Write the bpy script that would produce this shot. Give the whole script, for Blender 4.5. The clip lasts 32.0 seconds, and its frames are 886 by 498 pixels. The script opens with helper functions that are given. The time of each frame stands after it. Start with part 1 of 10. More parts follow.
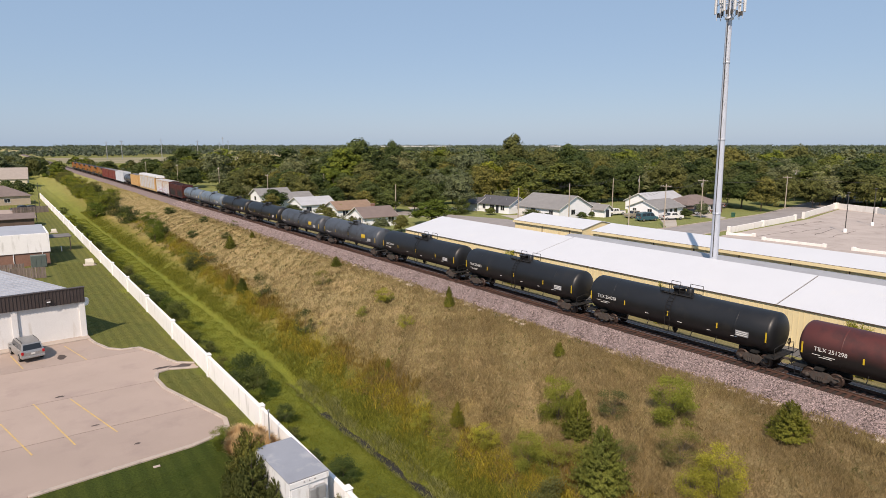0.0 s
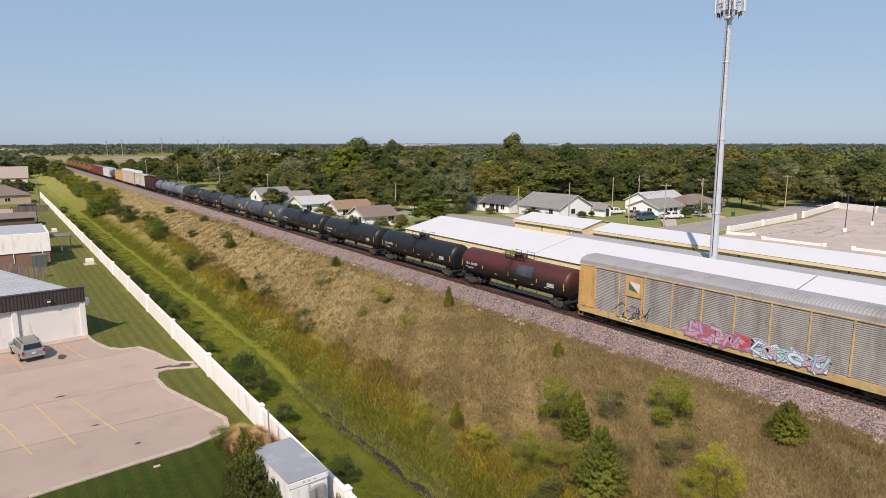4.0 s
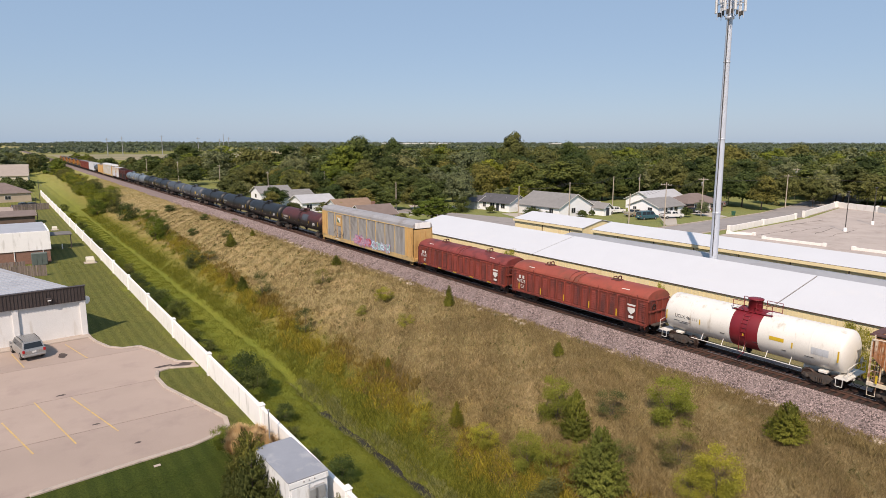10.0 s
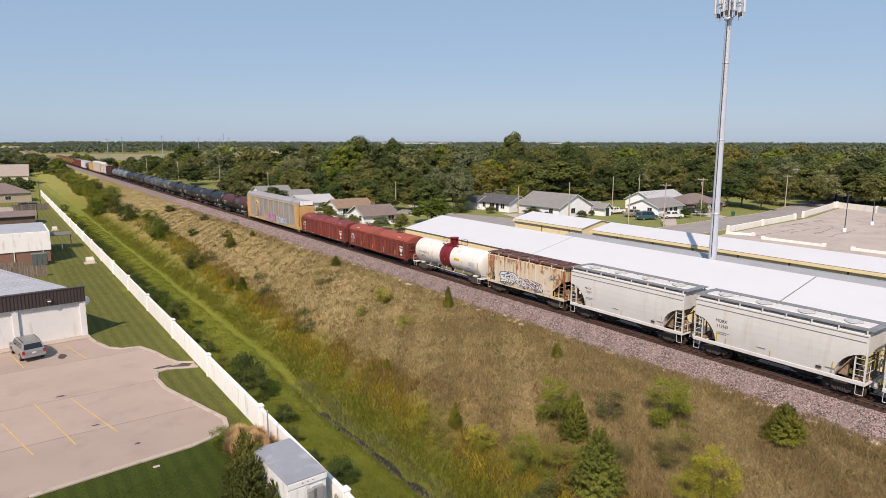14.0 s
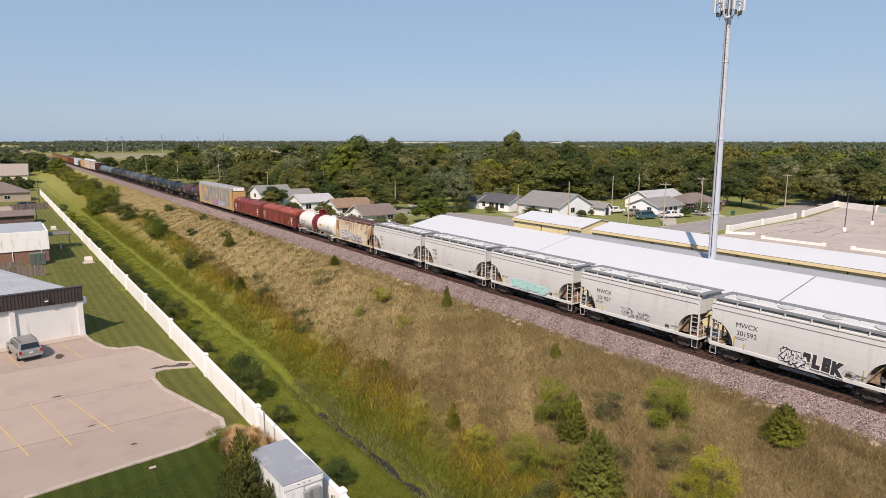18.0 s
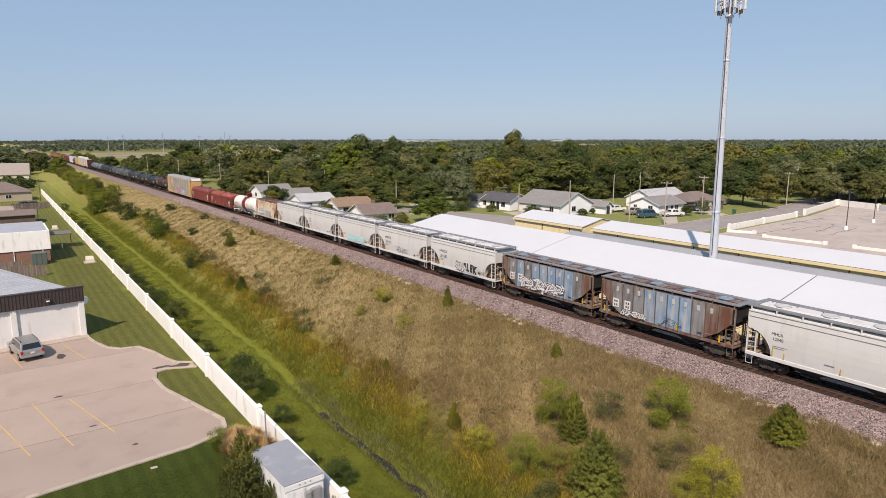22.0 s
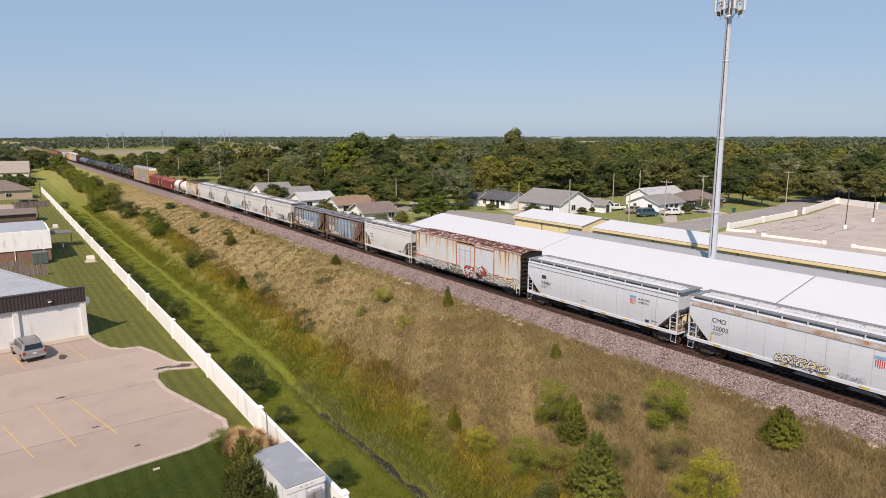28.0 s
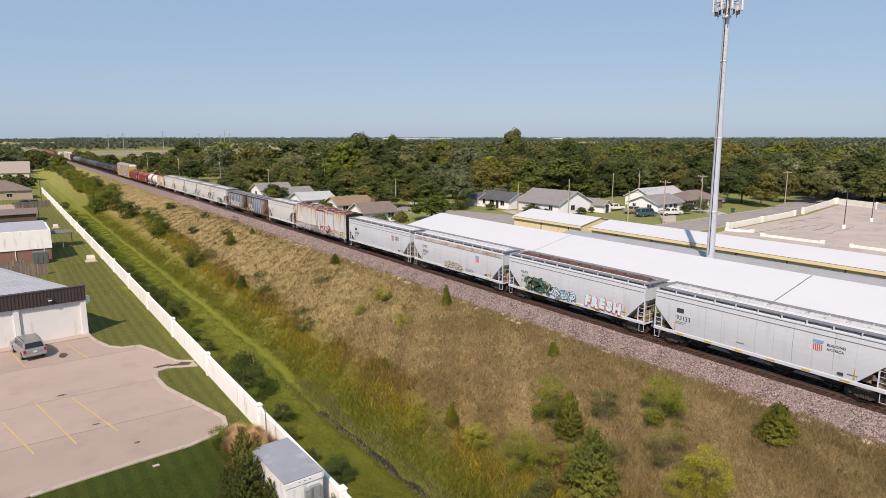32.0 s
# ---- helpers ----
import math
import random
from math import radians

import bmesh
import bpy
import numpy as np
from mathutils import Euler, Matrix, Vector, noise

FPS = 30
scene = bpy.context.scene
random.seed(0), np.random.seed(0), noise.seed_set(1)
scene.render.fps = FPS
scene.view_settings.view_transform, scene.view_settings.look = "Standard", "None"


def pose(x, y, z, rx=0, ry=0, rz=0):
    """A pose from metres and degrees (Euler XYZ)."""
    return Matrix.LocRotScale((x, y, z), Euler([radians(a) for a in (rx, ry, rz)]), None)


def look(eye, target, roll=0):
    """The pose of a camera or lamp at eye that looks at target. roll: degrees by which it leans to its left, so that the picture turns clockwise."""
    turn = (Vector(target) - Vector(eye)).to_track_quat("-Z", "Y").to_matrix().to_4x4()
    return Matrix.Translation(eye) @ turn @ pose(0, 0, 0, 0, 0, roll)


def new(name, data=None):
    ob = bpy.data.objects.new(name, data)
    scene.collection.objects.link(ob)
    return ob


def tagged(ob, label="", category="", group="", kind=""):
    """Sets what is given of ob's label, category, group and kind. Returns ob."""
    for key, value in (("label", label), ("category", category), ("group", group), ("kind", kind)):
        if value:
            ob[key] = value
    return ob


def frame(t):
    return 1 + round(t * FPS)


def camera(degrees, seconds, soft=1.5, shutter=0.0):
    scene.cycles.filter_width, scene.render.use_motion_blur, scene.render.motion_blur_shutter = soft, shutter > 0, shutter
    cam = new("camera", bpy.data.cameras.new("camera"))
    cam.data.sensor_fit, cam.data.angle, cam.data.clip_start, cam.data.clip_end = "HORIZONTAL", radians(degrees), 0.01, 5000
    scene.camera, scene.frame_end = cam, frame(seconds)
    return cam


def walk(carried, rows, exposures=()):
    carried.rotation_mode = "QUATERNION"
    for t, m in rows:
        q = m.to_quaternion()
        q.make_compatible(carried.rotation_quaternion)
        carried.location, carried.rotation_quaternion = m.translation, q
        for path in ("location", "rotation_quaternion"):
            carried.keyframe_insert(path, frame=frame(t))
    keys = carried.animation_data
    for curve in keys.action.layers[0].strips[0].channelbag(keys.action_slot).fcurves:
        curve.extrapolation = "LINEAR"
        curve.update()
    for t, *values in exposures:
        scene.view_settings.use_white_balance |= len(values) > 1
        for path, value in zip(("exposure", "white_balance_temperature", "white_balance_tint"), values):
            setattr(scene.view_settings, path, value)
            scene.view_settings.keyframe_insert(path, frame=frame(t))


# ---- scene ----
cam = camera(71.2, 32.0, soft=0.5)
PATH = [
    (0, (0.017, -0.022, 19.731), (1.172, 1.576, 19.399), -0.0),
    (0.5, (0.024, 0.02, 19.741), (1.18, 1.618, 19.406), -0.0),
    (1, (-0.051, -0.001, 19.751), (1.104, 1.597, 19.416), -0.0),
    (1.5, (-0.108, -0.033, 19.782), (1.048, 1.565, 19.446), -0.0),
    (2, (-0.127, -0.065, 19.805), (1.028, 1.532, 19.469), -0.0),
    (2.5, (-0.085, -0.077, 19.807), (1.071, 1.521, 19.472), 0.0),
    (3, (-0.022, -0.093, 19.822), (1.133, 1.506, 19.488), 0.0),
    (3.5, (0.037, -0.124, 19.858), (1.191, 1.474, 19.523), -0.0),
    (5.5, (-0.106, 0.005, 19.839), (1.048, 1.603, 19.502), 0.0),
    (6, (-0.158, 0.069, 19.827), (0.997, 1.667, 19.489), 0.0),
    (6.5, (-0.163, 0.035, 19.843), (0.991, 1.633, 19.504), 0.0),
    (7, (-0.159, 0.049, 19.854), (0.996, 1.647, 19.516), 0.1),
    (7.5, (-0.12, 0.035, 19.901), (1.034, 1.632, 19.562), 0.1),
    (8, (-0.091, 0.004, 19.893), (1.063, 1.602, 19.555), 0.1),
    (8.5, (-0.052, -0.063, 19.904), (1.101, 1.535, 19.565), 0.1),
    (9, (-0.015, -0.038, 19.923), (1.139, 1.56, 19.582), 0.1),
    (9.5, (0.026, -0.033, 19.955), (1.18, 1.565, 19.613), 0.1),
    (10, (0.022, -0.119, 19.966), (1.175, 1.479, 19.625), 0.1),
    (10.5, (0.012, -0.15, 19.972), (1.166, 1.448, 19.631), 0.1),
    (11, (0.028, -0.196, 19.943), (1.181, 1.403, 19.603), 0.1),
    (11.5, (0.029, -0.203, 19.938), (1.182, 1.396, 19.599), 0.1),
    (12, (0.045, -0.19, 19.988), (1.198, 1.408, 19.648), 0.1),
    (12.5, (0.048, -0.191, 20.023), (1.201, 1.407, 19.681), 0.1),
    (13, (0.042, -0.194, 20.036), (1.195, 1.404, 19.694), 0.1),
    (13.5, (0.04, -0.196, 20.083), (1.193, 1.402, 19.741), 0.2),
    (14, (0.062, -0.25, 20.1), (1.215, 1.349, 19.758), 0.1),
    (14.5, (0.106, -0.249, 20.101), (1.259, 1.349, 19.759), 0.1),
    (16.5, (0.225, -0.262, 20.111), (1.377, 1.337, 19.77), 0.1),
    (17, (0.225, -0.238, 20.11), (1.378, 1.361, 19.768), 0.1),
    (17.5, (0.272, -0.227, 20.059), (1.423, 1.372, 19.717), 0.1),
    (18, (0.309, -0.18, 20.098), (1.461, 1.418, 19.754), 0.1),
    (18.5, (0.34, -0.16, 20.093), (1.491, 1.439, 19.748), 0.1),
    (19, (0.346, -0.132, 20.084), (1.498, 1.466, 19.739), 0.1),
    (19.5, (0.338, -0.113, 20.079), (1.49, 1.486, 19.733), 0.1),
    (20, (0.342, -0.098, 20.092), (1.493, 1.5, 19.746), 0.0),
    (20.5, (0.326, -0.119, 20.131), (1.476, 1.48, 19.784), -0.0),
    (21, (0.321, -0.061, 20.14), (1.471, 1.538, 19.792), -0.0),
    (21.5, (0.331, -0.101, 20.152), (1.48, 1.498, 19.804), -0.0),
    (22, (0.351, -0.17, 20.198), (1.5, 1.43, 19.849), -0.0),
    (22.5, (0.36, -0.198, 20.259), (1.508, 1.402, 19.909), -0.1),
    (23, (0.377, -0.225, 20.334), (1.524, 1.375, 19.983), -0.1),
    (23.5, (0.364, -0.249, 20.365), (1.511, 1.351, 20.013), -0.1),
    (24, (0.342, -0.294, 20.427), (1.489, 1.306, 20.075), -0.1),
    (24.5, (0.32, -0.277, 20.485), (1.467, 1.322, 20.132), -0.1),
    (25, (0.314, -0.25, 20.496), (1.461, 1.349, 20.142), -0.1),
    (25.5, (0.308, -0.234, 20.515), (1.455, 1.365, 20.16), -0.1),
    (27.5, (0.236, -0.277, 20.62), (1.384, 1.322, 20.262), -0.0),
    (28, (0.234, -0.308, 20.61), (1.382, 1.29, 20.252), -0.0),
    (28.5, (0.258, -0.323, 20.607), (1.405, 1.276, 20.249), -0.0),
    (29, (0.242, -0.354, 20.609), (1.389, 1.244, 20.251), -0.0),
    (29.5, (0.242, -0.407, 20.623), (1.39, 1.191, 20.265), -0.0),
    (30, (0.28, -0.429, 20.579), (1.428, 1.17, 20.221), -0.0),
    (30.5, (0.243, -0.523, 20.539), (1.39, 1.076, 20.181), -0.0),
    (31, (0.21, -0.515, 20.521), (1.358, 1.083, 20.163), -0.0),
    (31.5, (0.184, -0.591, 20.517), (1.332, 1.007, 20.16), -0.0),
    (32, (0.188, -0.646, 20.494), (1.336, 0.953, 20.138), -0.0),
]
walk(cam, [(t, look(eye, target, roll)) for t, eye, target, roll in PATH],
     exposures=[(0, 0.09, 7600, 20), (32, 0.09, 7600, 20)])

# ---- world and sun ----
SUN = Vector((-0.535, -0.445, 0.719))          # towards the sun
world = bpy.data.worlds.new("world")
scene.world = world
world.use_nodes = True
wn = world.node_tree.nodes
sky = wn.new("ShaderNodeTexSky")
sky.sky_type = "NISHITA"
sky.sun_disc = False
sky.sun_elevation = math.asin(SUN.z)
sky.sun_rotation = math.atan2(SUN.x, SUN.y)
sky.altitude = 400
sky.air_density = 1.0
sky.dust_density = 0.8
sky.ozone_density = 2.0
wn["Background"].inputs["Strength"].default_value = 0.109
haze = wn.new("ShaderNodeMix")          # even summer haze over the clear sky
haze.data_type = "RGBA"
haze.inputs[0].default_value = 0.72
haze.inputs[7].default_value = (2.38, 4.24, 6.72, 1)
world.node_tree.links.new(sky.outputs[0], haze.inputs[6])
world.node_tree.links.new(haze.outputs[2], wn["Background"].inputs["Color"])
sun = new("sun", bpy.data.lights.new("sun", "SUN"))
sun.data.energy = 4.9
sun.data.angle = radians(0.55)
sun.data.color = (1.0, 0.95, 0.87)
sun.matrix_basis = look(SUN * 100, (0, 0, 0))


# ---- mesh and object helpers ----
class Geo:
    """Collects vertices and faces of one mesh."""

    def __init__(self):
        self.v, self.f, self.s, self.m = [], [], [], []

    def add(self, verts, faces, smooth=False, mi=0, at=None):
        n = len(self.v)
        if at is not None:
            verts = [tuple(at @ Vector(p)) for p in verts]
        self.v += [tuple(p) for p in verts]
        self.f += [tuple(i + n for i in f) for f in faces]
        self.s += [smooth] * len(faces)
        self.m += [mi] * len(faces)
        return self

    def box(self, c, d, bev=0.0, mi=0, at=None):
        """A box of size d round c, with chamfered edges where bev is given."""
        x, y, z = (k / 2 for k in d)
        if bev <= 0:
            v = [(c[0] + a * x, c[1] + b * y, c[2] + e * z) for a in (-1, 1) for b in (-1, 1) for e in (-1, 1)]
            f = [(0, 1, 3, 2), (4, 6, 7, 5), (0, 4, 5, 1), (2, 3, 7, 6), (0, 2, 6, 4), (1, 5, 7, 3)]
            return self.add(v, f, False, mi, at)
        b = min(bev, 0.45 * min(d))
        v, ix = [], {}
        for sx in (-1, 1):
            for sy in (-1, 1):
                for sz in (-1, 1):
                    for k in range(3):
                        p = [sx * (x - b), sy * (y - b), sz * (z - b)]
                        p[k] = (sx * x, sy * y, sz * z)[k]
                        ix[sx, sy, sz, k] = len(v)
                        v.append((c[0] + p[0], c[1] + p[1], c[2] + p[2]))
        f = []
        for k, (i, j) in ((0, (1, 2)), (1, (2, 0)), (2, (0, 1))):
            for s in (-1, 1):
                q = []
                for a, e in ((-1, -1), (1, -1), (1, 1), (-1, 1)):
                    g = [0, 0, 0]
                    g[k], g[i], g[j] = s, a, e
                    q.append(ix[g[0], g[1], g[2], k])
                f.append(tuple(q) if s > 0 else tuple(q[::-1]))
        for k, (i, j) in ((0, (1, 2)), (1, (2, 0)), (2, (0, 1))):
            for a in (-1, 1):
                for e in (-1, 1):
                    g, h = [0, 0, 0], [0, 0, 0]
                    g[k], h[k] = -1, 1
                    g[i] = h[i] = a
                    g[j] = h[j] = e
                    q = (ix[(*g, i)], ix[(*h, i)], ix[(*h, j)], ix[(*g, j)])
                    f.append(q if a * e < 0 else q[::-1])
        for sx in (-1, 1):
            for sy in (-1, 1):
                for sz in (-1, 1):
                    q = tuple(ix[sx, sy, sz, k] for k in range(3))
                    f.append(q if sx * sy * sz > 0 else q[::-1])
        return self.add(v, f, False, mi, at)

    def tube(self, p, q, r, r2=None, n=8, caps=True, mi=0, smooth=True):
        """A straight round bar from p to q."""
        p, q = Vector(p), Vector(q)
        r2 = r if r2 is None else r2
        w = (q - p).normalized()
        u = w.orthogonal().normalized()
        t = w.cross(u)
        v, f = [], []
        for e, k in ((p, r), (q, r2)):
            v += [e + k * (math.cos(2 * math.pi * i / n) * u + math.sin(2 * math.pi * i / n) * t) for i in range(n)]
        f = [(i, (i + 1) % n, n + (i + 1) % n, n + i) for i in range(n)]
        self.add(v, f, smooth, mi)
        if caps:
            self.add(v, [tuple(range(n))[::-1], tuple(range(n, 2 * n))], False, mi)
        return self

    def bar(self, pts, r, n=5, mi=0):
        for a, b in zip(pts, pts[1:]):
            self.tube(a, b, r, n=n, mi=mi)
        return self

    def lathe(self, prof, n=24, axis="z", at=(0, 0, 0), mi=0, smooth=True, sweep=(0, 360)):
        """prof: (radius, height) pairs turned round an axis."""
        a0, a1 = (radians(k) for k in sweep)
        full = abs(sweep[1] - sweep[0]) >= 360
        cols = n if full else n + 1
        v = []
        for r, h in prof:
            for i in range(cols):
                a = a0 + (a1 - a0) * i / n
                c, s = r * math.cos(a), r * math.sin(a)
                p = {"z": (c, s, h), "y": (c, h, s), "x": (h, c, s)}[axis]
                v.append((p[0] + at[0], p[1] + at[1], p[2] + at[2]))
        f = []
        for j in range(len(prof) - 1):
            for i in range(n):
                a, b = j * cols + i, j * cols + (i + 1) % cols
                q = (a, b, b + cols, a + cols)
                f.append(q if axis != "y" else q[::-1])
        return self.add(v, f, smooth, mi)

    def prism(self, poly, z0, z1, mi=0):
        """A flat polygon (x, y) between two heights."""
        n = len(poly)
        v = [(x, y, z0) for x, y in poly] + [(x, y, z1) for x, y in poly]
        f = [tuple(range(n))[::-1], tuple(range(n, 2 * n))] + [(i, (i + 1) % n, n + (i + 1) % n, n + i) for i in range(n)]
        return self.add(v, f, False, mi)

    def slab_yz(self, poly, x0, x1, mi=0):
        """A flat polygon (y, z) between two x."""
        n = len(poly)
        v = [(x0, y, z) for y, z in poly] + [(x1, y, z) for y, z in poly]
        f = [tuple(range(n))[::-1], tuple(range(n, 2 * n))] + [(i, (i + 1) % n, n + (i + 1) % n, n + i) for i in range(n)]
        return self.add(v, f, False, mi)

    def loft(self, rings, smooth=True, mi=0, caps=True, closed=True):
        n = len(rings[0])
        v = [p for r in rings for p in r]
        f = []
        for j in range(len(rings) - 1):
            for i in range(n if closed else n - 1):
                f.append((j * n + i, j * n + (i + 1) % n, (j + 1) * n + (i + 1) % n, (j + 1) * n + i))
        self.add(v, f, smooth, mi)
        if caps:
            k = (len(rings) - 1) * n
            self.add(v, [tuple(range(n))[::-1], tuple(range(k, k + n))], False, mi)
        return self

    def mesh(self, name, mats):
        me = bpy.data.meshes.new(name)
        me.from_pydata(self.v, [], self.f)
        me.polygons.foreach_set("use_smooth", self.s)
        me.polygons.foreach_set("material_index", self.m)
        for m in mats if isinstance(mats, (list, tuple)) else [mats]:
            me.materials.append(m)
        me.update()
        return me


def part(name, geo, material, parent, label="", at=None):
    """Links a mesh as one object under a thing or a part."""
    me = geo if isinstance(geo, bpy.types.Mesh) else geo.mesh(name, material)
    ob = new(name, me)
    ob.parent = parent
    if at is not None:
        ob.matrix_basis = at
    if label:
        ob["label"] = label
    return ob


def thing(name, label, category, m=None, group="", kind=""):
    """An empty at the thing's base, which parents its parts."""
    ob = new(name)
    ob.empty_display_size = 0.3
    if m is not None:
        ob.matrix_basis = m
    return tagged(ob, label, category, group, kind)


def solid(name, geo, mats, label, category, m=None, group="", kind=""):
    """A thing that is one mesh."""
    ob = new(name, geo if isinstance(geo, bpy.types.Mesh) else geo.mesh(name, mats))
    if m is not None:
        ob.matrix_basis = m
    return tagged(ob, label, category, group, kind)


def soup(name, verts, faces, mats, mi=None, smooth=False):
    """A large mesh from arrays: faces is an (n, 3) or (n, 4) array."""
    me = bpy.data.meshes.new(name)
    nf, k = faces.shape
    me.vertices.add(len(verts))
    me.vertices.foreach_set("co", np.ascontiguousarray(verts, dtype=np.float32).ravel())
    me.loops.add(nf * k)
    me.loops.foreach_set("vertex_index", np.ascontiguousarray(faces, dtype=np.int32).ravel())
    me.polygons.add(nf)
    me.polygons.foreach_set("loop_start", np.arange(nf, dtype=np.int32) * k)
    if mi is not None:
        me.polygons.foreach_set("material_index", mi.astype(np.int32))
    if smooth:
        me.polygons.foreach_set("use_smooth", np.ones(nf, dtype=bool))
    for m in mats if isinstance(mats, (list, tuple)) else [mats]:
        me.materials.append(m)
    me.update(calc_edges=True)
    me.validate()
    return me


# ---- materials ----
def tree_of(name):
    m = bpy.data.materials.new(name)
    m.use_nodes = True
    return m, m.node_tree.nodes, m.node_tree.links, m.node_tree.nodes["Principled BSDF"]


def noise_node(n, l, scale, detail=3, stretch=None, world_space=False, rough=0.55):
    tc = n.new("ShaderNodeNewGeometry" if world_space else "ShaderNodeTexCoord")
    out = tc.outputs["Position" if world_space else "Object"]
    if not world_space:      # no two objects wear the same stains
        shift = n.new("ShaderNodeVectorMath")
        shift.operation = "MULTIPLY_ADD"
        shift.inputs[1].default_value = (37.0, 53.0, 71.0)
        l.new(n.new("ShaderNodeObjectInfo").outputs["Random"], shift.inputs[0])
        l.new(out, shift.inputs[2])
        out = shift.outputs[0]
    if stretch:
        mp = n.new("ShaderNodeMapping")
        mp.inputs["Scale"].default_value = stretch
        l.new(out, mp.inputs["Vector"])
        out = mp.outputs[0]
    t = n.new("ShaderNodeTexNoise")
    t.inputs["Scale"].default_value = scale
    t.inputs["Detail"].default_value = detail
    t.inputs["Roughness"].default_value = rough
    l.new(out, t.inputs["Vector"])
    return t.outputs["Fac"]


def ramp(n, l, fac, stops, constant=False):
    r = n.new("ShaderNodeValToRGB")
    el = r.color_ramp.elements
    while len(el) < len(stops):
        el.new(0.5)
    for e, (p, c) in zip(el, stops):
        e.position = p
        e.color = (*c, 1) if len(c) == 3 else c
    if constant:
        r.color_ramp.interpolation = "CONSTANT"
    l.new(fac, r.inputs[0])
    return r.outputs[0]


def mixed(n, l, fac, a, b, kind="MIX"):
    x = n.new("ShaderNodeMix")
    x.data_type = "RGBA"
    x.blend_type = kind
    for sock, val in ((x.inputs[0], fac), (x.inputs[6], a), (x.inputs[7], b)):
        if isinstance(val, bpy.types.NodeSocket):
            l.new(val, sock)
        elif isinstance(val, (int, float)):
            sock.default_value = val
        else:
            sock.default_value = (*val, 1)
    return x.outputs[2]


def bumped(n, l, b, height, strength=0.2, distance=0.02):
    u = n.new("ShaderNodeBump")
    u.inputs["Strength"].default_value = strength
    u.inputs["Distance"].default_value = distance
    l.new(height, u.inputs["Height"])
    l.new(u.outputs[0], b.inputs["Normal"])


TONE = 0.84      # all base colours together, against the strength of the sun


def paint(name, col, rough=0.5, vary=0.25, scale=1.2, metal=0.0, dirt=None, dirt_amount=0.45, streak=False, bump=0.12, per_object=0.0, per_island=0.0, fine=18, lower=None):
    """A weathered surface: base colour with broad and fine variation, and patches or runs of dirt; lower names a second
    colour and the heights between which it fades in.
    """
    m, n, l, b = tree_of(name)
    col = tuple(TONE * c for c in col)
    dirt = tuple(TONE * c for c in dirt) if dirt else None
    lo = tuple(c * (1 - vary) for c in col)
    hi = tuple(min(1.0, c * (1 + vary)) for c in col)
    broad = noise_node(n, l, scale, 4)
    fin = noise_node(n, l, fine, 4)
    c = ramp(n, l, broad, [(0.3, lo), (0.7, hi)])
    c = mixed(n, l, 0.35, c, ramp(n, l, fin, [(0.3, tuple(k * 0.75 for k in col)), (0.7, hi)]))
    if dirt:
        d = noise_node(n, l, scale * (1.4 if not streak else 2.2), 6, (1, 1, 0.16) if streak else None, rough=0.65)
        mask = ramp(n, l, d, [(0.62 - dirt_amount * 0.3, (0, 0, 0)), (0.78 - dirt_amount * 0.25, (1, 1, 1))])
        c = mixed(n, l, mask, c, dirt)
    if lower:
        sep = n.new("ShaderNodeSeparateXYZ")
        l.new(n.new("ShaderNodeTexCoord").outputs["Object"], sep.inputs[0])
        edge = n.new("ShaderNodeMath")
        edge.operation = "MULTIPLY_ADD"
        edge.inputs[1].default_value = 1.3
        l.new(broad, edge.inputs[0])
        l.new(sep.outputs["Z"], edge.inputs[2])
        fall = n.new("ShaderNodeMapRange")
        fall.inputs[1].default_value, fall.inputs[2].default_value = lower[1] + 0.65, lower[2] + 0.65
        l.new(edge.outputs[0], fall.inputs[0])
        c = mixed(n, l, fall.outputs[0], tuple(TONE * k for k in lower[0]), c)
    for amount, kind in ((per_object, "o"), (per_island, "i")):
        if amount:
            src = n.new("ShaderNodeObjectInfo").outputs["Random"] if kind == "o" else n.new("ShaderNodeNewGeometry").outputs["Random Per Island"]
            g = ramp(n, l, src, [(0.0, (1 - amount,) * 3), (1.0, (1 + amount,) * 3)])
            c = mixed(n, l, 1.0, c, g, "MULTIPLY")
    l.new(c, b.inputs["Base Color"])
    b.inputs["Metallic"].default_value = metal
    rr = n.new("ShaderNodeMapRange")
    rr.inputs[3].default_value = max(0.05, rough - 0.1)
    rr.inputs[4].default_value = min(1, rough + 0.15)
    l.new(fin, rr.inputs[0])
    l.new(rr.outputs[0], b.inputs["Roughness"])
    if bump:
        bumped(n, l, b, fin, bump, 0.01)
    return m


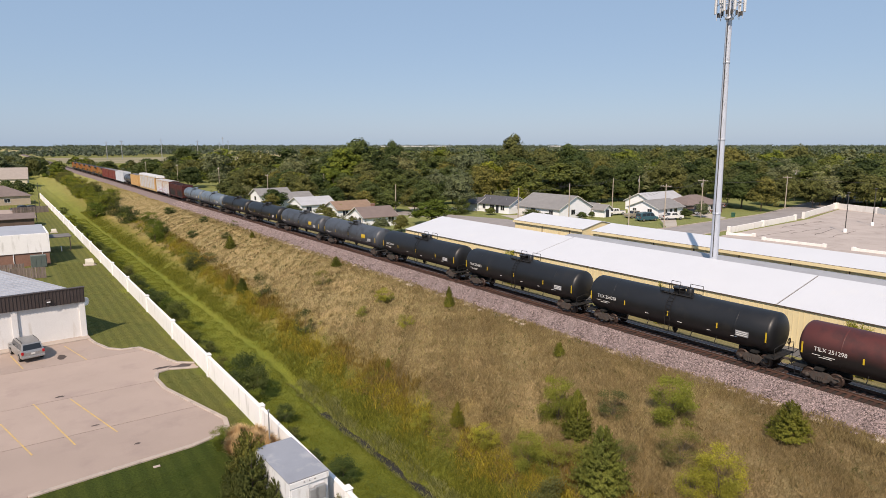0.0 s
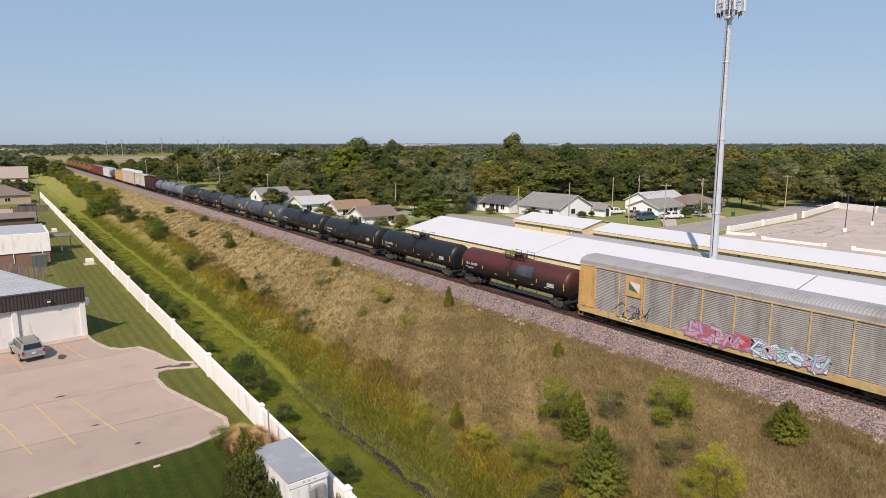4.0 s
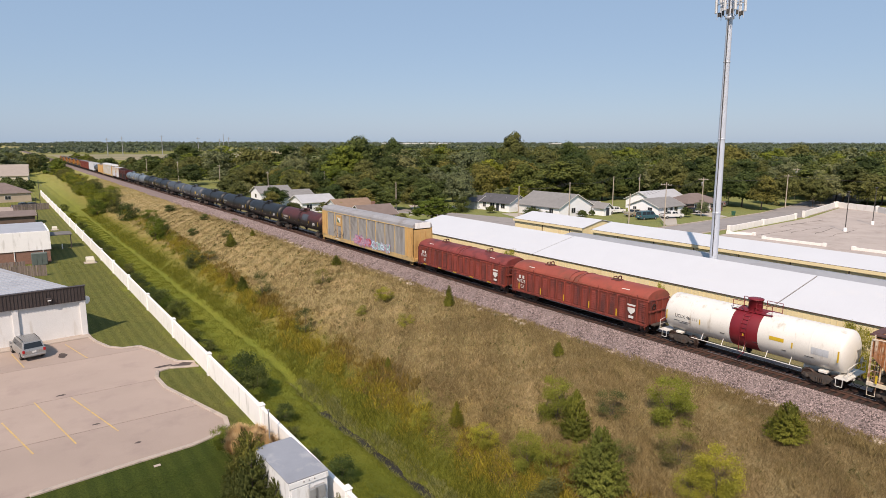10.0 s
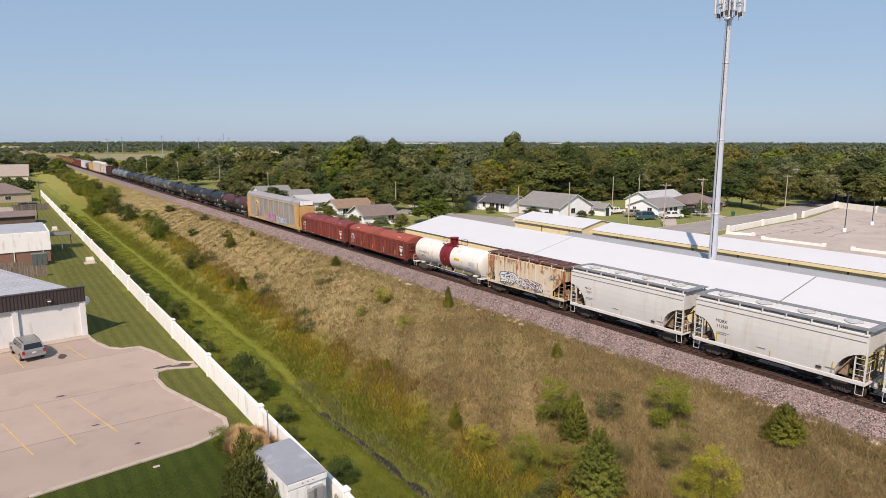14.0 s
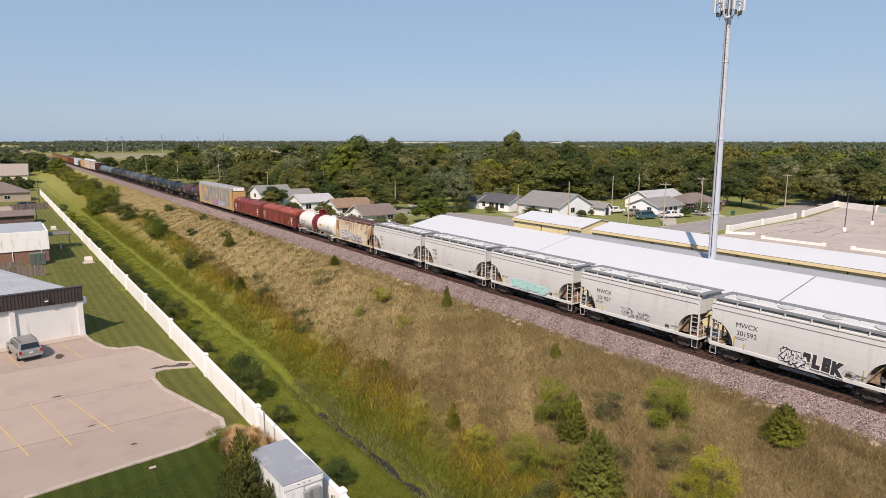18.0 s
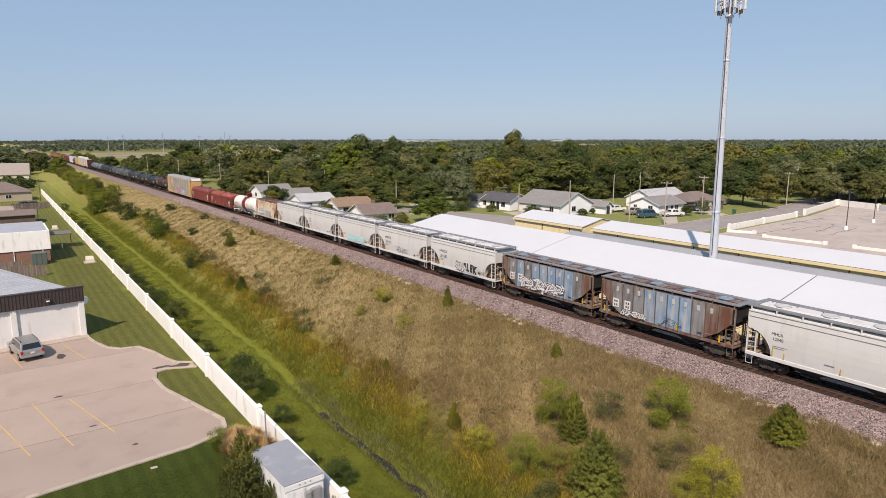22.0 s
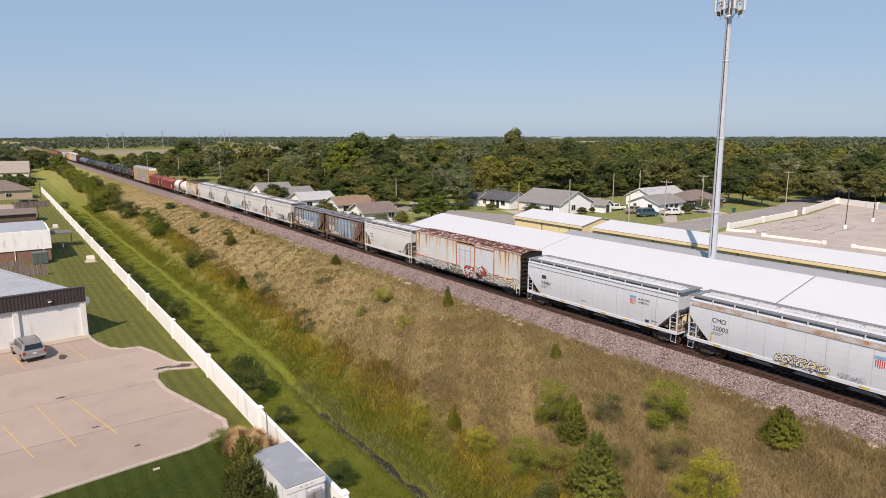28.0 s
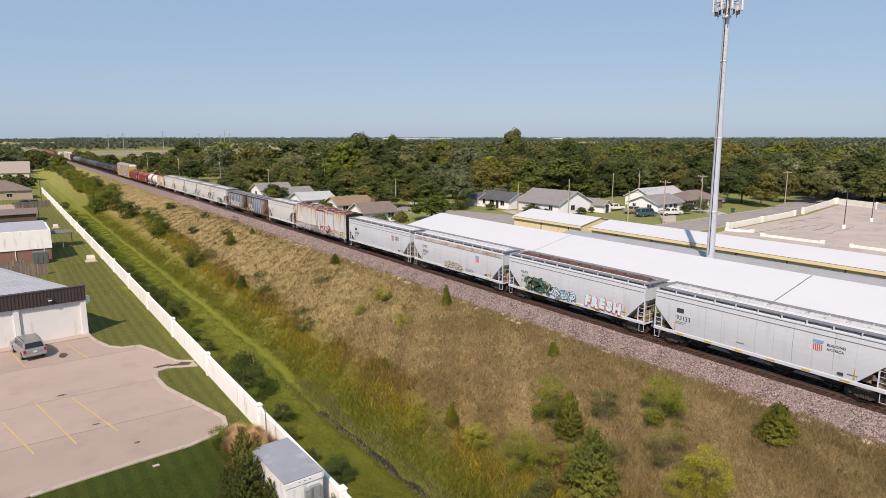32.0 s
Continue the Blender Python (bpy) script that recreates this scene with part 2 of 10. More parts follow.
def leafy(name, dark, light, rough=0.6):
    """Leaves or blades: each differs a little, boughs and patches differ more."""
    m, n, l, b = tree_of(name)
    isl = n.new("ShaderNodeNewGeometry").outputs["Random Per Island"]
    dark, light = (tuple(TONE * c for c in k) for k in (dark, light))
    if rough < 0.7:
        mid = tuple((p + q) / 2 for p, q in zip(dark, light))
        dark, light = (tuple(0.45 * p + 0.55 * q for p, q in zip(k, mid)) for k in (dark, light))
    c = ramp(n, l, isl, [(0.0, dark), (1.0, light)])
    obr = n.new("ShaderNodeObjectInfo").outputs["Random"]
    c = c if rough >= 0.7 else mixed(n, l, 1.0, c, ramp(n, l, obr, [(0.0, (0.6, 0.7, 0.72)), (0.5, (1, 1, 1)), (1.0, (1.4, 1.22, 0.98))]), "MULTIPLY")
    c = mixed(n, l, 0.5 if rough < 0.7 else 0.28, c, mixed(n, l, 1.0, c, ramp(n, l, noise_node(n, l, 0.35, 2), [(0.3, (0.6, 0.62, 0.6)), (0.7, (1.35, 1.3, 1.1))]), "MULTIPLY"))
    if rough < 0.7:
        c = mixed(n, l, 0.6, c, mixed(n, l, 1.0, c, ramp(n, l, noise_node(n, l, 1.1, 2), [(0.34, (0.5, 0.54, 0.56)), (0.66, (1.5, 1.42, 1.1))]), "MULTIPLY"))
    l.new(c, b.inputs["Base Color"])
    b.inputs["Roughness"].default_value = rough
    b.inputs["Specular IOR Level"].default_value = 0.1
    t = n.new("ShaderNodeBsdfTranslucent")
    l.new(c, t.inputs["Color"])
    x = n.new("ShaderNodeMixShader")
    x.inputs[0].default_value = 0.18
    l.new(b.outputs[0], x.inputs[1])
    l.new(t.outputs[0], x.inputs[2])
    l.new(x.outputs[0], n["Material Output"].inputs["Surface"])
    return m


M = {}
M["black"] = paint("black_tank_paint", (0.009, 0.0095, 0.011), 0.45, 0.35, 0.5, dirt=(0.02, 0.018, 0.016), dirt_amount=0.25)
M["slate"] = paint("slate_tank_paint", (0.06, 0.07, 0.085), 0.45, 0.3, 0.5, dirt=(0.03, 0.03, 0.032), dirt_amount=0.5)
M["bluegrey"] = paint("blue_grey_tank_paint", (0.13, 0.17, 0.21), 0.45, 0.2, 0.5, dirt=(0.06, 0.065, 0.07), dirt_amount=0.4)
# maroon above, going near black towards the bottom
M["maroon"] = paint("maroon_tank_paint", (0.085, 0.018, 0.014), 0.5, 0.25, 0.4, dirt=(0.05, 0.014, 0.012), dirt_amount=0.4, lower=((0.013, 0.011, 0.011), -0.3, 0.75))
M["under"] = paint("black_underframe", (0.006, 0.006, 0.006), 0.9, 0.4, 2.0, dirt=(0.02, 0.014, 0.01), dirt_amount=0.4)
M["truckmetal"] = paint("rusty_truck_steel", (0.06, 0.05, 0.044), 0.8, 0.5, 3.0, dirt=(0.08, 0.045, 0.03), dirt_amount=0.4)
M["wheel"] = paint("worn_wheel_steel", (0.085, 0.055, 0.045), 0.55, 0.3, 4.0, 0.5)
M["red_oxide"] = paint("red_oxide_paint", (0.25, 0.045, 0.03), 0.6, 0.3, 0.7, dirt=(0.1, 0.026, 0.02), dirt_amount=0.65, streak=True)
M["hood_red"] = paint("faded_red_hood", (0.24, 0.045, 0.038), 0.55, 0.15, 0.4, dirt=(0.1, 0.022, 0.02), dirt_amount=0.5)
M["hood_faded"] = paint("sun_faded_red_hood", (0.33, 0.07, 0.045), 0.6, 0.2, 0.4, dirt=(0.2, 0.06, 0.035), dirt_amount=0.5)
M["lift"] = paint("rust_brown_bracket_steel", (0.12, 0.035, 0.025), 0.7, 0.3, 2.0)
M["white_tank"] = paint("cream_white_tank_paint", (0.78, 0.765, 0.72), 0.4, 0.06, 0.8, dirt=(0.5, 0.45, 0.38), dirt_amount=0.2, streak=True)
M["band_red"] = paint("deep_red_band", (0.2, 0.012, 0.02), 0.45, 0.2, 1.0)
M["hopper_white"] = paint("warm_white_hopper_paint", (0.665, 0.67, 0.665), 0.55, 0.05, 0.5, dirt=(0.57, 0.55, 0.51), dirt_amount=0.25, streak=True)
M["hopper_grey"] = paint("light_grey_hopper_paint", (0.61, 0.66, 0.725), 0.5, 0.04, 0.5, dirt=(0.53, 0.55, 0.57), dirt_amount=0.2, streak=True)


def dripping(name, col, rust, rough=0.55, blotch=False):
    """Paint with rust that runs down from the top edge in narrow streaks, in a wash of yellow."""
    m, n, l, b = tree_of(name)
    c = ramp(n, l, noise_node(n, l, 0.7, 4), [(0.3, tuple(k * 0.88 for k in col)), (0.7, col)])
    c = mixed(n, l, 0.3, c, ramp(n, l, noise_node(n, l, 14, 4), [(0.3, tuple(k * 0.7 for k in col)), (0.7, col)]))
    sep = n.new("ShaderNodeSeparateXYZ")
    l.new(n.new("ShaderNodeTexCoord").outputs["Object"], sep.inputs[0])
    high = n.new("ShaderNodeMapRange")
    high.inputs[1].default_value, high.inputs[2].default_value, high.inputs[3].default_value, high.inputs[4].default_value = -1.9, 1.9, -0.1, 0.13
    l.new(sep.outputs["Z"], high.inputs[0])

    def run(scale, stretch):
        q = n.new("ShaderNodeMath")
        l.new(noise_node(n, l, scale, 3, stretch, rough=0.6), q.inputs[0])
        l.new(high.outputs[0], q.inputs[1])
        return q.outputs[0]

    c = mixed(n, l, ramp(n, l, run(1.3, (1, 1, 0.12)), [(0.5, (0, 0, 0)), (0.78, (0.55, 0.55, 0.55))]), c, (0.62, 0.5, 0.27))
    tone = ramp(n, l, noise_node(n, l, 5.0, 3), [(0.35, tuple(k * 0.5 for k in rust)), (0.65, rust)])
    c = mixed(n, l, ramp(n, l, run(4.2, (1, 1, 0.025)), [(0.6, (0, 0, 0)), (0.7, (1, 1, 1))]), c, tone)
    if blotch:
        c = mixed(n, l, ramp(n, l, run(1.9, (1, 1, 0.55)), [(0.6, (0, 0, 0)), (0.7, (0.85, 0.85, 0.85))]), c, tone)
    l.new(c, b.inputs["Base Color"])
    b.inputs["Roughness"].default_value = rough
    return m


def flaking(name, col, rust):
    """Roof paint that has come off in cross-wise flakes and shows the rust."""
    m, n, l, b = tree_of(name)
    flake = noise_node(n, l, 2.6, 5, (0.45, 2.2, 1.0), rough=0.6)
    fine = noise_node(n, l, 9.0, 4)
    bare = ramp(n, l, fine, [(0.3, tuple(k * 0.6 for k in rust)), (0.7, rust)])
    c = mixed(n, l, ramp(n, l, flake, [(0.55, (0, 0, 0)), (0.6, (1, 1, 1))]), bare, ramp(n, l, fine, [(0.3, tuple(k * 0.7 for k in col)), (0.6, col)]))
    l.new(c, b.inputs["Base Color"])
    b.inputs["Roughness"].default_value = 0.75
    bumped(n, l, b, flake, 0.3, 0.01)
    return m


M["box_rust"] = dripping("rust_streaked_white_paint", (0.54, 0.58, 0.6), (0.46, 0.16, 0.035))
M["hopper_rust"] = dripping("rust_stained_cream_paint", (0.6, 0.53, 0.43), (0.36, 0.13, 0.045), blotch=True)
M["box_roof"] = flaking("flaking_rusty_roof", (0.6, 0.55, 0.52), (0.13, 0.032, 0.02))
M["box_edge"] = paint("rusted_white_edge", (0.5, 0.48, 0.45), 0.7, 0.15, 1.6, dirt=(0.3, 0.09, 0.025), dirt_amount=0.75)
M["post_orange"] = paint("orange_rusted_post", (0.45, 0.17, 0.06), 0.7, 0.3, 1.5, dirt=(0.5, 0.45, 0.4), dirt_amount=0.35, streak=True)
M["rustroof"] = paint("brown_rusted_roof", (0.1, 0.045, 0.04), 0.75, 0.35, 0.9, dirt=(0.17, 0.09, 0.07), dirt_amount=0.4)
M["roofwalk"] = paint("grey_roofwalk_steel", (0.27, 0.275, 0.29), 0.6, 0.2, 2.0, 0.3)
M["hatch"] = paint("pale_hatch_steel", (0.52, 0.53, 0.54), 0.5, 0.15, 2.0)
M["seam"] = paint("greyed_weld_seam", (0.53, 0.565, 0.61), 0.6, 0.15, 0.6, dirt=(0.36, 0.35, 0.34), dirt_amount=0.4, streak=True)
M["hatch_blue"] = paint("faded_blue_hatch", (0.2, 0.3, 0.4), 0.6, 0.2, 2.0, dirt=(0.2, 0.12, 0.08))
M["bay"] = paint("dusty_hopper_steel", (0.045, 0.04, 0.037), 0.85, 0.3, 1.5, dirt=(0.085, 0.06, 0.045), dirt_amount=0.4)
M["bm_post"] = paint("dull_grey_post", (0.085, 0.085, 0.09), 0.7, 0.3, 1.2, dirt=(0.12, 0.06, 0.04), dirt_amount=0.55, streak=True)
M["bm_blue"] = paint("weathered_blue_panel", (0.14, 0.25, 0.38), 0.6, 0.35, 0.9, dirt=(0.34, 0.35, 0.36), dirt_amount=0.62, streak=True, per_object=0.25)
M["bm_grey"] = paint("weathered_grey_blue_panel", (0.24, 0.25, 0.26), 0.65, 0.25, 0.9, dirt=(0.13, 0.09, 0.07), dirt_amount=0.5, streak=True, per_object=0.25)
M["bm_rust"] = paint("rust_eaten_panel", (0.2, 0.17, 0.15), 0.7, 0.3, 1.0, dirt=(0.15, 0.06, 0.035), dirt_amount=0.8, streak=True)
M["bm_roof"] = paint("rusty_hopper_roof", (0.24, 0.21, 0.2), 0.7, 0.3, 0.7, dirt=(0.12, 0.04, 0.028), dirt_amount=0.8)
M["yellow"] = paint("golden_yellow_paint", (0.62, 0.38, 0.15), 0.5, 0.12, 0.8, dirt=(0.4, 0.2, 0.07), dirt_amount=0.3, streak=True)
M["strip"] = paint("reflective_yellow", (0.62, 0.42, 0.03), 0.4, 0.1, 3.0)
M["galv"] = paint("weathered_galvanised_panel", (0.34, 0.335, 0.325), 0.6, 0.14, 0.6, 0.1, dirt=(0.23, 0.215, 0.2), dirt_amount=0.5, streak=True)
M["rackroof"] = paint("grey_corrugated_roof", (0.36, 0.36, 0.375), 0.55, 0.1, 0.5, 0.2, dirt=(0.28, 0.26, 0.25), dirt_amount=0.3)
M["white"] = paint("white_lettering", (0.72, 0.72, 0.7), 0.5, 0.1, 3.0)
M["letter_dark"] = paint("dark_lettering", (0.05, 0.05, 0.055), 0.5, 0.1, 3.0)
M["loco_orange"] = paint("orange_locomotive_paint", (0.36, 0.14, 0.035), 0.4, 0.15, 0.6, dirt=(0.3, 0.1, 0.03), dirt_amount=0.3)
M["loco_black"] = paint("black_engine_roof", (0.025, 0.024, 0.024), 0.5, 0.3, 0.8)
M["glass_dark"] = paint("dark_window_glass", (0.02, 0.025, 0.03), 0.08, 0.2, 1.0, bump=0)
for key, col in (("g_pale", (0.66, 0.64, 0.68)), ("g_moss", (0.3, 0.36, 0.26)), ("g_straw", (0.72, 0.66, 0.42)), ("g_teal", (0.3, 0.66, 0.56)), ("g_pink", (0.6, 0.3, 0.4)), ("g_rose", (0.6, 0.4, 0.44)), ("g_red", (0.6, 0.09, 0.09)), ("g_black", (0.03, 0.03, 0.035)), ("g_white", (0.75, 0.75, 0.74)), ("g_blue", (0.2, 0.42, 0.65)), ("g_green", (0.05, 0.16, 0.1)), ("g_orange", (0.72, 0.26, 0.05)), ("g_lilac", (0.26, 0.2, 0.36)), ("g_sky", (0.58, 0.76, 0.86))):
    M[key] = paint("spray_paint_" + key[2:], col, 0.55, 0.15, 2.0)
M["band_orange"] = paint("scuffed_orange_paint", (0.62, 0.16, 0.05), 0.6, 0.2, 1.2, dirt=(0.55, 0.5, 0.45), dirt_amount=0.5)
M["top_rust"] = paint("rust_blotched_grey_paint", (0.55, 0.55, 0.55), 0.6, 0.06, 0.6, dirt=(0.42, 0.22, 0.11), dirt_amount=0.62)
M["dusty_yellow"] = paint("dusty_yellow_paint", (0.56, 0.39, 0.17), 0.7, 0.12, 1.0, dirt=(0.3, 0.25, 0.18), dirt_amount=0.4)
M["faded_letter"] = paint("faded_white_lettering", (0.5, 0.49, 0.47), 0.6, 0.2, 2.0)
M["tan_slope"] = paint("dusty_tan_slope_steel", (0.36, 0.29, 0.21), 0.85, 0.25, 1.2, dirt=(0.15, 0.1, 0.07), dirt_amount=0.5)
M["rigging"] = paint("rust_tan_steel", (0.34, 0.24, 0.16), 0.85, 0.35, 2.5, dirt=(0.14, 0.07, 0.04), dirt_amount=0.5)

# ---- ground ----
def smooth(a, b, x):
    t = np.clip((x - a) / (b - a), 0, 1)
    return t * t * (3 - 2 * t)


def wander(y):
    """How the edge of the gravel and of the ditch drifts along the line."""
    return 0.5 * np.sin(y * 0.11) + 0.35 * np.sin(y * 0.31 + 1.0)


def toe(y):
    """Where the near edge of the gravel lies, along the line."""
    return 40.3 + 0.35 * wander(y)


def ditch(y):
    """The middle of the ditch, which steps towards the bank half way."""
    return 19.55 + 0.7 * smooth(42, 60, np.asarray(y, float)) + 0.14 * wander(2.3 * y)


def level(x, y):
    """Height of the ground."""
    x, y = np.asarray(x, float), np.asarray(y, float)
    z = 0 * x
    z = z - 0.95 * smooth(14.2, 18.6, x) * (1 - smooth(20.4, 24.5, x))
    z = z - 0.5 * np.exp(-((x - ditch(y)) / 0.5) ** 2) * (1 - 0.7 * smooth(46, 64, y))
    z = z + 2.85 * smooth(22.0, 40.5, x) ** 0.85
    z = z - 0.85 * smooth(49.5, 53.0, x)
    bumps = 0.10 * np.sin(x * 1.3 + 0.7 * y) * np.sin(y * 0.83 - 0.4 * x) + 0.07 * np.sin(2.1 * x - 1.7 * y)
    return z + bumps * smooth(14.0, 16.0, x) * (1 - smooth(38.0, 40.0, x))


def axis_lines(core, lo, hi):
    left, right, step = [], [], 4.0
    p = core[0]
    while p > lo:
        step *= 1.32
        p -= step
        left.append(p)
    p, step = core[-1], 4.0
    while p < hi:
        step *= 1.32
        p += step
        right.append(p)
    return np.array(left[::-1] + list(core) + right)


xs = axis_lines(np.concatenate([np.arange(-40, 13, 3.0), np.arange(13.4, 52, 0.4), np.arange(52, 70, 2.0)]), -4300, 4300)
ys = axis_lines(np.concatenate([np.arange(-60, 8, 3.0), np.arange(8, 150, 0.9), np.arange(150, 520, 6.0)]), -4300, 4300)
gx, gy = np.meshgrid(xs, ys, indexing="ij")
gz = level(gx, gy)
verts = np.stack([gx.ravel(), gy.ravel(), gz.ravel()], 1)
nx, ny = gx.shape
ii, jj = np.meshgrid(np.arange(nx - 1), np.arange(ny - 1), indexing="ij")
a0 = (ii * ny + jj).ravel()
faces = np.stack([a0, a0 + ny, a0 + ny + 1, a0 + 1], 1)


def ground_material():
    m, n, l, b = tree_of("ground_grass_and_soil")
    geo = n.new("ShaderNodeNewGeometry")
    sep = n.new("ShaderNodeSeparateXYZ")
    l.new(geo.outputs["Position"], sep.inputs[0])
    wob = noise_node(n, l, 0.22, 4, world_space=True)
    off = n.new("ShaderNodeMath")
    off.operation = "MULTIPLY_ADD"
    off.inputs[1].default_value = 7.0
    l.new(wob, off.inputs[0])
    l.new(sep.outputs["X"], off.inputs[2])
    mr = n.new("ShaderNodeMapRange")
    mr.inputs[1].default_value, mr.inputs[2].default_value = 3.5, 63.5
    l.new(off.outputs[0], mr.inputs[0])

    def p(x):
        return x / 60.0

    zones = ramp(n, l, mr.outputs[0], [
        (p(0), (0.082, 0.086, 0.027)), (p(13), (0.082, 0.086, 0.027)), (p(14.5), (0.11, 0.125, 0.02)), (p(20.5), (0.118, 0.128, 0.022)),
        (p(21.5), (0.1, 0.108, 0.022)), (p(24.0), (0.13, 0.11, 0.03)), (p(26.5), (0.215, 0.165, 0.07)),
        (p(29.0), (0.245, 0.184, 0.1)), (p(40.0), (0.24, 0.182, 0.1)), (p(52.0), (0.19, 0.165, 0.085)), (p(56.0), (0.19, 0.205, 0.08))])
    # the bank turns greener along the line, and pale fields lie far off
    lush = n.new("ShaderNodeMapRange")
    lush.inputs[1].default_value, lush.inputs[2].default_value = 200.0, 340.0
    lush.inputs[4].default_value = 0.8
    l.new(sep.outputs["Y"], lush.inputs[0])
    zones = mixed(n, l, lush.outputs[0], zones, (0.17, 0.17, 0.055))
    # left of x 43 the colour brightens along y, from 0.97 to 1.42
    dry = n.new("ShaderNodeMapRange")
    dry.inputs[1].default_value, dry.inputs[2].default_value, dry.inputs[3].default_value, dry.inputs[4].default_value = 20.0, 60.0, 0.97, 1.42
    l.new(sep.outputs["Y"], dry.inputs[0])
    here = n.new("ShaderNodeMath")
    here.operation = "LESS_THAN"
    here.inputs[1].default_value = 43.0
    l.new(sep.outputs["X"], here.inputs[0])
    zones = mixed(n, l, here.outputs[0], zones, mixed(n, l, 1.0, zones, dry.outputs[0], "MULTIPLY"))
    off2 = n.new("ShaderNodeMapRange")
    off2.inputs[1].default_value, off2.inputs[2].default_value = 850.0, 1000.0
    l.new(sep.outputs["Y"], off2.inputs[0])
    crop = ramp(n, l, noise_node(n, l, 0.0032, 2, world_space=True), [(0.52, (0, 0, 0)), (0.55, (1, 1, 1))])
    zones = mixed(n, l, mixed(n, l, 1.0, crop, off2.outputs[0], "MULTIPLY"), zones, (0.33, 0.28, 0.17))
    broad = noise_node(n, l, 0.35, 5, world_space=True)
    fine = noise_node(n, l, 8.0, 6, world_space=True, rough=0.7)
    c = mixed(n, l, 1.0, zones, ramp(n, l, broad, [(0.3, (0.84, 0.9, 0.84)), (0.7, (1.06, 1.0, 0.96))]), "MULTIPLY")
    c = mixed(n, l, 1.0, c, ramp(n, l, fine, [(0.25, (0.4, 0.4, 0.4)), (0.75, (1.6, 1.6, 1.55))]), "MULTIPLY")
    # mown stripes of the lawns beside the boundary fence
    wave = n.new("ShaderNodeTexWave")
    wave.inputs["Scale"].default_value = 0.33
    wave.inputs["Distortion"].default_value = 0.8
    l.new(geo.outputs["Position"], wave.inputs["Vector"])
    side = n.new("ShaderNodeMath")
    side.operation = "LESS_THAN"
    side.inputs[1].default_value = 13.4
    l.new(sep.outputs["X"], side.inputs[0])
    c = mixed(n, l, side.outputs[0], c, mixed(n, l, 1.0, c, ramp(n, l, wave.outputs["Fac"], [(0.3, (0.9, 0.92, 0.9)), (0.7, (1.1, 1.08, 1.05))]), "MULTIPLY"))
    # the watered lawn beside the container
    wet = []
    for out, edge in (("X", 13.4), ("Y", 41.2)):
        q = n.new("ShaderNodeMath")
        q.operation = "LESS_THAN"
        q.inputs[1].default_value = edge
        l.new(sep.outputs[out], q.inputs[0])
        wet.append(q.outputs[0])
    both = n.new("ShaderNodeMath")
    both.operation = "MULTIPLY"
    l.new(wet[0], both.inputs[0])
    l.new(wet[1], both.inputs[1])
    c = mixed(n, l, both.outputs[0], c, mixed(n, l, 1.0, c, (0.42, 0.56, 0.36), "MULTIPLY"))
    l.new(c, b.inputs["Base Color"])
    b.inputs["Roughness"].default_value = 0.95
    b.inputs["Specular IOR Level"].default_value = 0.1
    bumped(n, l, b, fine, 0.8, 0.08)
    return m


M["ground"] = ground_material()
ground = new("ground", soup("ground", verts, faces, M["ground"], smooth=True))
tagged(ground, "grass ground with a ditch and a dry embankment", "ground", kind="structure")

# ---- railway ----
RAIL_Z, TRACK_X = 3.77, 44.9
M["ballast"] = paint("pinkish_granite_ballast", (0.2, 0.152, 0.143), 0.9, 0.5, 6.0, bump=1.0, fine=13)
M["stone"] = paint("broken_ballast_stone", (0.26, 0.2, 0.192), 0.9, 0.3, 3.0, per_island=0.7)
M["tie"] = paint("weathered_brown_tie", (0.06, 0.027, 0.019), 0.9, 0.35, 2.0, per_object=0.35)
M["tie_far"] = paint("weathered_brown_tie_far", (0.08, 0.042, 0.032), 0.9, 0.35, 2.0, per_island=0.35)
M["rail"] = paint("brown_rail_steel", (0.13, 0.07, 0.05), 0.6, 0.25, 3.0, 0.4)
M["railhead"] = paint("polished_rail_head", (0.5, 0.47, 0.44), 0.3, 0.1, 3.0, 0.9)

bed_y = np.concatenate([np.arange(-120, 0, 6.0), np.arange(0, 130, 1.2), np.arange(130, 400, 6.0), np.arange(400, 1300, 40.0)])
rings = []
for y in bed_y:
    t0 = float(toe(y))
    zt = float(level(t0, y))
    top = RAIL_Z - 0.245
    near = [(t0 - 0.25, zt - 0.3), (t0, zt + 0.02), (t0 + 0.38 * (42.9 - t0), zt + 0.5 * (top - zt)), (t0 + 0.8 * (42.9 - t0), zt + 0.93 * (top - zt)), (43.1, top)]
    far = [(46.7, top), (48.6, 2.95), (50.2, 2.45), (51.0, 2.0)]
    rings.append([(x, y, z + 0.05 * math.sin(x * 7 + y * 3.1) * (1 if 0 < k < 4 else 0)) for k, (x, z) in enumerate(near + far)])
bed = Geo().loft(rings, smooth=True, caps=False, closed=False)
track = thing("railway_track", "single railway track on pinkish gravel ballast", "railway track", kind="structure")
part("ballast_bed", bed, M["ballast"], track, "pinkish crushed granite ballast")
# brown ballast by the ties, darkened to paint the shade under the train
M["bed_shade"] = paint("shade_brown_ballast", (0.03, 0.021, 0.017), 0.95, 0.35, 1.2, bump=0.8, fine=9)
part("oily_strip", Geo().box((TRACK_X - 0.05, 580, RAIL_Z - 0.28), (2.74, 1440, 0.09)), M["bed_shade"], track, "brown ballast between the rails, darkened for the shade under the train")

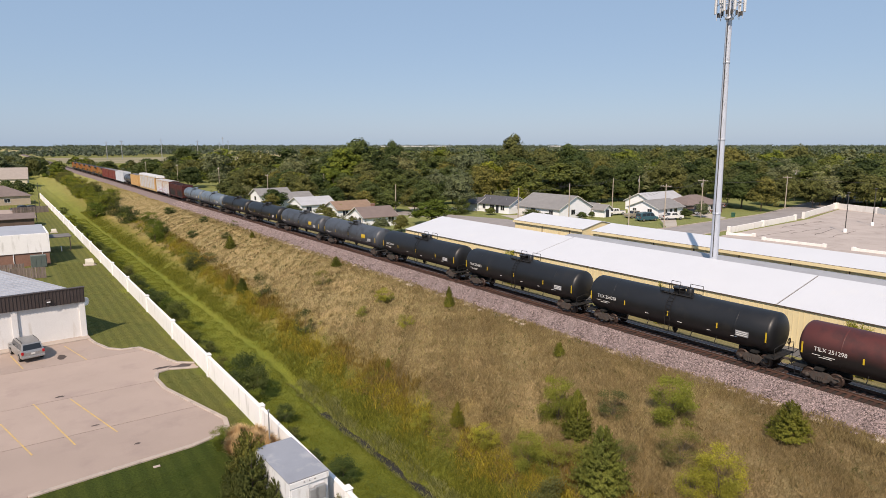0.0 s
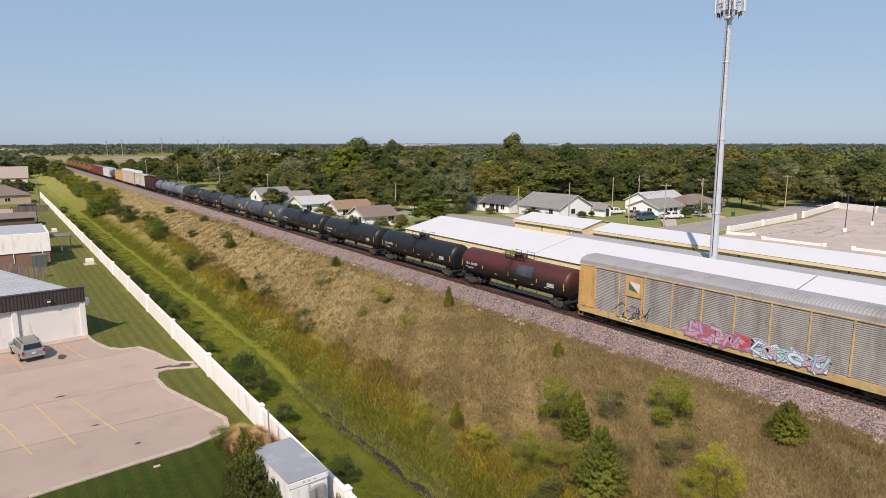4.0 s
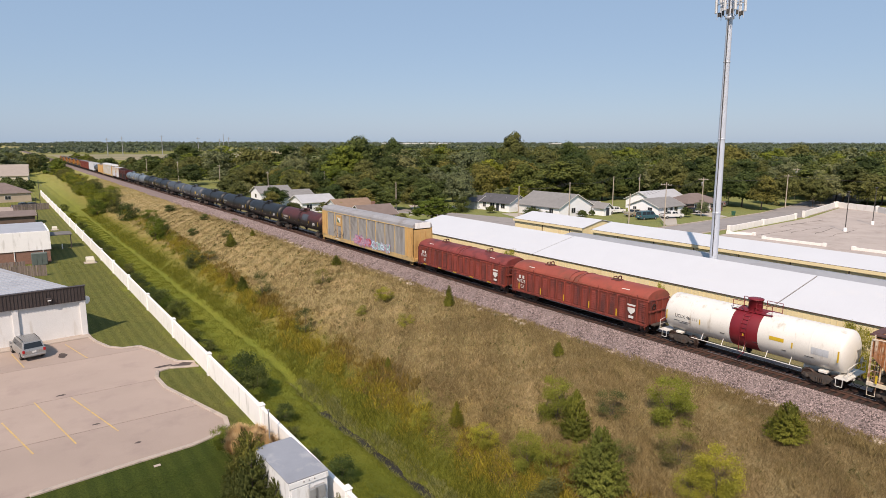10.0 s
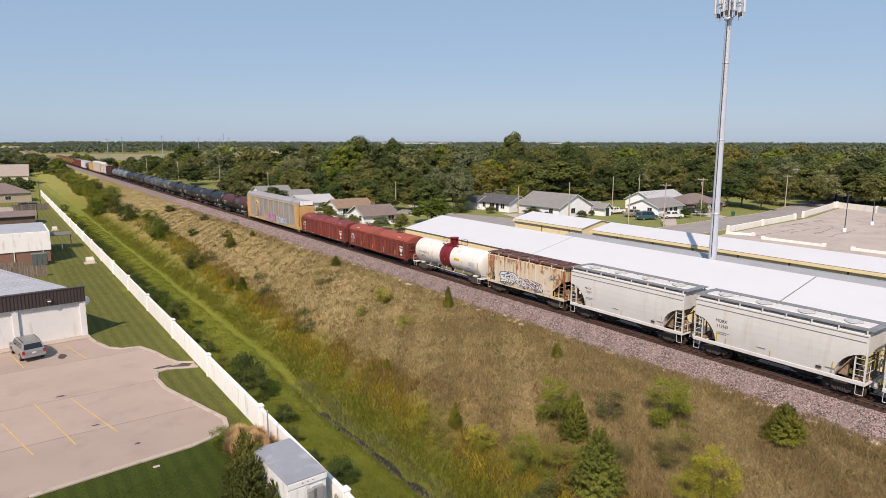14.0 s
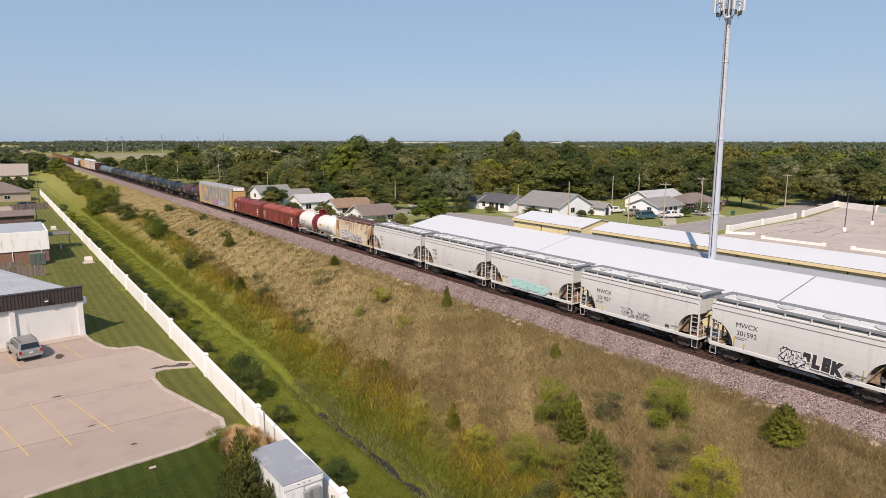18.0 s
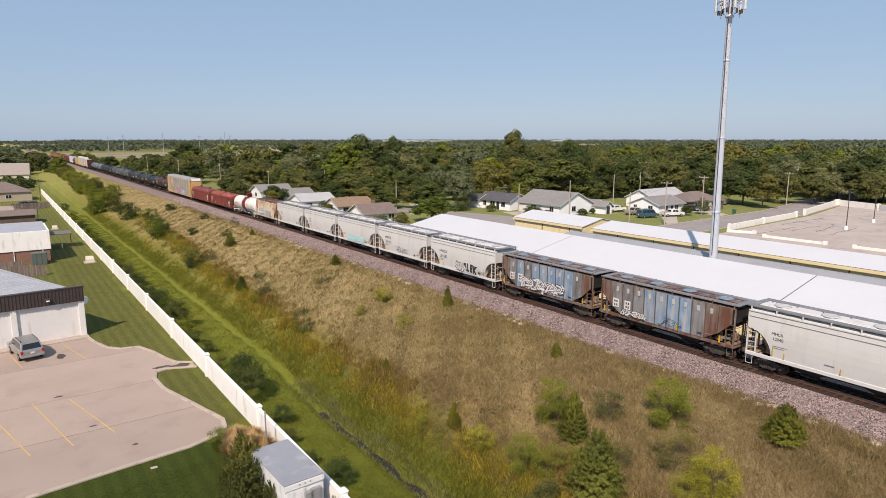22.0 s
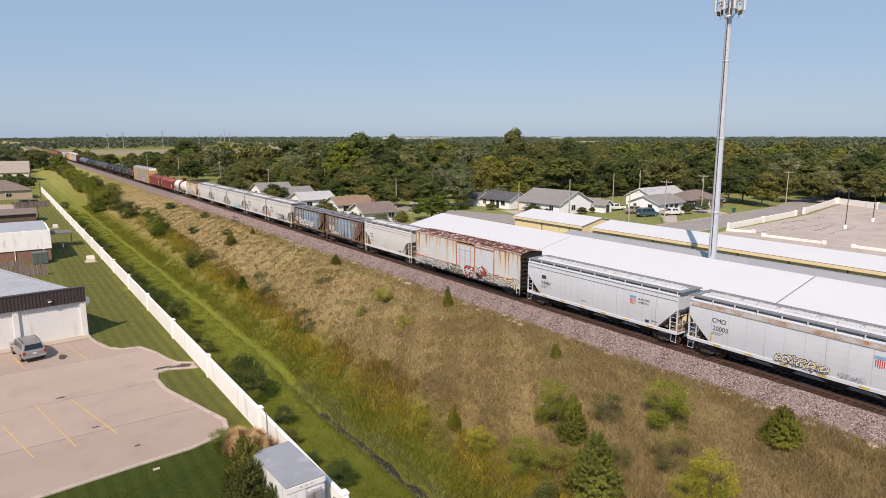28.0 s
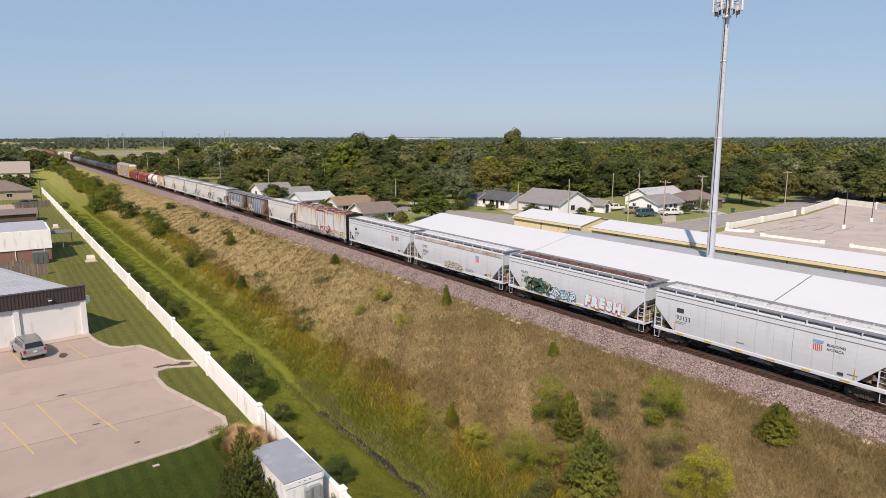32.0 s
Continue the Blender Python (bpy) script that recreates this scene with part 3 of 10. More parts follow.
# loose stones over the near shoulder
rng = np.random.default_rng(4)
N = 72000
sy = 4 + (190 - 4) * rng.random(N) ** 1.9
tt = toe(sy)
u = rng.random(N) ** 0.9
sx = tt - 0.55 + (43.35 - tt + 0.55) * u
top = RAIL_Z - 0.245
zt = level(tt, sy)
f = np.clip((sx - tt) / (42.9 - tt), 0, 1)
sz = np.where(f < 0.38, zt + f / 0.38 * 0.5 * (top - zt), np.where(f < 0.8, zt + (0.5 + (f - 0.38) / 0.42 * 0.43) * (top - zt), zt + (0.93 + (f - 0.8) / 0.2 * 0.07) * (top - zt)))
r = rng.uniform(0.04, 0.095, N) * (1 + 0.006 * np.clip(sy - 60, 0, 130))
octa = np.array([(1, 0, 0), (0, 1, 0), (-1, 0, 0), (0, -1, 0), (0, 0, 0.75), (0, 0, -0.6)])
ofc = np.array([(0, 1, 4), (1, 2, 4), (2, 3, 4), (3, 0, 4), (1, 0, 5), (2, 1, 5), (3, 2, 5), (0, 3, 5)])
ang = rng.uniform(0, 6.28, N)
ca, sa = np.cos(ang), np.sin(ang)
o = octa[None] * (1 + rng.uniform(-0.35, 0.35, (N, 6, 1))) * r[:, None, None]
sv = np.stack([o[..., 0] * ca[:, None] - o[..., 1] * sa[:, None] + sx[:, None], o[..., 0] * sa[:, None] + o[..., 1] * ca[:, None] + sy[:, None], o[..., 2] + sz[:, None] + 0.01], -1).reshape(-1, 3)
sf = (ofc[None] + 6 * np.arange(N)[:, None, None]).reshape(-1, 3)
tagged(part("ballast_stones", soup("ballast_stones", sv, sf, M["stone"]), None, track, "loose broken granite stones"), kind="stuff")

# pale sandy heaps along the foot of the gravel
M["sand"] = paint("pale_sandy_soil", (0.5, 0.41, 0.32), 0.95, 0.15, 2.0, bump=0.5)
heaps = Geo()
r = random.Random(17)
for k in range(150):
    y = 6 + 130 * r.random() ** 1.3
    x = float(toe(y)) - r.uniform(-0.15, 0.7)
    z, w = float(level(x, y)), r.uniform(0.2, 0.5)
    ring = [(x + w * math.cos(0.785 * j) * r.uniform(0.7, 1.2), y + 1.3 * w * math.sin(0.785 * j) * r.uniform(0.7, 1.2), z - 0.06) for j in range(8)]
    top = [(x + (px - x) * 0.55, y + (py - y) * 0.55, z + w * r.uniform(0.15, 0.3)) for px, py, pz in ring]
    heaps.add(ring + top, [(j, (j + 1) % 8, 8 + (j + 1) % 8, 8 + j) for j in range(8)] + [tuple(range(8, 16))], True)
tagged(part("sand_heaps", heaps, M["sand"], track, "pale sandy heaps at the gravel's foot"), kind="stuff")

for side in (-0.7175, 0.7175):
    g = Geo()
    x = TRACK_X + side
    prof = [(-0.07, -0.172), (0.07, -0.172), (0.07, -0.155), (0.012, -0.13), (0.012, -0.045), (0.036, -0.03), (0.036, -0.004), (0.03, 0), (-0.03, 0), (-0.036, -0.004), (-0.036, -0.03), (-0.012, -0.045), (-0.012, -0.13), (-0.07, -0.155)]
    ringz = [[(x + px, y, RAIL_Z + pz) for px, pz in prof] for y in (-140, 0, 200, 600, 1300)]
    g.loft(ringz, smooth=False)
    part("rail", g, M["rail"], track, "rust-brown steel rail")
    part("running_surface", Geo().box((x, 580, RAIL_Z + 0.0015), (0.05, 1440, 0.003)), M["railhead"], track, "polished rail head")

# ---- pavement of the near car park ----
M["concrete"] = paint("pinkish_concrete", (0.415, 0.325, 0.275), 0.85, 0.08, 0.25, dirt=(0.35, 0.27, 0.235), dirt_amount=0.3, bump=0.25, per_object=0.1)
M["kerb"] = paint("pale_concrete_kerb", (0.46, 0.385, 0.33), 0.85, 0.12, 1.0, dirt=(0.3, 0.26, 0.23), dirt_amount=0.3)
M["lane_paint"] = paint("worn_yellow_line", (0.62, 0.42, 0.15), 0.8, 0.12, 2.0, dirt=(0.46, 0.35, 0.24), dirt_amount=0.45)
M["stain"] = paint("oil_stain", (0.075, 0.055, 0.048), 0.8, 0.3, 1.5)
LOT = [(6.3, 71.5), (6.7, 69.0), (7.5, 66.4), (8.5, 65.2), (10.0, 64.9), (10.9, 62.4), (11.5, 59.6), (12.0, 58.2), (13.25, 57.2), (13.25, 55.9), (11.0, 56.9), (9.95, 56.5), (9.6, 55.0), (9.75, 52.3), (12.0, 43.7), (11.75, 42.3), (10.8, 41.4), (9.0, 40.8), (4.5, 40.4), (-0.1, 39.9), (-30.0, 37.0), (-30.0, 70.0)]


def clip_y(poly, y, keep_above):
    out = []
    for (ax, ay), (bx, by) in zip(poly, poly[1:] + poly[:1]):
        ina, inb = (ay >= y) == keep_above, (by >= y) == keep_above
        if ina:
            out.append((ax, ay))
        if ina != inb:
            t = (y - ay) / (by - ay)
            out.append((ax + t * (bx - ax), y))
    return out


lot = thing("car_park", "pale pinkish concrete car park with worn yellow lines", "car park", kind="structure")
cuts = [30.0, 47.2, 54.7, 63.9, 80.0]
for k, (a, b) in enumerate(zip(cuts, cuts[1:])):
    for xa, xb in ((-40, -8.0), (-7.97, 20)):
        poly = clip_y(clip_y(LOT, a + 0.03, True), b - 0.03, False)
        poly = [(y, x) for x, y in clip_y([(y, x) for x, y in poly], xa, True)]
        poly = [(y, x) for x, y in clip_y([(y, x) for x, y in poly], xb, False)]
        if len(poly) > 2:
            part("slab", Geo().prism(poly[::-1], -0.1, 0.03), M["concrete"], lot)
part("joint_filler", Geo().prism(LOT[::-1], -0.12, 0.012), M["stain"], lot, "dark joint filler between slabs")
# kerbs along the grass
for a, b in zip(LOT[:19], LOT[1:20]):
    if a == (13.25, 57.2):
        continue
    d = Vector((b[0] - a[0], b[1] - a[1], 0))
    g = Geo().box((d.length / 2, 0, 0.04), (d.length + 0.1, 0.34, 0.16), 0.04)
    part("kerb", g, M["kerb"], lot, "", pose(a[0], a[1], 0, 0, 0, math.degrees(math.atan2(d.y, d.x))))
for a, b in (((-1.3, 52.2), (0.3, 45.5)), ((0.8, 55.0), (2.7, 45.5)), ((3.2, 54.5), (5.3, 45.9)), ((-0.3, 69.3), (0.5, 64.5)), ((4.1, 69.8), (5.4, 64.0)), ((-3.6, 53.0), (-1.7, 46.0)), ((-4.2, 69.0), (-3.4, 64.5))):
    d = Vector((b[0] - a[0], b[1] - a[1], 0))
    part("bay_line", Geo().box((d.length / 2, 0, 0.0345), (d.length, 0.1, 0.004)), M["lane_paint"], lot, "", pose(a[0], a[1], 0, 0, 0, math.degrees(math.atan2(d.y, d.x))))


def blotch(cx, cy, rx, ry, seed, z):
    r = random.Random(seed)
    pts = [(cx + rx * math.cos(k * 0.449) * r.uniform(0.6, 1.1), cy + ry * math.sin(k * 0.449) * r.uniform(0.6, 1.1)) for k in range(14)]
    return Geo().prism(pts, z - 0.004, z)


for k, (cx, cy, rx, ry) in enumerate(((3.6, 66.2, 0.4, 0.9), (12.1, 57.0, 1.3, 0.75), (2.6, 55.4, 0.35, 0.2), (4.2, 48.0, 0.3, 0.12), (6.1, 43.3, 0.25, 0.15), (10.6, 57.6, 0.9, 0.3))):
    part("stain", blotch(cx, cy, rx, ry, k, 0.036), M["stain"], lot, "dark stain")
part("pavement_walk", Geo().box((-12, 0, 0.07), (37, 1.5, 0.2), 0.02), M["kerb"], lot, "raised concrete walk along the building", pose(0, 71.15, 0, 0, 0, 4))

# ---- boundary wall ----
M["fence_white"] = paint("white_precast_wall", (0.97, 0.965, 0.95), 0.6, 0.04, 0.8, dirt=(0.64, 0.63, 0.6), dirt_amount=0.2, streak=True)
fence = thing("boundary_fence", "long white precast boundary fence with capped posts", "fence", kind="structure")
FENCE_X = 13.5
posts = [14.25]
while posts[-1] < 268:
    posts.append(posts[-1] + 12.95)
gp = Geo().box((0, 0, 0.98), (0.42, 0.42, 2.0), 0.03)
gp.box((0, 0, 2.02), (0.5, 0.5, 0.08), 0.03).box((0, 0, 2.08), (0.4, 0.4, 0.07), 0.03)
post_mesh = gp.mesh("post", M["fence_white"])
gq = Geo()
for k in range(3):
    gq.box((0, 4.18 * (k - 1), 0.92), (0.16, 4.15, 1.8), 0.02)
gq.box((0, 0, 1.86), (0.24, 12.5, 0.11), 0.03)
panel_mesh = gq.mesh("panel", M["fence_white"])
for y in posts:
    part("post", post_mesh, None, fence, "", pose(FENCE_X, y, -0.05))
for a, b in zip(posts, posts[1:]):
    part("panel", panel_mesh, None, fence, "", pose(FENCE_X, (a + b) / 2, -0.05))

# ---- commercial building with dark metal fascia ----
M["stucco"] = paint("white_painted_block", (0.77, 0.765, 0.755), 0.8, 0.06, 0.6, dirt=(0.6, 0.56, 0.5), dirt_amount=0.2, streak=True)
M["fascia"] = paint("dark_brown_ribbed_metal", (0.07, 0.055, 0.052), 0.5, 0.15, 0.8, 0.2)
M["roof_metal"] = paint("pale_grey_metal_roof", (0.4, 0.425, 0.47), 0.6, 0.08, 0.4, 0.0, dirt=(0.33, 0.35, 0.39), dirt_amount=0.3)
M["asphalt_roof"] = paint("grey_shingle_roof", (0.17, 0.16, 0.155), 0.9, 0.18, 1.2, bump=0.5)
M["brick_red"] = paint("brown_red_brick", (0.22, 0.12, 0.09), 0.85, 0.2, 3.0, per_object=0.2)
M["wood_grey"] = paint("greyed_fence_wood", (0.2, 0.16, 0.14), 0.9, 0.25, 2.0, per_object=0.3)
shop = thing("commercial_building", "white block building with dark brown ribbed metal fascia", "building", pose(6.3, 72.1, 0, 0, 0, 4.0))
part("front_wall", Geo().box((-15, 0.15, 1.9), (30, 0.3, 3.8)), M["stucco"], shop)
part("pilaster", Geo().box((-0.2, -0.06, 1.9), (0.55, 0.3, 3.8), 0.02), M["stucco"], shop)
part("pilaster", Geo().box((-6.0, -0.06, 1.9), (0.5, 0.3, 3.8), 0.02), M["stucco"], shop)
part("pilaster", Geo().box((-12.0, -0.06, 1.9), (0.5, 0.3, 3.8), 0.02), M["stucco"], shop)
side_dir = Vector((-0.272, 0.962))
g = Geo()
g.prism([(-0.3, 0.3), (0.0, 0.3), (0 + side_dir.x * 26, side_dir.y * 26), (-0.3 + side_dir.x * 26, side_dir.y * 26)], 0, 4.6)
part("side_wall", g, M["stucco"], shop)
part("rear_wall", Geo().box((-22, 25.2, 2.2), (30, 0.3, 4.4)), M["stucco"], shop)
g = Geo().box((-15, -0.12, 4.55), (30.2, 0.36, 1.5))
for k in range(100):
    g.box((-0.05 - 0.3 * k, -0.33, 4.55), (0.06, 0.08, 1.46))
part("fascia", g, M["fascia"], shop, "dark brown ribbed metal fascia")
part("coping", Geo().box((-15, -0.14, 5.34), (30.4, 0.5, 0.09), 0.02), M["fascia"], shop)
g = Geo()
e = side_dir * 25
g.add([(-30, 0.1, 5.1), (-0.9, 0.1, 5.1), (-0.9 + e.x, e.y, 4.75), (-30 + e.x, e.y, 4.75), (-30, 0.1, 4.95), (-0.9, 0.1, 4.95), (-0.9 + e.x, e.y, 4.6), (-30 + e.x, e.y, 4.6)], [(0, 1, 2, 3), (7, 6, 5, 4), (1, 5, 6, 2), (0, 4, 5, 1), (3, 2, 6, 7), (0, 3, 7, 4)])
for k in range(48):
    x = -1.1 - 0.6 * k
    g.add([(x - 0.03, 0.1, 5.1), (x + 0.03, 0.1, 5.1), (x + 0.03, 0.1, 5.17), (x - 0.03, 0.1, 5.17), (x - 0.03 + e.x, e.y, 4.75), (x + 0.03 + e.x, e.y, 4.75), (x + 0.03 + e.x, e.y, 4.82), (x - 0.03 + e.x, e.y, 4.82)], [(0, 1, 2, 3), (3, 2, 6, 7), (0, 3, 7, 4), (1, 5, 6, 2)])
part("roof", g, M["roof_metal"], shop, "pale grey standing-seam metal roof")
part("gutter", Geo().prism([(-0.95, 0.1), (-0.75, 0.1), (-0.75 + e.x, e.y), (-0.95 + e.x, e.y)], 4.7, 5.12), M["roof_metal"], shop)
lamp = Geo().box((-3.1, -0.5, 4.45), (0.42, 0.3, 0.26), 0.04)
part("wall_light", lamp, M["fascia"], shop)
part("wall_light_glass", Geo().box((-3.1, -0.6, 4.34), (0.3, 0.16, 0.1)), M["fence_white"], shop)
dish = Geo().lathe([(0.02, 0.12), (0.3, 0.07), (0.45, 0.0), (0.45, -0.03), (0.3, 0.03), (0.02, 0.08)], 16, "y")
part("satellite_dish", dish, M["fence_white"], shop, "", pose(0.35, 1.1, 3.5, 0, 0, 30))

# ---- white building behind, with brick base ----
hall = thing("white_parapet_building", "white parapet building on a brown brick base", "building", pose(6.4, 121.0, 0))
part("brick_base", Geo().box((-9, 5.5, 1.1), (18, 11, 2.2)), M["brick_red"], hall, "brown brick lower wall")
part("parapet_wall", Geo().box((-9, 5.5, 3.75), (18.3, 11.3, 3.1)), M["fence_white"], hall)
part("flat_roof", Geo().box((-9, 5.7, 5.33), (17.7, 10.8, 0.06)), M["roof_metal"], hall)
part("upper_block", Geo().box((-14, 7.0, 5.9), (10, 8, 1.3)), M["fence_white"], hall)
part("rear_block", Geo().box((-6.5, 14.5, 2.4), (13, 7, 4.8)), M["fence_white"], hall)
part("rear_roof", Geo().box((-6.5, 14.5, 4.84), (13.3, 7.3, 0.1)), M["roof_metal"], hall)
part("canopy", Geo().box((2.2, 16.0, 2.7), (4.6, 4.5, 0.2), 0.04), M["asphalt_roof"], hall, "flat grey canopy")
for sx in (0.4, 4.2):
    part("canopy_post", Geo().box((sx, 14.0, 1.3), (0.15, 0.15, 2.6)), M["fascia"], hall)
for k in range(3):
    part("downpipe", Geo().tube((-1.0 - 4 * k, -0.1, 0), (-1.0 - 4 * k, -0.1, 2.9), 0.06), M["fence_white"], hall)
M["bin_green"] = paint("grey_green_metal_cabinet", (0.1, 0.13, 0.12), 0.6, 0.15, 1.5)
cab = thing("utility_cabinet", "grey-green metal cabinet beside the brick wall", "utility cabinet", pose(4.7, 119.3, 0))
part("cabinet_body", Geo().box((0, 0, 1.0), (2.2, 1.3, 2.0), 0.05), M["bin_green"], cab)
for k in range(3):
    part("cabinet_door", Geo().box((-0.7 + 0.7 * k, -0.67, 1.0), (0.64, 0.05, 1.8), 0.01), M["bin_green"], cab)


def board_fence(name, x0, y0, x1, y1, h, label):
    f = thing(name, label, "fence", pose(x0, y0, 0, 0, 0, math.degrees(math.atan2(y1 - y0, x1 - x0))))
    n = int(math.hypot(x1 - x0, y1 - y0) / 0.17)
    me = Geo().box((0, 0, h / 2), (0.15, 0.025, h)).mesh("board", M["wood_grey"])
    r = random.Random(n)
    for k in range(n):
        part("board", me, None, f, "", pose(0.17 * k + 0.08, r.uniform(-0.02, 0.02), r.uniform(-0.04, 0.04), 0, r.uniform(-1, 1), 0))
    for z in (0.4, h - 0.3):
        part("fence_rail", Geo().box((0.085 * n, 0.05, z), (0.17 * n, 0.05, 0.09)), M["wood_grey"], f)
    return f


board_fence("board_fence", -4.5, 110.5, 5.1, 108.9, 1.7, "weathered grey-brown wooden board fence")
board_fence("board_fence", -1.5, 113.6, 2.6, 113.2, 1.8, "weathered wooden board fence before the brick wall")
board_fence("board_fence", 3.5, 216.0, 12.5, 218.0, 1.9, "weathered grey wooden board fence far along the lawns")

solid("gravel_yard", Geo().prism([(-30, 199), (4.5, 201), (6.0, 214.5), (3.4, 232), (-30, 236)], -0.2, 0.03), M["concrete"], "pale pinkish paved yard beside the outbuilding", "yard", kind="structure")

# ---- utility boxes and lamp posts ----
M["box_cream"] = paint("cream_utility_box", (0.7, 0.66, 0.55), 0.6, 0.1, 1.0)


def cream_box(x, y, s):
    t = thing("utility_box", "cream-coloured utility box on a concrete pad", "utility box", pose(x, y, 0.0))
    part("pad", Geo().box((0, 0, 0.05), (s * 1.5, s * 1.5, 0.14), 0.02), M["kerb"], t)
    g = Geo().loft([[(-s / 2, -s / 2, 0.12), (s / 2, -s / 2, 0.12), (s / 2, s / 2, 0.12), (-s / 2, s / 2, 0.12)], [(-s / 2, -s / 2, 0.5 * s), (s / 2, -s / 2, 0.5 * s), (s / 2, s / 2, 0.75 * s), (-s / 2, s / 2, 0.75 * s)], [(-s * 0.4, -s * 0.35, 0.8 * s), (s * 0.4, -s * 0.35, 0.8 * s), (s * 0.4, s * 0.4, 0.85 * s), (-s * 0.4, s * 0.4, 0.85 * s)]], False)
    part("cover", g, M["box_cream"], t)


cream_box(11.6, 116.4, 1.2)
cream_box(10.0, 165.0, 1.0)
M["pole_metal"] = paint("galvanised_pole", (0.42, 0.43, 0.44), 0.45, 0.12, 2.0, 0.5)
M["pole_dark"] = paint("dark_pole", (0.06, 0.055, 0.05), 0.6, 0.2, 2.0)
M["pole_wood"] = paint("weathered_pole_wood", (0.46, 0.4, 0.33), 0.9, 0.2, 1.5, streak=True, dirt=(0.32, 0.27, 0.22))
post_l = thing("steel_post", "thin grey steel post beside the fence", "post", pose(12.55, 36.0, 0))
part("shaft", Geo().tube((0, 0, 0), (0, 0, 3.3), 0.05, 0.045), M["pole_metal"], post_l)
part("cap", Geo().lathe([(0.07, 3.28), (0.07, 3.36), (0.0, 3.4)], 10), M["pole_metal"], post_l)
for x, y, h in ((7.7, 182.0, 6.2), (10.9, 231.0, 7.9)):
    t = thing("light_post", "slim dark lamp post on the lawns", "lamp post", pose(x, y, 0))
    part("shaft", Geo().tube((0, 0, 0), (0, 0, h), 0.09, 0.06), M["pole_dark"], t)
    part("lamp_head", Geo().box((0, -0.25, h), (0.3, 0.7, 0.12), 0.03), M["pole_dark"], t)
for k, (x, y) in enumerate(((8.4, 158), (9.1, 135.0))):
    t = thing("bollard", "short pale marker post in the lawn", "marker post", pose(x, y, 0))
    part("shaft", Geo().tube((0, 0, 0), (0, 0, 0.9), 0.09), M["fence_white"], t)
t = thing("lawn_cover", "small pale concrete valve cover in the lawn", "valve cover", pose(6.5, 39.3, 0.02))
part("cover_plate", Geo().box((0, 0, 0.01), (0.4, 0.25, 0.05), 0.015), M["kerb"], t)

# ---- storage container beside the fence ----
M["box_white"] = paint("white_container_paint", (0.86, 0.87, 0.88), 0.45, 0.06, 1.0, dirt=(0.5, 0.48, 0.44), dirt_amount=0.25, streak=True)
M["box_roof_grey"] = paint("grey_blue_container_roof", (0.3, 0.32, 0.36), 0.5, 0.12, 0.6, dirt=(0.42, 0.43, 0.45), dirt_amount=0.4)
cont = thing("storage_container", "white storage container with a grey roof and electrical boxes", "container", pose(11.8, 28.2, 0, 0, 0, 2.0))
part("container_body", Geo().box((0, 2.3, 1.4), (2.2, 4.6, 2.6), 0.03), M["box_white"], cont)
part("container_roof", Geo().box((0, 2.3, 2.72), (2.3, 4.7, 0.07), 0.02), M["box_roof_grey"], cont, "grey-blue metal roof")
part("door_panel", Geo().box((-0.5, -0.03, 1.25), (1.0, 0.05, 2.1), 0.01), M["box_white"], cont)
part("header_trim", Geo().box((0, -0.04, 2.52), (2.24, 0.07, 0.3), 0.01), M["box_white"], cont)
for k in range(3):
    part("marker_light", Geo().box((-0.3 + 0.3 * k, -0.09, 2.56), (0.06, 0.04, 0.04)), M["wood_grey"], cont)
for k, (x, z, w, h) in enumerate(((0.55, 1.75, 0.6, 0.75), (0.2, 1.6, 0.5, 0.9), (0.75, 0.9, 0.3, 0.4))):
    part("electrical_box", Geo().box((x, -0.13, z), (w, 0.2, h), 0.02), M["pole_metal"], cont, "grey electrical box")
part("conduit", Geo().tube((0.55, -0.1, 0.2), (0.55, -0.1, 1.4), 0.03), M["pole_metal"], cont)
for sx in (-0.9, 0.9):
    part("skid", Geo().box((sx, 2.3, 0.06), (0.2, 4.5, 0.14)), M["under"], cont)

# ---- storage buildings beyond the line ----
GZ = 2.0   # ground level on that side
M["yellow_wall"] = paint("pale_yellow_ribbed_metal", (0.83, 0.71, 0.43), 0.6, 0.06, 0.5, dirt=(0.7, 0.55, 0.3), dirt_amount=0.25, streak=True)
M["white_roof"] = paint("white_ribbed_metal_roof", (0.66, 0.68, 0.71), 0.4, 0.03, 0.3, dirt=(0.66, 0.67, 0.68), dirt_amount=0.15)
M["trim_brown"] = paint("brown_metal_trim", (0.1, 0.065, 0.045), 0.5, 0.1, 1.0)
M["grey_roof"] = paint("dull_grey_metal_roof", (0.36, 0.37, 0.39), 0.5, 0.08, 0.4, dirt=(0.3, 0.3, 0.31), dirt_amount=0.3)


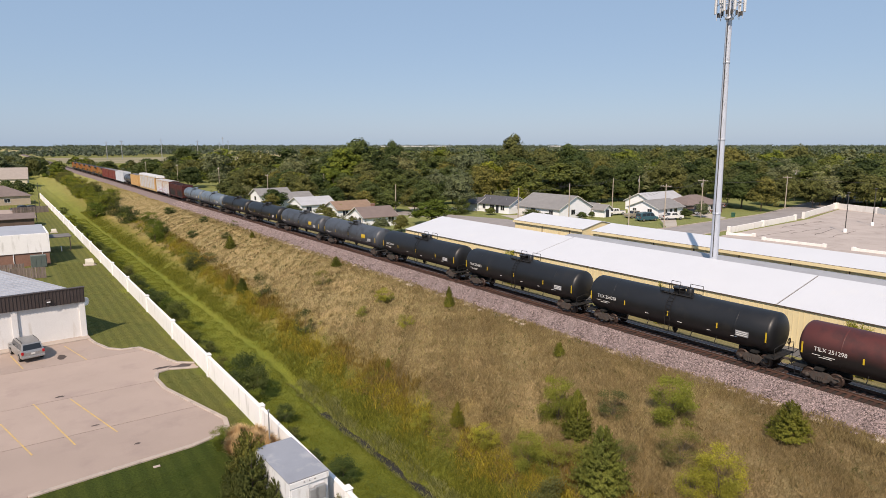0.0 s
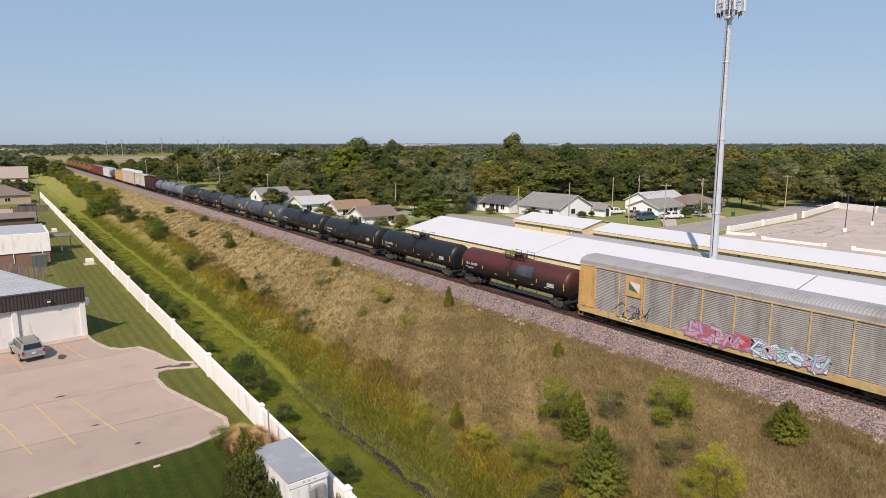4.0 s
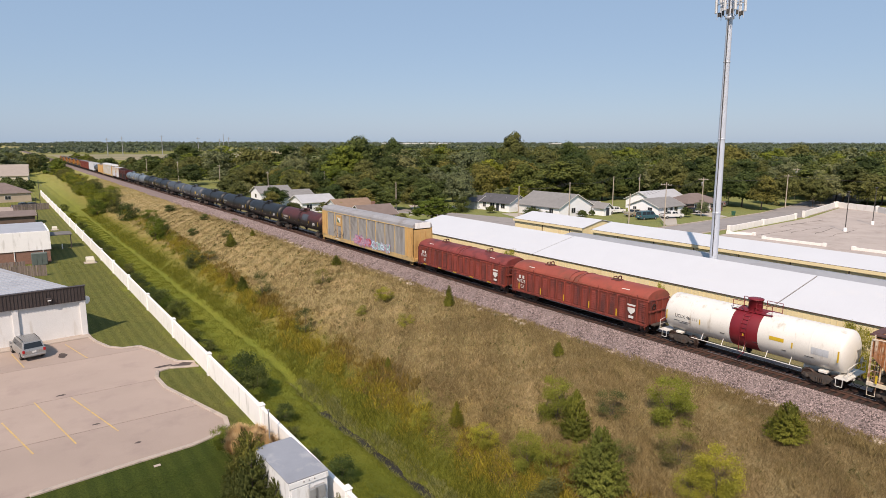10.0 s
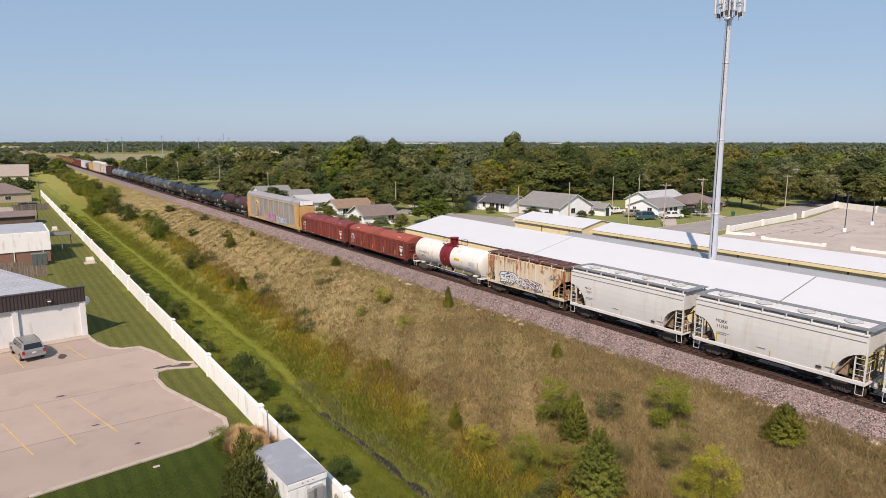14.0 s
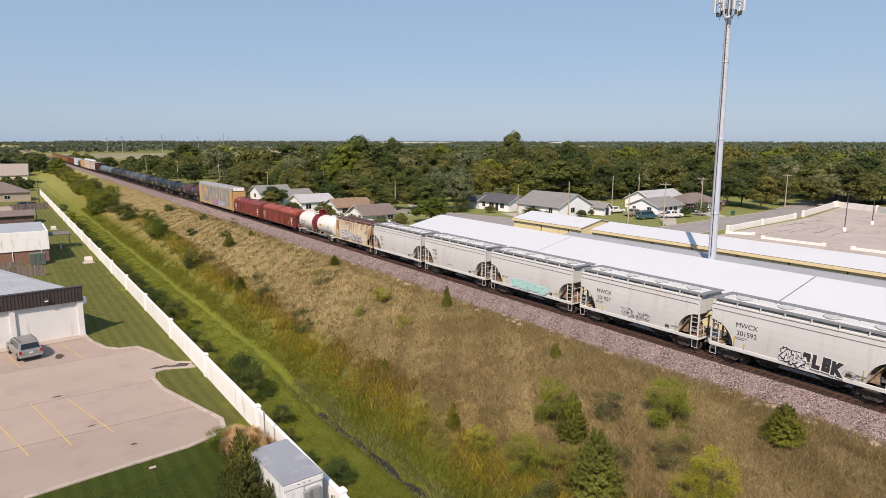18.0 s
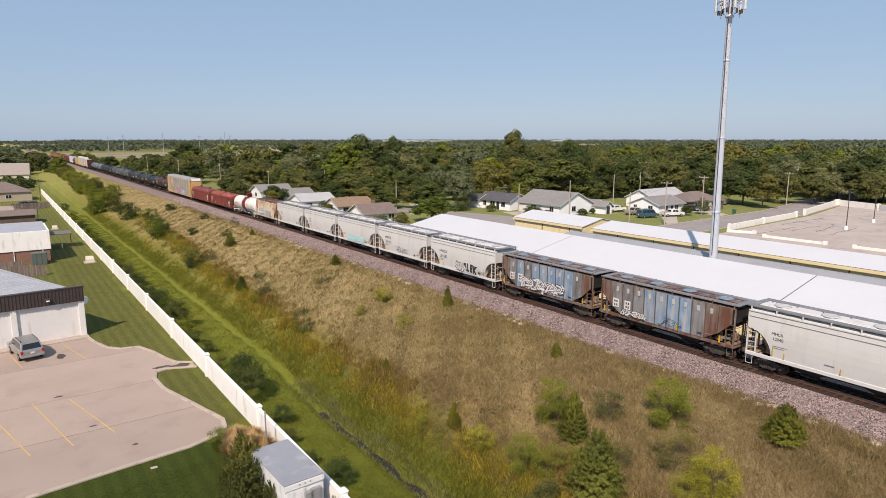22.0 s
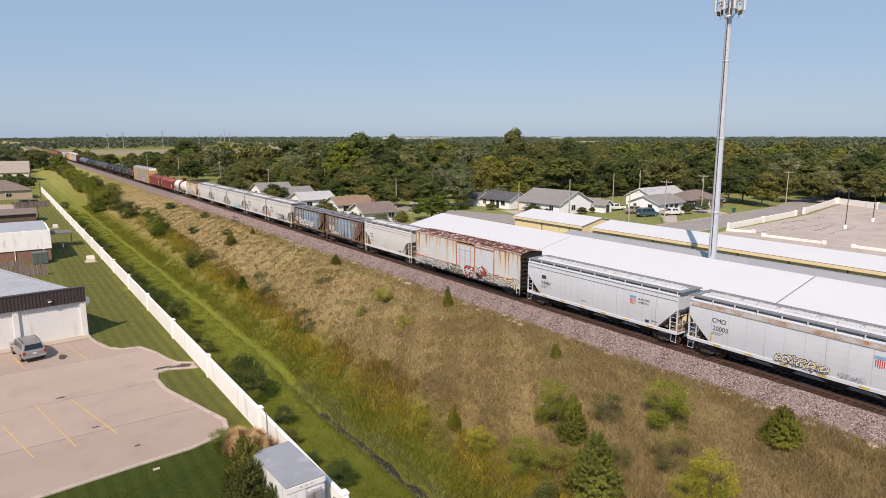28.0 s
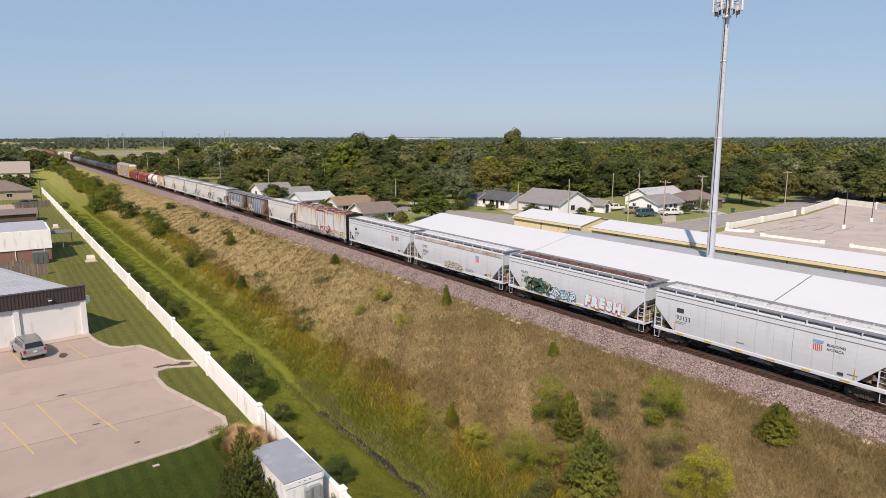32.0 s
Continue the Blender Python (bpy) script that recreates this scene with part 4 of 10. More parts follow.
def storage(x0, x1, xr, y0, y1, eave, ridge, roof_mat, label, seams=(), doors=True, back=None, over=0.3):
    """A long gabled storage building along the line; x0 and x1 are its eaves, xr its ridge."""
    t = thing("storage_building", label, "storage building", pose(x0, y0, GZ))
    L, W, r = y1 - y0, x1 - x0, xr - x0
    e, q = eave - GZ, ridge - GZ
    eb = e if back is None else back - GZ
    g = Geo().box((0.1, L / 2, e / 2), (0.2, L, e))
    for k in range(int(L / 0.45)):
        g.box((-0.012, 0.2 + 0.45 * k, e / 2), (0.03, 0.07, e))
    part("front_wall", g, M["yellow_wall"], t, "pale yellow ribbed metal wall")
    part("rear_wall", Geo().box((W - 0.1, L / 2, eb / 2), (0.2, L, eb)), M["yellow_wall"], t)
    for y in (0.1, L - 0.1):
        g = Geo()
        poly = [(0.2, 0), (W - 0.2, 0), (W - 0.2, eb), (r, q - 0.12), (0.2, e)]
        n = len(poly)
        v = [(x, y - 0.1, z) for x, z in poly] + [(x, y + 0.1, z) for x, z in poly]
        g.add(v, [tuple(range(n)), tuple(range(n, 2 * n))[::-1]] + [(i, n + i, n + (i + 1) % n, (i + 1) % n) for i in range(n)])
        part("gable_wall", g, M["yellow_wall"], t, "pale yellow gable wall")
    stops = [-0.25, *[s - y0 for s in seams], L + 0.25]
    for a, b in zip(stops, stops[1:]):
        a, b = a + 0.07, b - 0.07
        for xa, za, xb, zb, nm in ((-over, e - over * (q - e) / r + 0.06, r, q + 0.06, "roof_panel"), (r, q + 0.06, W + 0.3, eb + 0.06, "roof_panel")):
            g = Geo().add([(xa, a, za), (xb, a, zb), (xb, b, zb), (xa, b, za), (xa, a, za - 0.1), (xb, a, zb - 0.1), (xb, b, zb - 0.1), (xa, b, za - 0.1)], [(0, 1, 2, 3), (4, 7, 6, 5), (0, 4, 5, 1), (3, 2, 6, 7), (0, 3, 7, 4), (1, 5, 6, 2)])
            for k in range(int((b - a) / 0.6)):
                y = a + 0.3 + 0.6 * k
                g.add([(xa, y - 0.04, za), (xb, y - 0.04, zb), (xb, y, zb + 0.006), (xa, y, za + 0.006), (xb, y + 0.04, zb), (xa, y + 0.04, za)], [(0, 1, 2, 3), (3, 2, 4, 5), (0, 3, 5)])
            part(nm, g, roof_mat, t)
    for s in stops[1:-1]:
        part("roof_joint", Geo().add([(-over, s - 0.07, e - over * (q - e) / r - 0.02), (r, s - 0.07, q - 0.02), (r, s + 0.07, q - 0.02), (-over, s + 0.07, e - over * (q - e) / r - 0.02)], [(0, 1, 2, 3)]), M["trim_brown"], t, "dark joint between roof sections")
    if over > 0.2:
        part("fascia_board", Geo().box((-0.35, L / 2, e - over * (q - e) / r - 0.2), (0.06, L + 0.45, 0.42)), M["yellow_wall"], t, "pale yellow fascia board")
    part("eave_trim", Geo().box((-over - 0.04, L / 2, e - over * (q - e) / r + 0.03), (0.07, L + 0.5, 0.05)), M["trim_brown"], t, "brown eave trim")
    if doors:
        for k in range(int(L / 7)):
            part("downpipe", Geo().box((-0.07, 3 + 7 * k, e / 2), (0.1, 0.12, e)), M["trim_brown"], t)
    return t


storage(56.0, 71.2, 63.8, -70, 88.3, 5.55, 7.2, M["white_roof"], "long storage building with white metal roof and yellow walls", seams=(26.2, 57.5), over=0.08, doors=False)
storage(73.6, 80.4, 77.0, -70, 70.0, 4.6, 5.15, M["grey_roof"], "low storage building with dull grey metal roof", doors=False)
storage(84.0, 94.0, 89.0, -70, 71.4, 4.95, 5.85, M["white_roof"], "storage building with white metal roof and yellow fascia")
storage(84.0, 94.0, 89.0, 73.8, 91.5, 4.95, 6.0, M["white_roof"], "short storage building with white metal roof")
solid("storage_yard", Geo().prism([(53.5, -70), (96.5, -70), (96.5, 96), (53.5, 96)], GZ - 0.3, GZ + 0.03), paint("grey_yard_asphalt", (0.12, 0.12, 0.125), 0.9, 0.15, 0.5, bump=0.4), "grey asphalt yard round the storage buildings", "yard", kind="structure")

# ---- cell tower ----
M["tower"] = paint("galvanised_tower_steel", (0.56, 0.61, 0.69), 0.45, 0.08, 0.6, 0.15, dirt=(0.47, 0.51, 0.57), dirt_amount=0.35, streak=True)
M["antenna"] = paint("white_antenna_shell", (0.72, 0.73, 0.73), 0.5, 0.05, 2.0)
tower = thing("cell_tower", "tall galvanised steel monopole cell tower with panel antennas", "cell tower", pose(72.15, 41.85, GZ, -0.3, -0.42, 0))
H0 = 37.0
cutz = [0, 9.5, 18.5, 27.5, H0]
for a, b in zip(cutz, cutz[1:]):
    r0, r1 = 0.5 - 0.21 * a / H0, 0.5 - 0.21 * b / H0
    part("mast_section", Geo().lathe([(r0 + 0.02, a), (r1, b)], 18), M["tower"], tower)
    part("joint_collar", Geo().lathe([(r1 + 0.01, b - 0.25), (r1 + 0.05, b - 0.22), (r1 + 0.05, b - 0.02), (r1, b)], 18), M["tower"], tower)
g = Geo()
for k in range(80):
    z = 1.0 + 0.44 * k
    r = 0.53 - 0.22 * z / H0
    a = radians(215 + (8 if k % 2 else -8))
    g.tube((r * math.cos(a), r * math.sin(a), z), ((r + 0.18) * math.cos(a), (r + 0.18) * math.sin(a), z), 0.016, n=5)
part("step_pegs", g, M["tower"], tower)
part("cable_run", Geo().tube((0.5 * math.cos(3.3), 0.6 * math.sin(3.3), 4), (0.36 * math.cos(3.3), 0.42 * math.sin(3.3), H0 - 1), 0.05), M["pole_dark"], tower)
part("platform_collar", Geo().lathe([(0.32, 32.2), (0.5, 32.25), (0.5, 32.5), (0.32, 32.55)], 16), M["tower"], tower)
for k in range(3):
    a = radians(28 + 120 * k)
    n2, t2 = Vector((math.cos(a), math.sin(a), 0)), Vector((-math.sin(a), math.cos(a), 0))
    c = 1.05 * n2
    part("antenna_arm", Geo().tube((0, 0, 34.0), (c.x, c.y, 34.0), 0.07).tube((0, 0, 32.4), (c.x, c.y, 33.9), 0.05), M["tower"], tower)
    p, q = c - 1.15 * t2, c + 1.15 * t2
    part("antenna_frame", Geo().tube((p.x, p.y, 34.0), (q.x, q.y, 34.0), 0.055).tube((p.x, p.y, 35.4), (q.x, q.y, 35.4), 0.045), M["tower"], tower)
    for s in (-1.0, 0.0, 1.0):
        pp = c + s * t2
        part("mount_pipe", Geo().tube((pp.x, pp.y, 32.3), (pp.x, pp.y, 36.4), 0.04, n=6), M["tower"], tower)
        o = pp + 0.2 * n2
        h = 2.6 if s else 1.8
        part("panel_antenna", Geo().box((0, 0, 0), (0.18, 0.32, h), 0.05), M["antenna"], tower, "white panel antenna", pose(o.x, o.y, 34.3 if s else 34.9, 0, 0, math.degrees(a)))
        part("radio_unit", Geo().box((0, 0, 0), (0.18, 0.28, 0.5), 0.03), M["pole_dark"], tower, "", pose(pp.x - 0.18 * math.cos(a), pp.y - 0.18 * math.sin(a), 32.9, 0, 0, math.degrees(a)))
    part("jumper_cable", Geo().bar([(0.3 * n2.x, 0.3 * n2.y, 33.0), (0.6 * c.x, 0.6 * c.y, 32.5), (c.x, c.y, 32.8)], 0.03), M["pole_dark"], tower)

# ---- street, lot and low walls ----
M["asphalt"] = paint("grey_street_asphalt", (0.31, 0.285, 0.27), 0.9, 0.12, 0.3, dirt=(0.25, 0.23, 0.22), dirt_amount=0.4, bump=0.3)
M["old_lot"] = paint("cracked_tan_pavement", (0.47, 0.405, 0.365), 0.9, 0.12, 0.2, dirt=(0.36, 0.305, 0.27), dirt_amount=0.35, bump=0.3)
M["low_wall"] = paint("off_white_block_wall", (0.9, 0.88, 0.84), 0.8, 0.06, 0.6, dirt=(0.7, 0.67, 0.62), dirt_amount=0.2, streak=True)
M["drive"] = paint("pale_concrete_drive", (0.46, 0.41, 0.35), 0.85, 0.1, 0.4)
solid("street", Geo().prism([(97.5, 68.6), (160, 70.4), (215, 79.0), (420, 116), (420, 128), (215, 91), (160, 80.6), (97.5, 78.2)], GZ - 0.3, GZ + 0.03), M["asphalt"], "grey asphalt residential street", "street", kind="structure")
for nm, pts in (("kerb_near", [(97.5, 68.5), (160, 70.3), (215, 78.9)]), ("kerb_far", [(97.5, 78.3), (160, 80.7), (215, 91.1)])):
    t = thing("street_kerb", "pale concrete kerb along the street", "kerb", kind="structure")
    for a, b in zip(pts, pts[1:]):
        d = Vector((b[0] - a[0], b[1] - a[1]))
        part("kerb_run", Geo().box((d.length / 2, 0, 0), (d.length, 0.3, 0.3), 0.03), M["kerb"], t, "", pose(a[0], a[1], GZ, 0, 0, math.degrees(math.atan2(d.y, d.x))))
old = thing("large_car_park", "large empty tan car park with dark cracks", "car park", kind="structure")
part("surface", Geo().prism([(99.0, -20.0), (200, -12.0), (205, 50.0), (190.5, 74.5), (158.5, 68.6), (118.5, 66.0), (99.0, 64.0)], GZ - 0.2, GZ + 0.06), M["old_lot"], old)
r = random.Random(8)
g = Geo()
for k in range(34):
    x, y = r.uniform(120, 190), r.uniform(22, 66)
    if y > 66 - (x - 150) * -0.1:
        continue
    for j in range(6):
        nx2, ny2 = x + r.uniform(1, 3.5), y + r.uniform(-0.5, 0.5)
        d = Vector((nx2 - x, ny2 - y))
        g.box((d.length / 2, 0, 0), (d.length + 0.1, r.uniform(0.08, 0.22), 0.004), at=pose(x, y, GZ + 0.063, 0, 0, math.degrees(math.atan2(d.y, d.x))))
        x, y = nx2, ny2
        if x > 188:
            break
part("crack", g, M["stain"], old, "dark cracks")


def low_wall(pts, h, label, step=0.0):
    t = thing("low_wall", label, "wall", kind="structure")
    for k, (a, b) in enumerate(zip(pts, pts[1:])):
        d = Vector((b[0] - a[0], b[1] - a[1]))
        n = max(1, int(d.length / 6))
        for j in range(n):
            hh = h - step * (k * n + j)
            part("wall_panel", Geo().box((d.length / n * (j + 0.5), 0, hh / 2), (d.length / n - 0.05, 0.25, hh), 0.02), M["low_wall"], t, "", pose(a[0], a[1], GZ, 0, 0, math.degrees(math.atan2(d.y, d.x))))
        part("pier", Geo().box((0, 0, h / 2 + 0.08), (0.6, 0.6, h + 0.16), 0.03), M["low_wall"], t, "", pose(a[0], a[1], GZ))
    part("pier", Geo().box((0, 0, h / 2 + 0.08), (0.6, 0.6, h + 0.16), 0.03), M["low_wall"], t, "", pose(pts[-1][0], pts[-1][1], GZ))


low_wall([(120.0, 66.9), (136, 68.2), (153.5, 69.5)], 1.25, "stepped off-white block wall along the car park")
low_wall([(158.6, 69.9), (190.5, 76.0)], 1.5, "off-white block wall along the street")
low_wall([(191.0, 75.6), (186.0, 64), (180.5, 58.0), (178.0, 40.0)], 1.6, "stained white block wall behind the car park")
low_wall([(116.5, 58.0), (116.8, 47.5)], 0.5, "low off-white wall at the car park edge")
low_wall([(117.0, 43.0), (117.0, 20.0)], 0.5, "low off-white wall at the near car park edge")
low_wall([(117.5, 65.6), (119.5, 61.5)], 0.5, "short off-white wall by the street corner")
for x, y in ((140.2, 53.5), (156.9, 54.6)):
    t = thing("car_park_light", "tall dark car park light on a white base", "lamp post", pose(x, y, GZ))
    part("base", Geo().lathe([(0.32, 0), (0.32, 0.75), (0.27, 0.8), (0, 0.8)], 12), M["fence_white"], t, "white concrete base")
    part("shaft", Geo().tube((0, 0, 0.9), (0, 0, 8.2), 0.1, 0.07), M["pole_dark"], t)
    part("lamp_head", Geo().box((0, 0, 8.2), (1.0, 0.35, 0.16), 0.04), M["pole_dark"], t)

# ---- houses ----
M["siding_white"] = paint("white_lap_siding", (0.93, 0.96, 1.0), 0.7, 0.03, 0.5, dirt=(0.85, 0.84, 0.81), dirt_amount=0.1, streak=True)
M["siding_tan"] = paint("tan_siding", (0.46, 0.38, 0.29), 0.75, 0.08, 0.5)
M["siding_brown"] = paint("dark_brown_brick_wall", (0.14, 0.095, 0.075), 0.8, 0.15, 1.5)
M["roof_dark"] = paint("charcoal_shingles", (0.09, 0.09, 0.1), 0.9, 0.2, 0.9, bump=0.5)
M["roof_grey"] = paint("mid_grey_shingles", (0.24, 0.235, 0.23), 0.9, 0.15, 0.9, bump=0.5)
M["roof_light"] = paint("pale_grey_roof", (0.45, 0.46, 0.48), 0.7, 0.1, 0.6, bump=0.2)
M["roof_brown"] = paint("brown_shingles", (0.27, 0.18, 0.125), 0.9, 0.15, 0.9, bump=0.5)
M["roof_taupe"] = paint("taupe_shingles", (0.2, 0.155, 0.14), 0.9, 0.15, 0.9, bump=0.5)
M["siding_cream"] = paint("cream_siding", (0.72, 0.66, 0.52), 0.75, 0.06, 0.5)
M["roof_beige"] = paint("weathered_beige_shingles", (0.36, 0.31, 0.27), 0.9, 0.12, 0.9, bump=0.4)
M["frame_white"] = paint("white_window_frame", (0.78, 0.78, 0.76), 0.5, 0.04, 2.0)
M["shutter"] = paint("dark_shutter", (0.03, 0.035, 0.05), 0.6, 0.1, 2.0)


def window(parent, x, y, z, w, h, face, shutters=False):
    """face: degrees of the wall's outward normal in the house's space, 270 for -y."""
    at = pose(x, y, z, 0, 0, face + 90)
    win = part("window", Geo().box((0, -0.02, 0), (w + 0.16, 0.06, h + 0.16), 0.01), M["frame_white"], parent, "white-framed window", at)
    part("pane", Geo().box((-w / 4 - 0.01, -0.055, 0), (w / 2 - 0.05, 0.02, h - 0.05)), M["glass_dark"], win)
    part("pane", Geo().box((w / 4 + 0.01, -0.055, 0), (w / 2 - 0.05, 0.02, h - 0.05)), M["glass_dark"], win)
    if shutters:
        for s in (-1, 1):
            part("shutter", Geo().box((s * (w / 2 + 0.3), -0.03, 0), (0.4, 0.05, h + 0.1), 0.01), M["shutter"], win)


def house(label, x, y, rz, L, W, eave, rise, wall, roof, hip=False, wins=(), doors=(), chimney=None, vents=2, z=GZ, name="house"):
    """L along the ridge (local x). wins: (side, along, width, height) with side in f, b, l, r."""
    t = thing(name, label, "house", pose(x, y, z, 0, 0, rz))
    for nm, c, d in (("wall", (0, -W / 2 + 0.1, eave / 2), (L, 0.2, eave)), ("wall", (0, W / 2 - 0.1, eave / 2), (L, 0.2, eave)), ("wall", (-L / 2 + 0.1, 0, eave / 2), (0.2, W - 0.4, eave)), ("wall", (L / 2 - 0.1, 0, eave / 2), (0.2, W - 0.4, eave))):
        part(nm, Geo().box(c, d), wall, t)
    o, th = 0.45, 0.14
    if not hip:
        for s in (-1, 1):
            part("gable", Geo().slab_yz([(-W / 2 + 0.02, eave), (W / 2 - 0.02, eave), (0, eave + rise * 0.97)], s * (L / 2 - 0.1) - 0.1, s * (L / 2 - 0.1) + 0.1), wall, t)
            k = rise / (W / 2)
            g = Geo()
            ya, za, yb, zb = s * (W / 2 + o), eave - o * k + 0.05, 0.0, eave + rise + 0.05
            v = [(-L / 2 - o, ya, za), (L / 2 + o, ya, za), (L / 2 + o, yb, zb), (-L / 2 - o, yb, zb)]
            v += [(a, b, c - th) for a, b, c in v]
            g.add(v, [(0, 1, 2, 3), (7, 6, 5, 4), (0, 4, 5, 1), (1, 5, 6, 2), (2, 6, 7, 3), (3, 7, 4, 0)])
            part("roof_slope", g, roof, t)
            part("bargeboard", Geo().add([(s * (L / 2 + o + 0.02), -W / 2 - o, za - th), (s * (L / 2 + o + 0.02), 0, zb - th), (s * (L / 2 + o + 0.02), W / 2 + o, za - th), (s * (L / 2 + o + 0.02), W / 2 + o, za + 0.03), (s * (L / 2 + o + 0.02), 0, zb + 0.03), (s * (L / 2 + o + 0.02), -W / 2 - o, za + 0.03)], [(0, 1, 4, 5), (1, 2, 3, 4)]), M["frame_white"], t)
    else:
        b = [(-L / 2 - o, -W / 2 - o, eave), (L / 2 + o, -W / 2 - o, eave), (L / 2 + o, W / 2 + o, eave), (-L / 2 - o, W / 2 + o, eave)]
        q = [(-L / 2 + W / 2, 0, eave + rise), (L / 2 - W / 2, 0, eave + rise)]
        for nm, v in (("roof_slope", [b[0], b[1], q[1], q[0]]), ("roof_slope", [b[1], b[2], q[1]]), ("roof_slope", [b[2], b[3], q[0], q[1]]), ("roof_slope", [b[3], b[0], q[0]])):
            n = len(v)
            vv = v + [(a, bb, c - 0.12) for a, bb, c in v]
            part(nm, Geo().add(vv, [tuple(range(n)), tuple(range(n, 2 * n))[::-1]] + [(i, n + i, n + (i + 1) % n, (i + 1) % n) for i in range(n)]), roof, t)
        part("soffit", Geo().box((0, 0, eave - 0.14), (L + 2 * o - 0.05, W + 2 * o - 0.05, 0.04)), M["frame_white"], t)
    spots = {"f": (0, -W / 2, 270), "b": (0, W / 2, 90), "l": (-L / 2, 0, 180), "r": (L / 2, 0, 0)}
    for side, along, w, h in wins:
        bx, by, face = spots[side]
        if side in "fb":
            window(t, bx + along, by, 1.5, w, h, face, shutters=False)
        else:
            window(t, bx, by + along, 1.5, w, h, face)
    for side, along, w, h in doors:
        bx, by, face = spots[side]
        px, py = (bx + along, by) if side in "fb" else (bx, by + along)
        d = part("door", Geo().box((0, -0.03, h / 2), (w, 0.07, h), 0.01), M["frame_white"] if w > 1.5 else M["shutter"], t, "", pose(px, py, 0, 0, 0, face + 90))
        if w > 1.5:
            for k in range(4):
                part("door_panel", Geo().box((0, -0.075, h * (k + 0.5) / 4), (w - 0.15, 0.02, h / 4 - 0.06)), M["frame_white"], d)
    if chimney:
        part("chimney", Geo().box((chimney[0], chimney[1], eave + rise * 0.8), (0.8, 0.6, 1.9), 0.02), M["brick_red"], t)
    for k in range(vents):
        vx, vy = -L / 4 + L / 2 * k, W * 0.22
        part("roof_vent", Geo().tube((vx, vy, eave + rise * 0.4), (vx, vy, eave + rise * 0.56 + 0.35), 0.07), M["pole_metal"], t)
    return t


house("white house with wide pale grey gable roof", 114.9, 110.6, 92, 14.0, 12.2, 2.55, 2.85, M["siding_white"], M["roof_grey"], wins=(("l", 1.0, 1.4, 1.2), ("b", 1.5, 1.6, 1.2), ("b", -4.5, 1.2, 1.2)), doors=(("b", 5.0, 3.2, 2.1),), vents=3)
house("white house with charcoal gable roof and dark shutters", 110.4, 125.4, 96, 11.5, 7.4, 2.4, 1.75, M["siding_white"], M["roof_dark"], wins=(("b", -3.5, 1.3, 1.3), ("b", 0.3, 1.6, 1.3), ("b", 3.2, 1.0, 1.3), ("l", 0.0, 1.0, 1.1)), doors=(("b", -1.6, 0.95, 2.05),))
house("white garage wing with charcoal roof", 107.8, 133.0, 96, 5.4, 5.4, 2.2, 1.3, M["siding_white"], M["roof_dark"], doors=(("b", 0.0, 2.6, 2.05),), vents=0, name="garage")
house("white house with grey gable roof", 136.5, 96.0, 2, 11.0, 8.8, 2.3, 1.75, M["siding_white"], M["roof_grey"], wins=(("l", -2.0, 1.2, 1.1), ("l", 2.4, 0.9, 1.0), ("f", -2.5, 1.4, 1.2), ("f", 2.0, 1.4, 1.2)), doors=(("f", 0.0, 0.95, 2.05),))
house("long white house with pale grey roof", 150.5, 106.0, 2, 16.0, 8.5, 2.6, 2.1, M["siding_white"], M["roof_light"], wins=(("f", 5.0, 1.2, 1.1), ("l", 0.0, 1.2, 1.1)))
house("brown brick house with hipped taupe roof and carport", 151.5, 95.2, -14, 12.0, 9.0, 2.4, 2.2, M["siding_brown"], M["roof_taupe"], hip=True, wins=(("f", -3.0, 1.4, 1.1), ("f", 2.6, 1.4, 1.1), ("l", 1.0, 1.2, 1.1)), doors=(("f", 0.2, 2.6, 2.1),), vents=0)
house("small white garden shed with grey roof", 122.6, 101.6, 92, 3.2, 2.9, 2.1, 1.0, M["siding_white"], M["roof_grey"], doors=(("l", 0.0, 1.2, 1.9),), vents=0, name="garden_shed")
house("white shed with low grey roof", 124.8, 107.0, 92, 4.2, 3.6, 2.2, 0.8, M["siding_white"], M["roof_grey"], vents=0, name="garden_shed")
house("white house with pale metal roof", 67.5, 152.5, 0, 9.0, 8.5, 2.7, 1.6, M["siding_white"], M["roof_light"], wins=(("l", -2.0, 1.2, 1.1), ("f", -2.7, 1.4, 1.2), ("f", 2.6, 1.4, 1.2)))
house("white house with brown shingle roof", 70.8, 138.0, -2, 9.2, 8.0, 2.5, 1.6, M["siding_white"], M["roof_brown"], wins=(("l", 0.0, 1.4, 1.1), ("f", -2.7, 1.4, 1.2), ("f", 2.6, 1.4, 1.2)))
house("white gabled house with taupe shingle roof", 68.3, 121.5, -2, 8.0, 7.6, 2.3, 1.8, M["siding_white"], M["roof_taupe"], wins=(("l", -2.0, 1.1, 1.1), ("l", 2.0, 1.1, 1.1), ("f", 2.6, 1.4, 1.2)), chimney=(0.5, 0.8))
house("grey-roofed house with white gable", 69.0, 171.0, 3, 11.0, 8.0, 2.6, 1.7, M["siding_white"], M["roof_grey"], wins=(("l", 0.0, 1.3, 1.1), ("f", 1.0, 1.3, 1.1)))
house("small white house with grey roof", 70.0, 189.0, 2, 10.0, 8.0, 2.6, 1.8, M["siding_white"], M["roof_grey"], wins=(("l", 0.0, 1.3, 1.1),))
house("far white house with brown-grey roof", 110.0, 283.0, 10, 11.0, 9.0, 3.0, 2.4, M["siding_white"], M["roof_taupe"], wins=(("l", 1.5, 1.2, 1.2), ("f", -2.0, 1.2, 1.2)))
house("far white garage wing", 118.5, 279.0, 100, 9.0, 6.5, 2.6, 1.8, M["siding_white"], M["roof_taupe"], vents=0, name="garage")
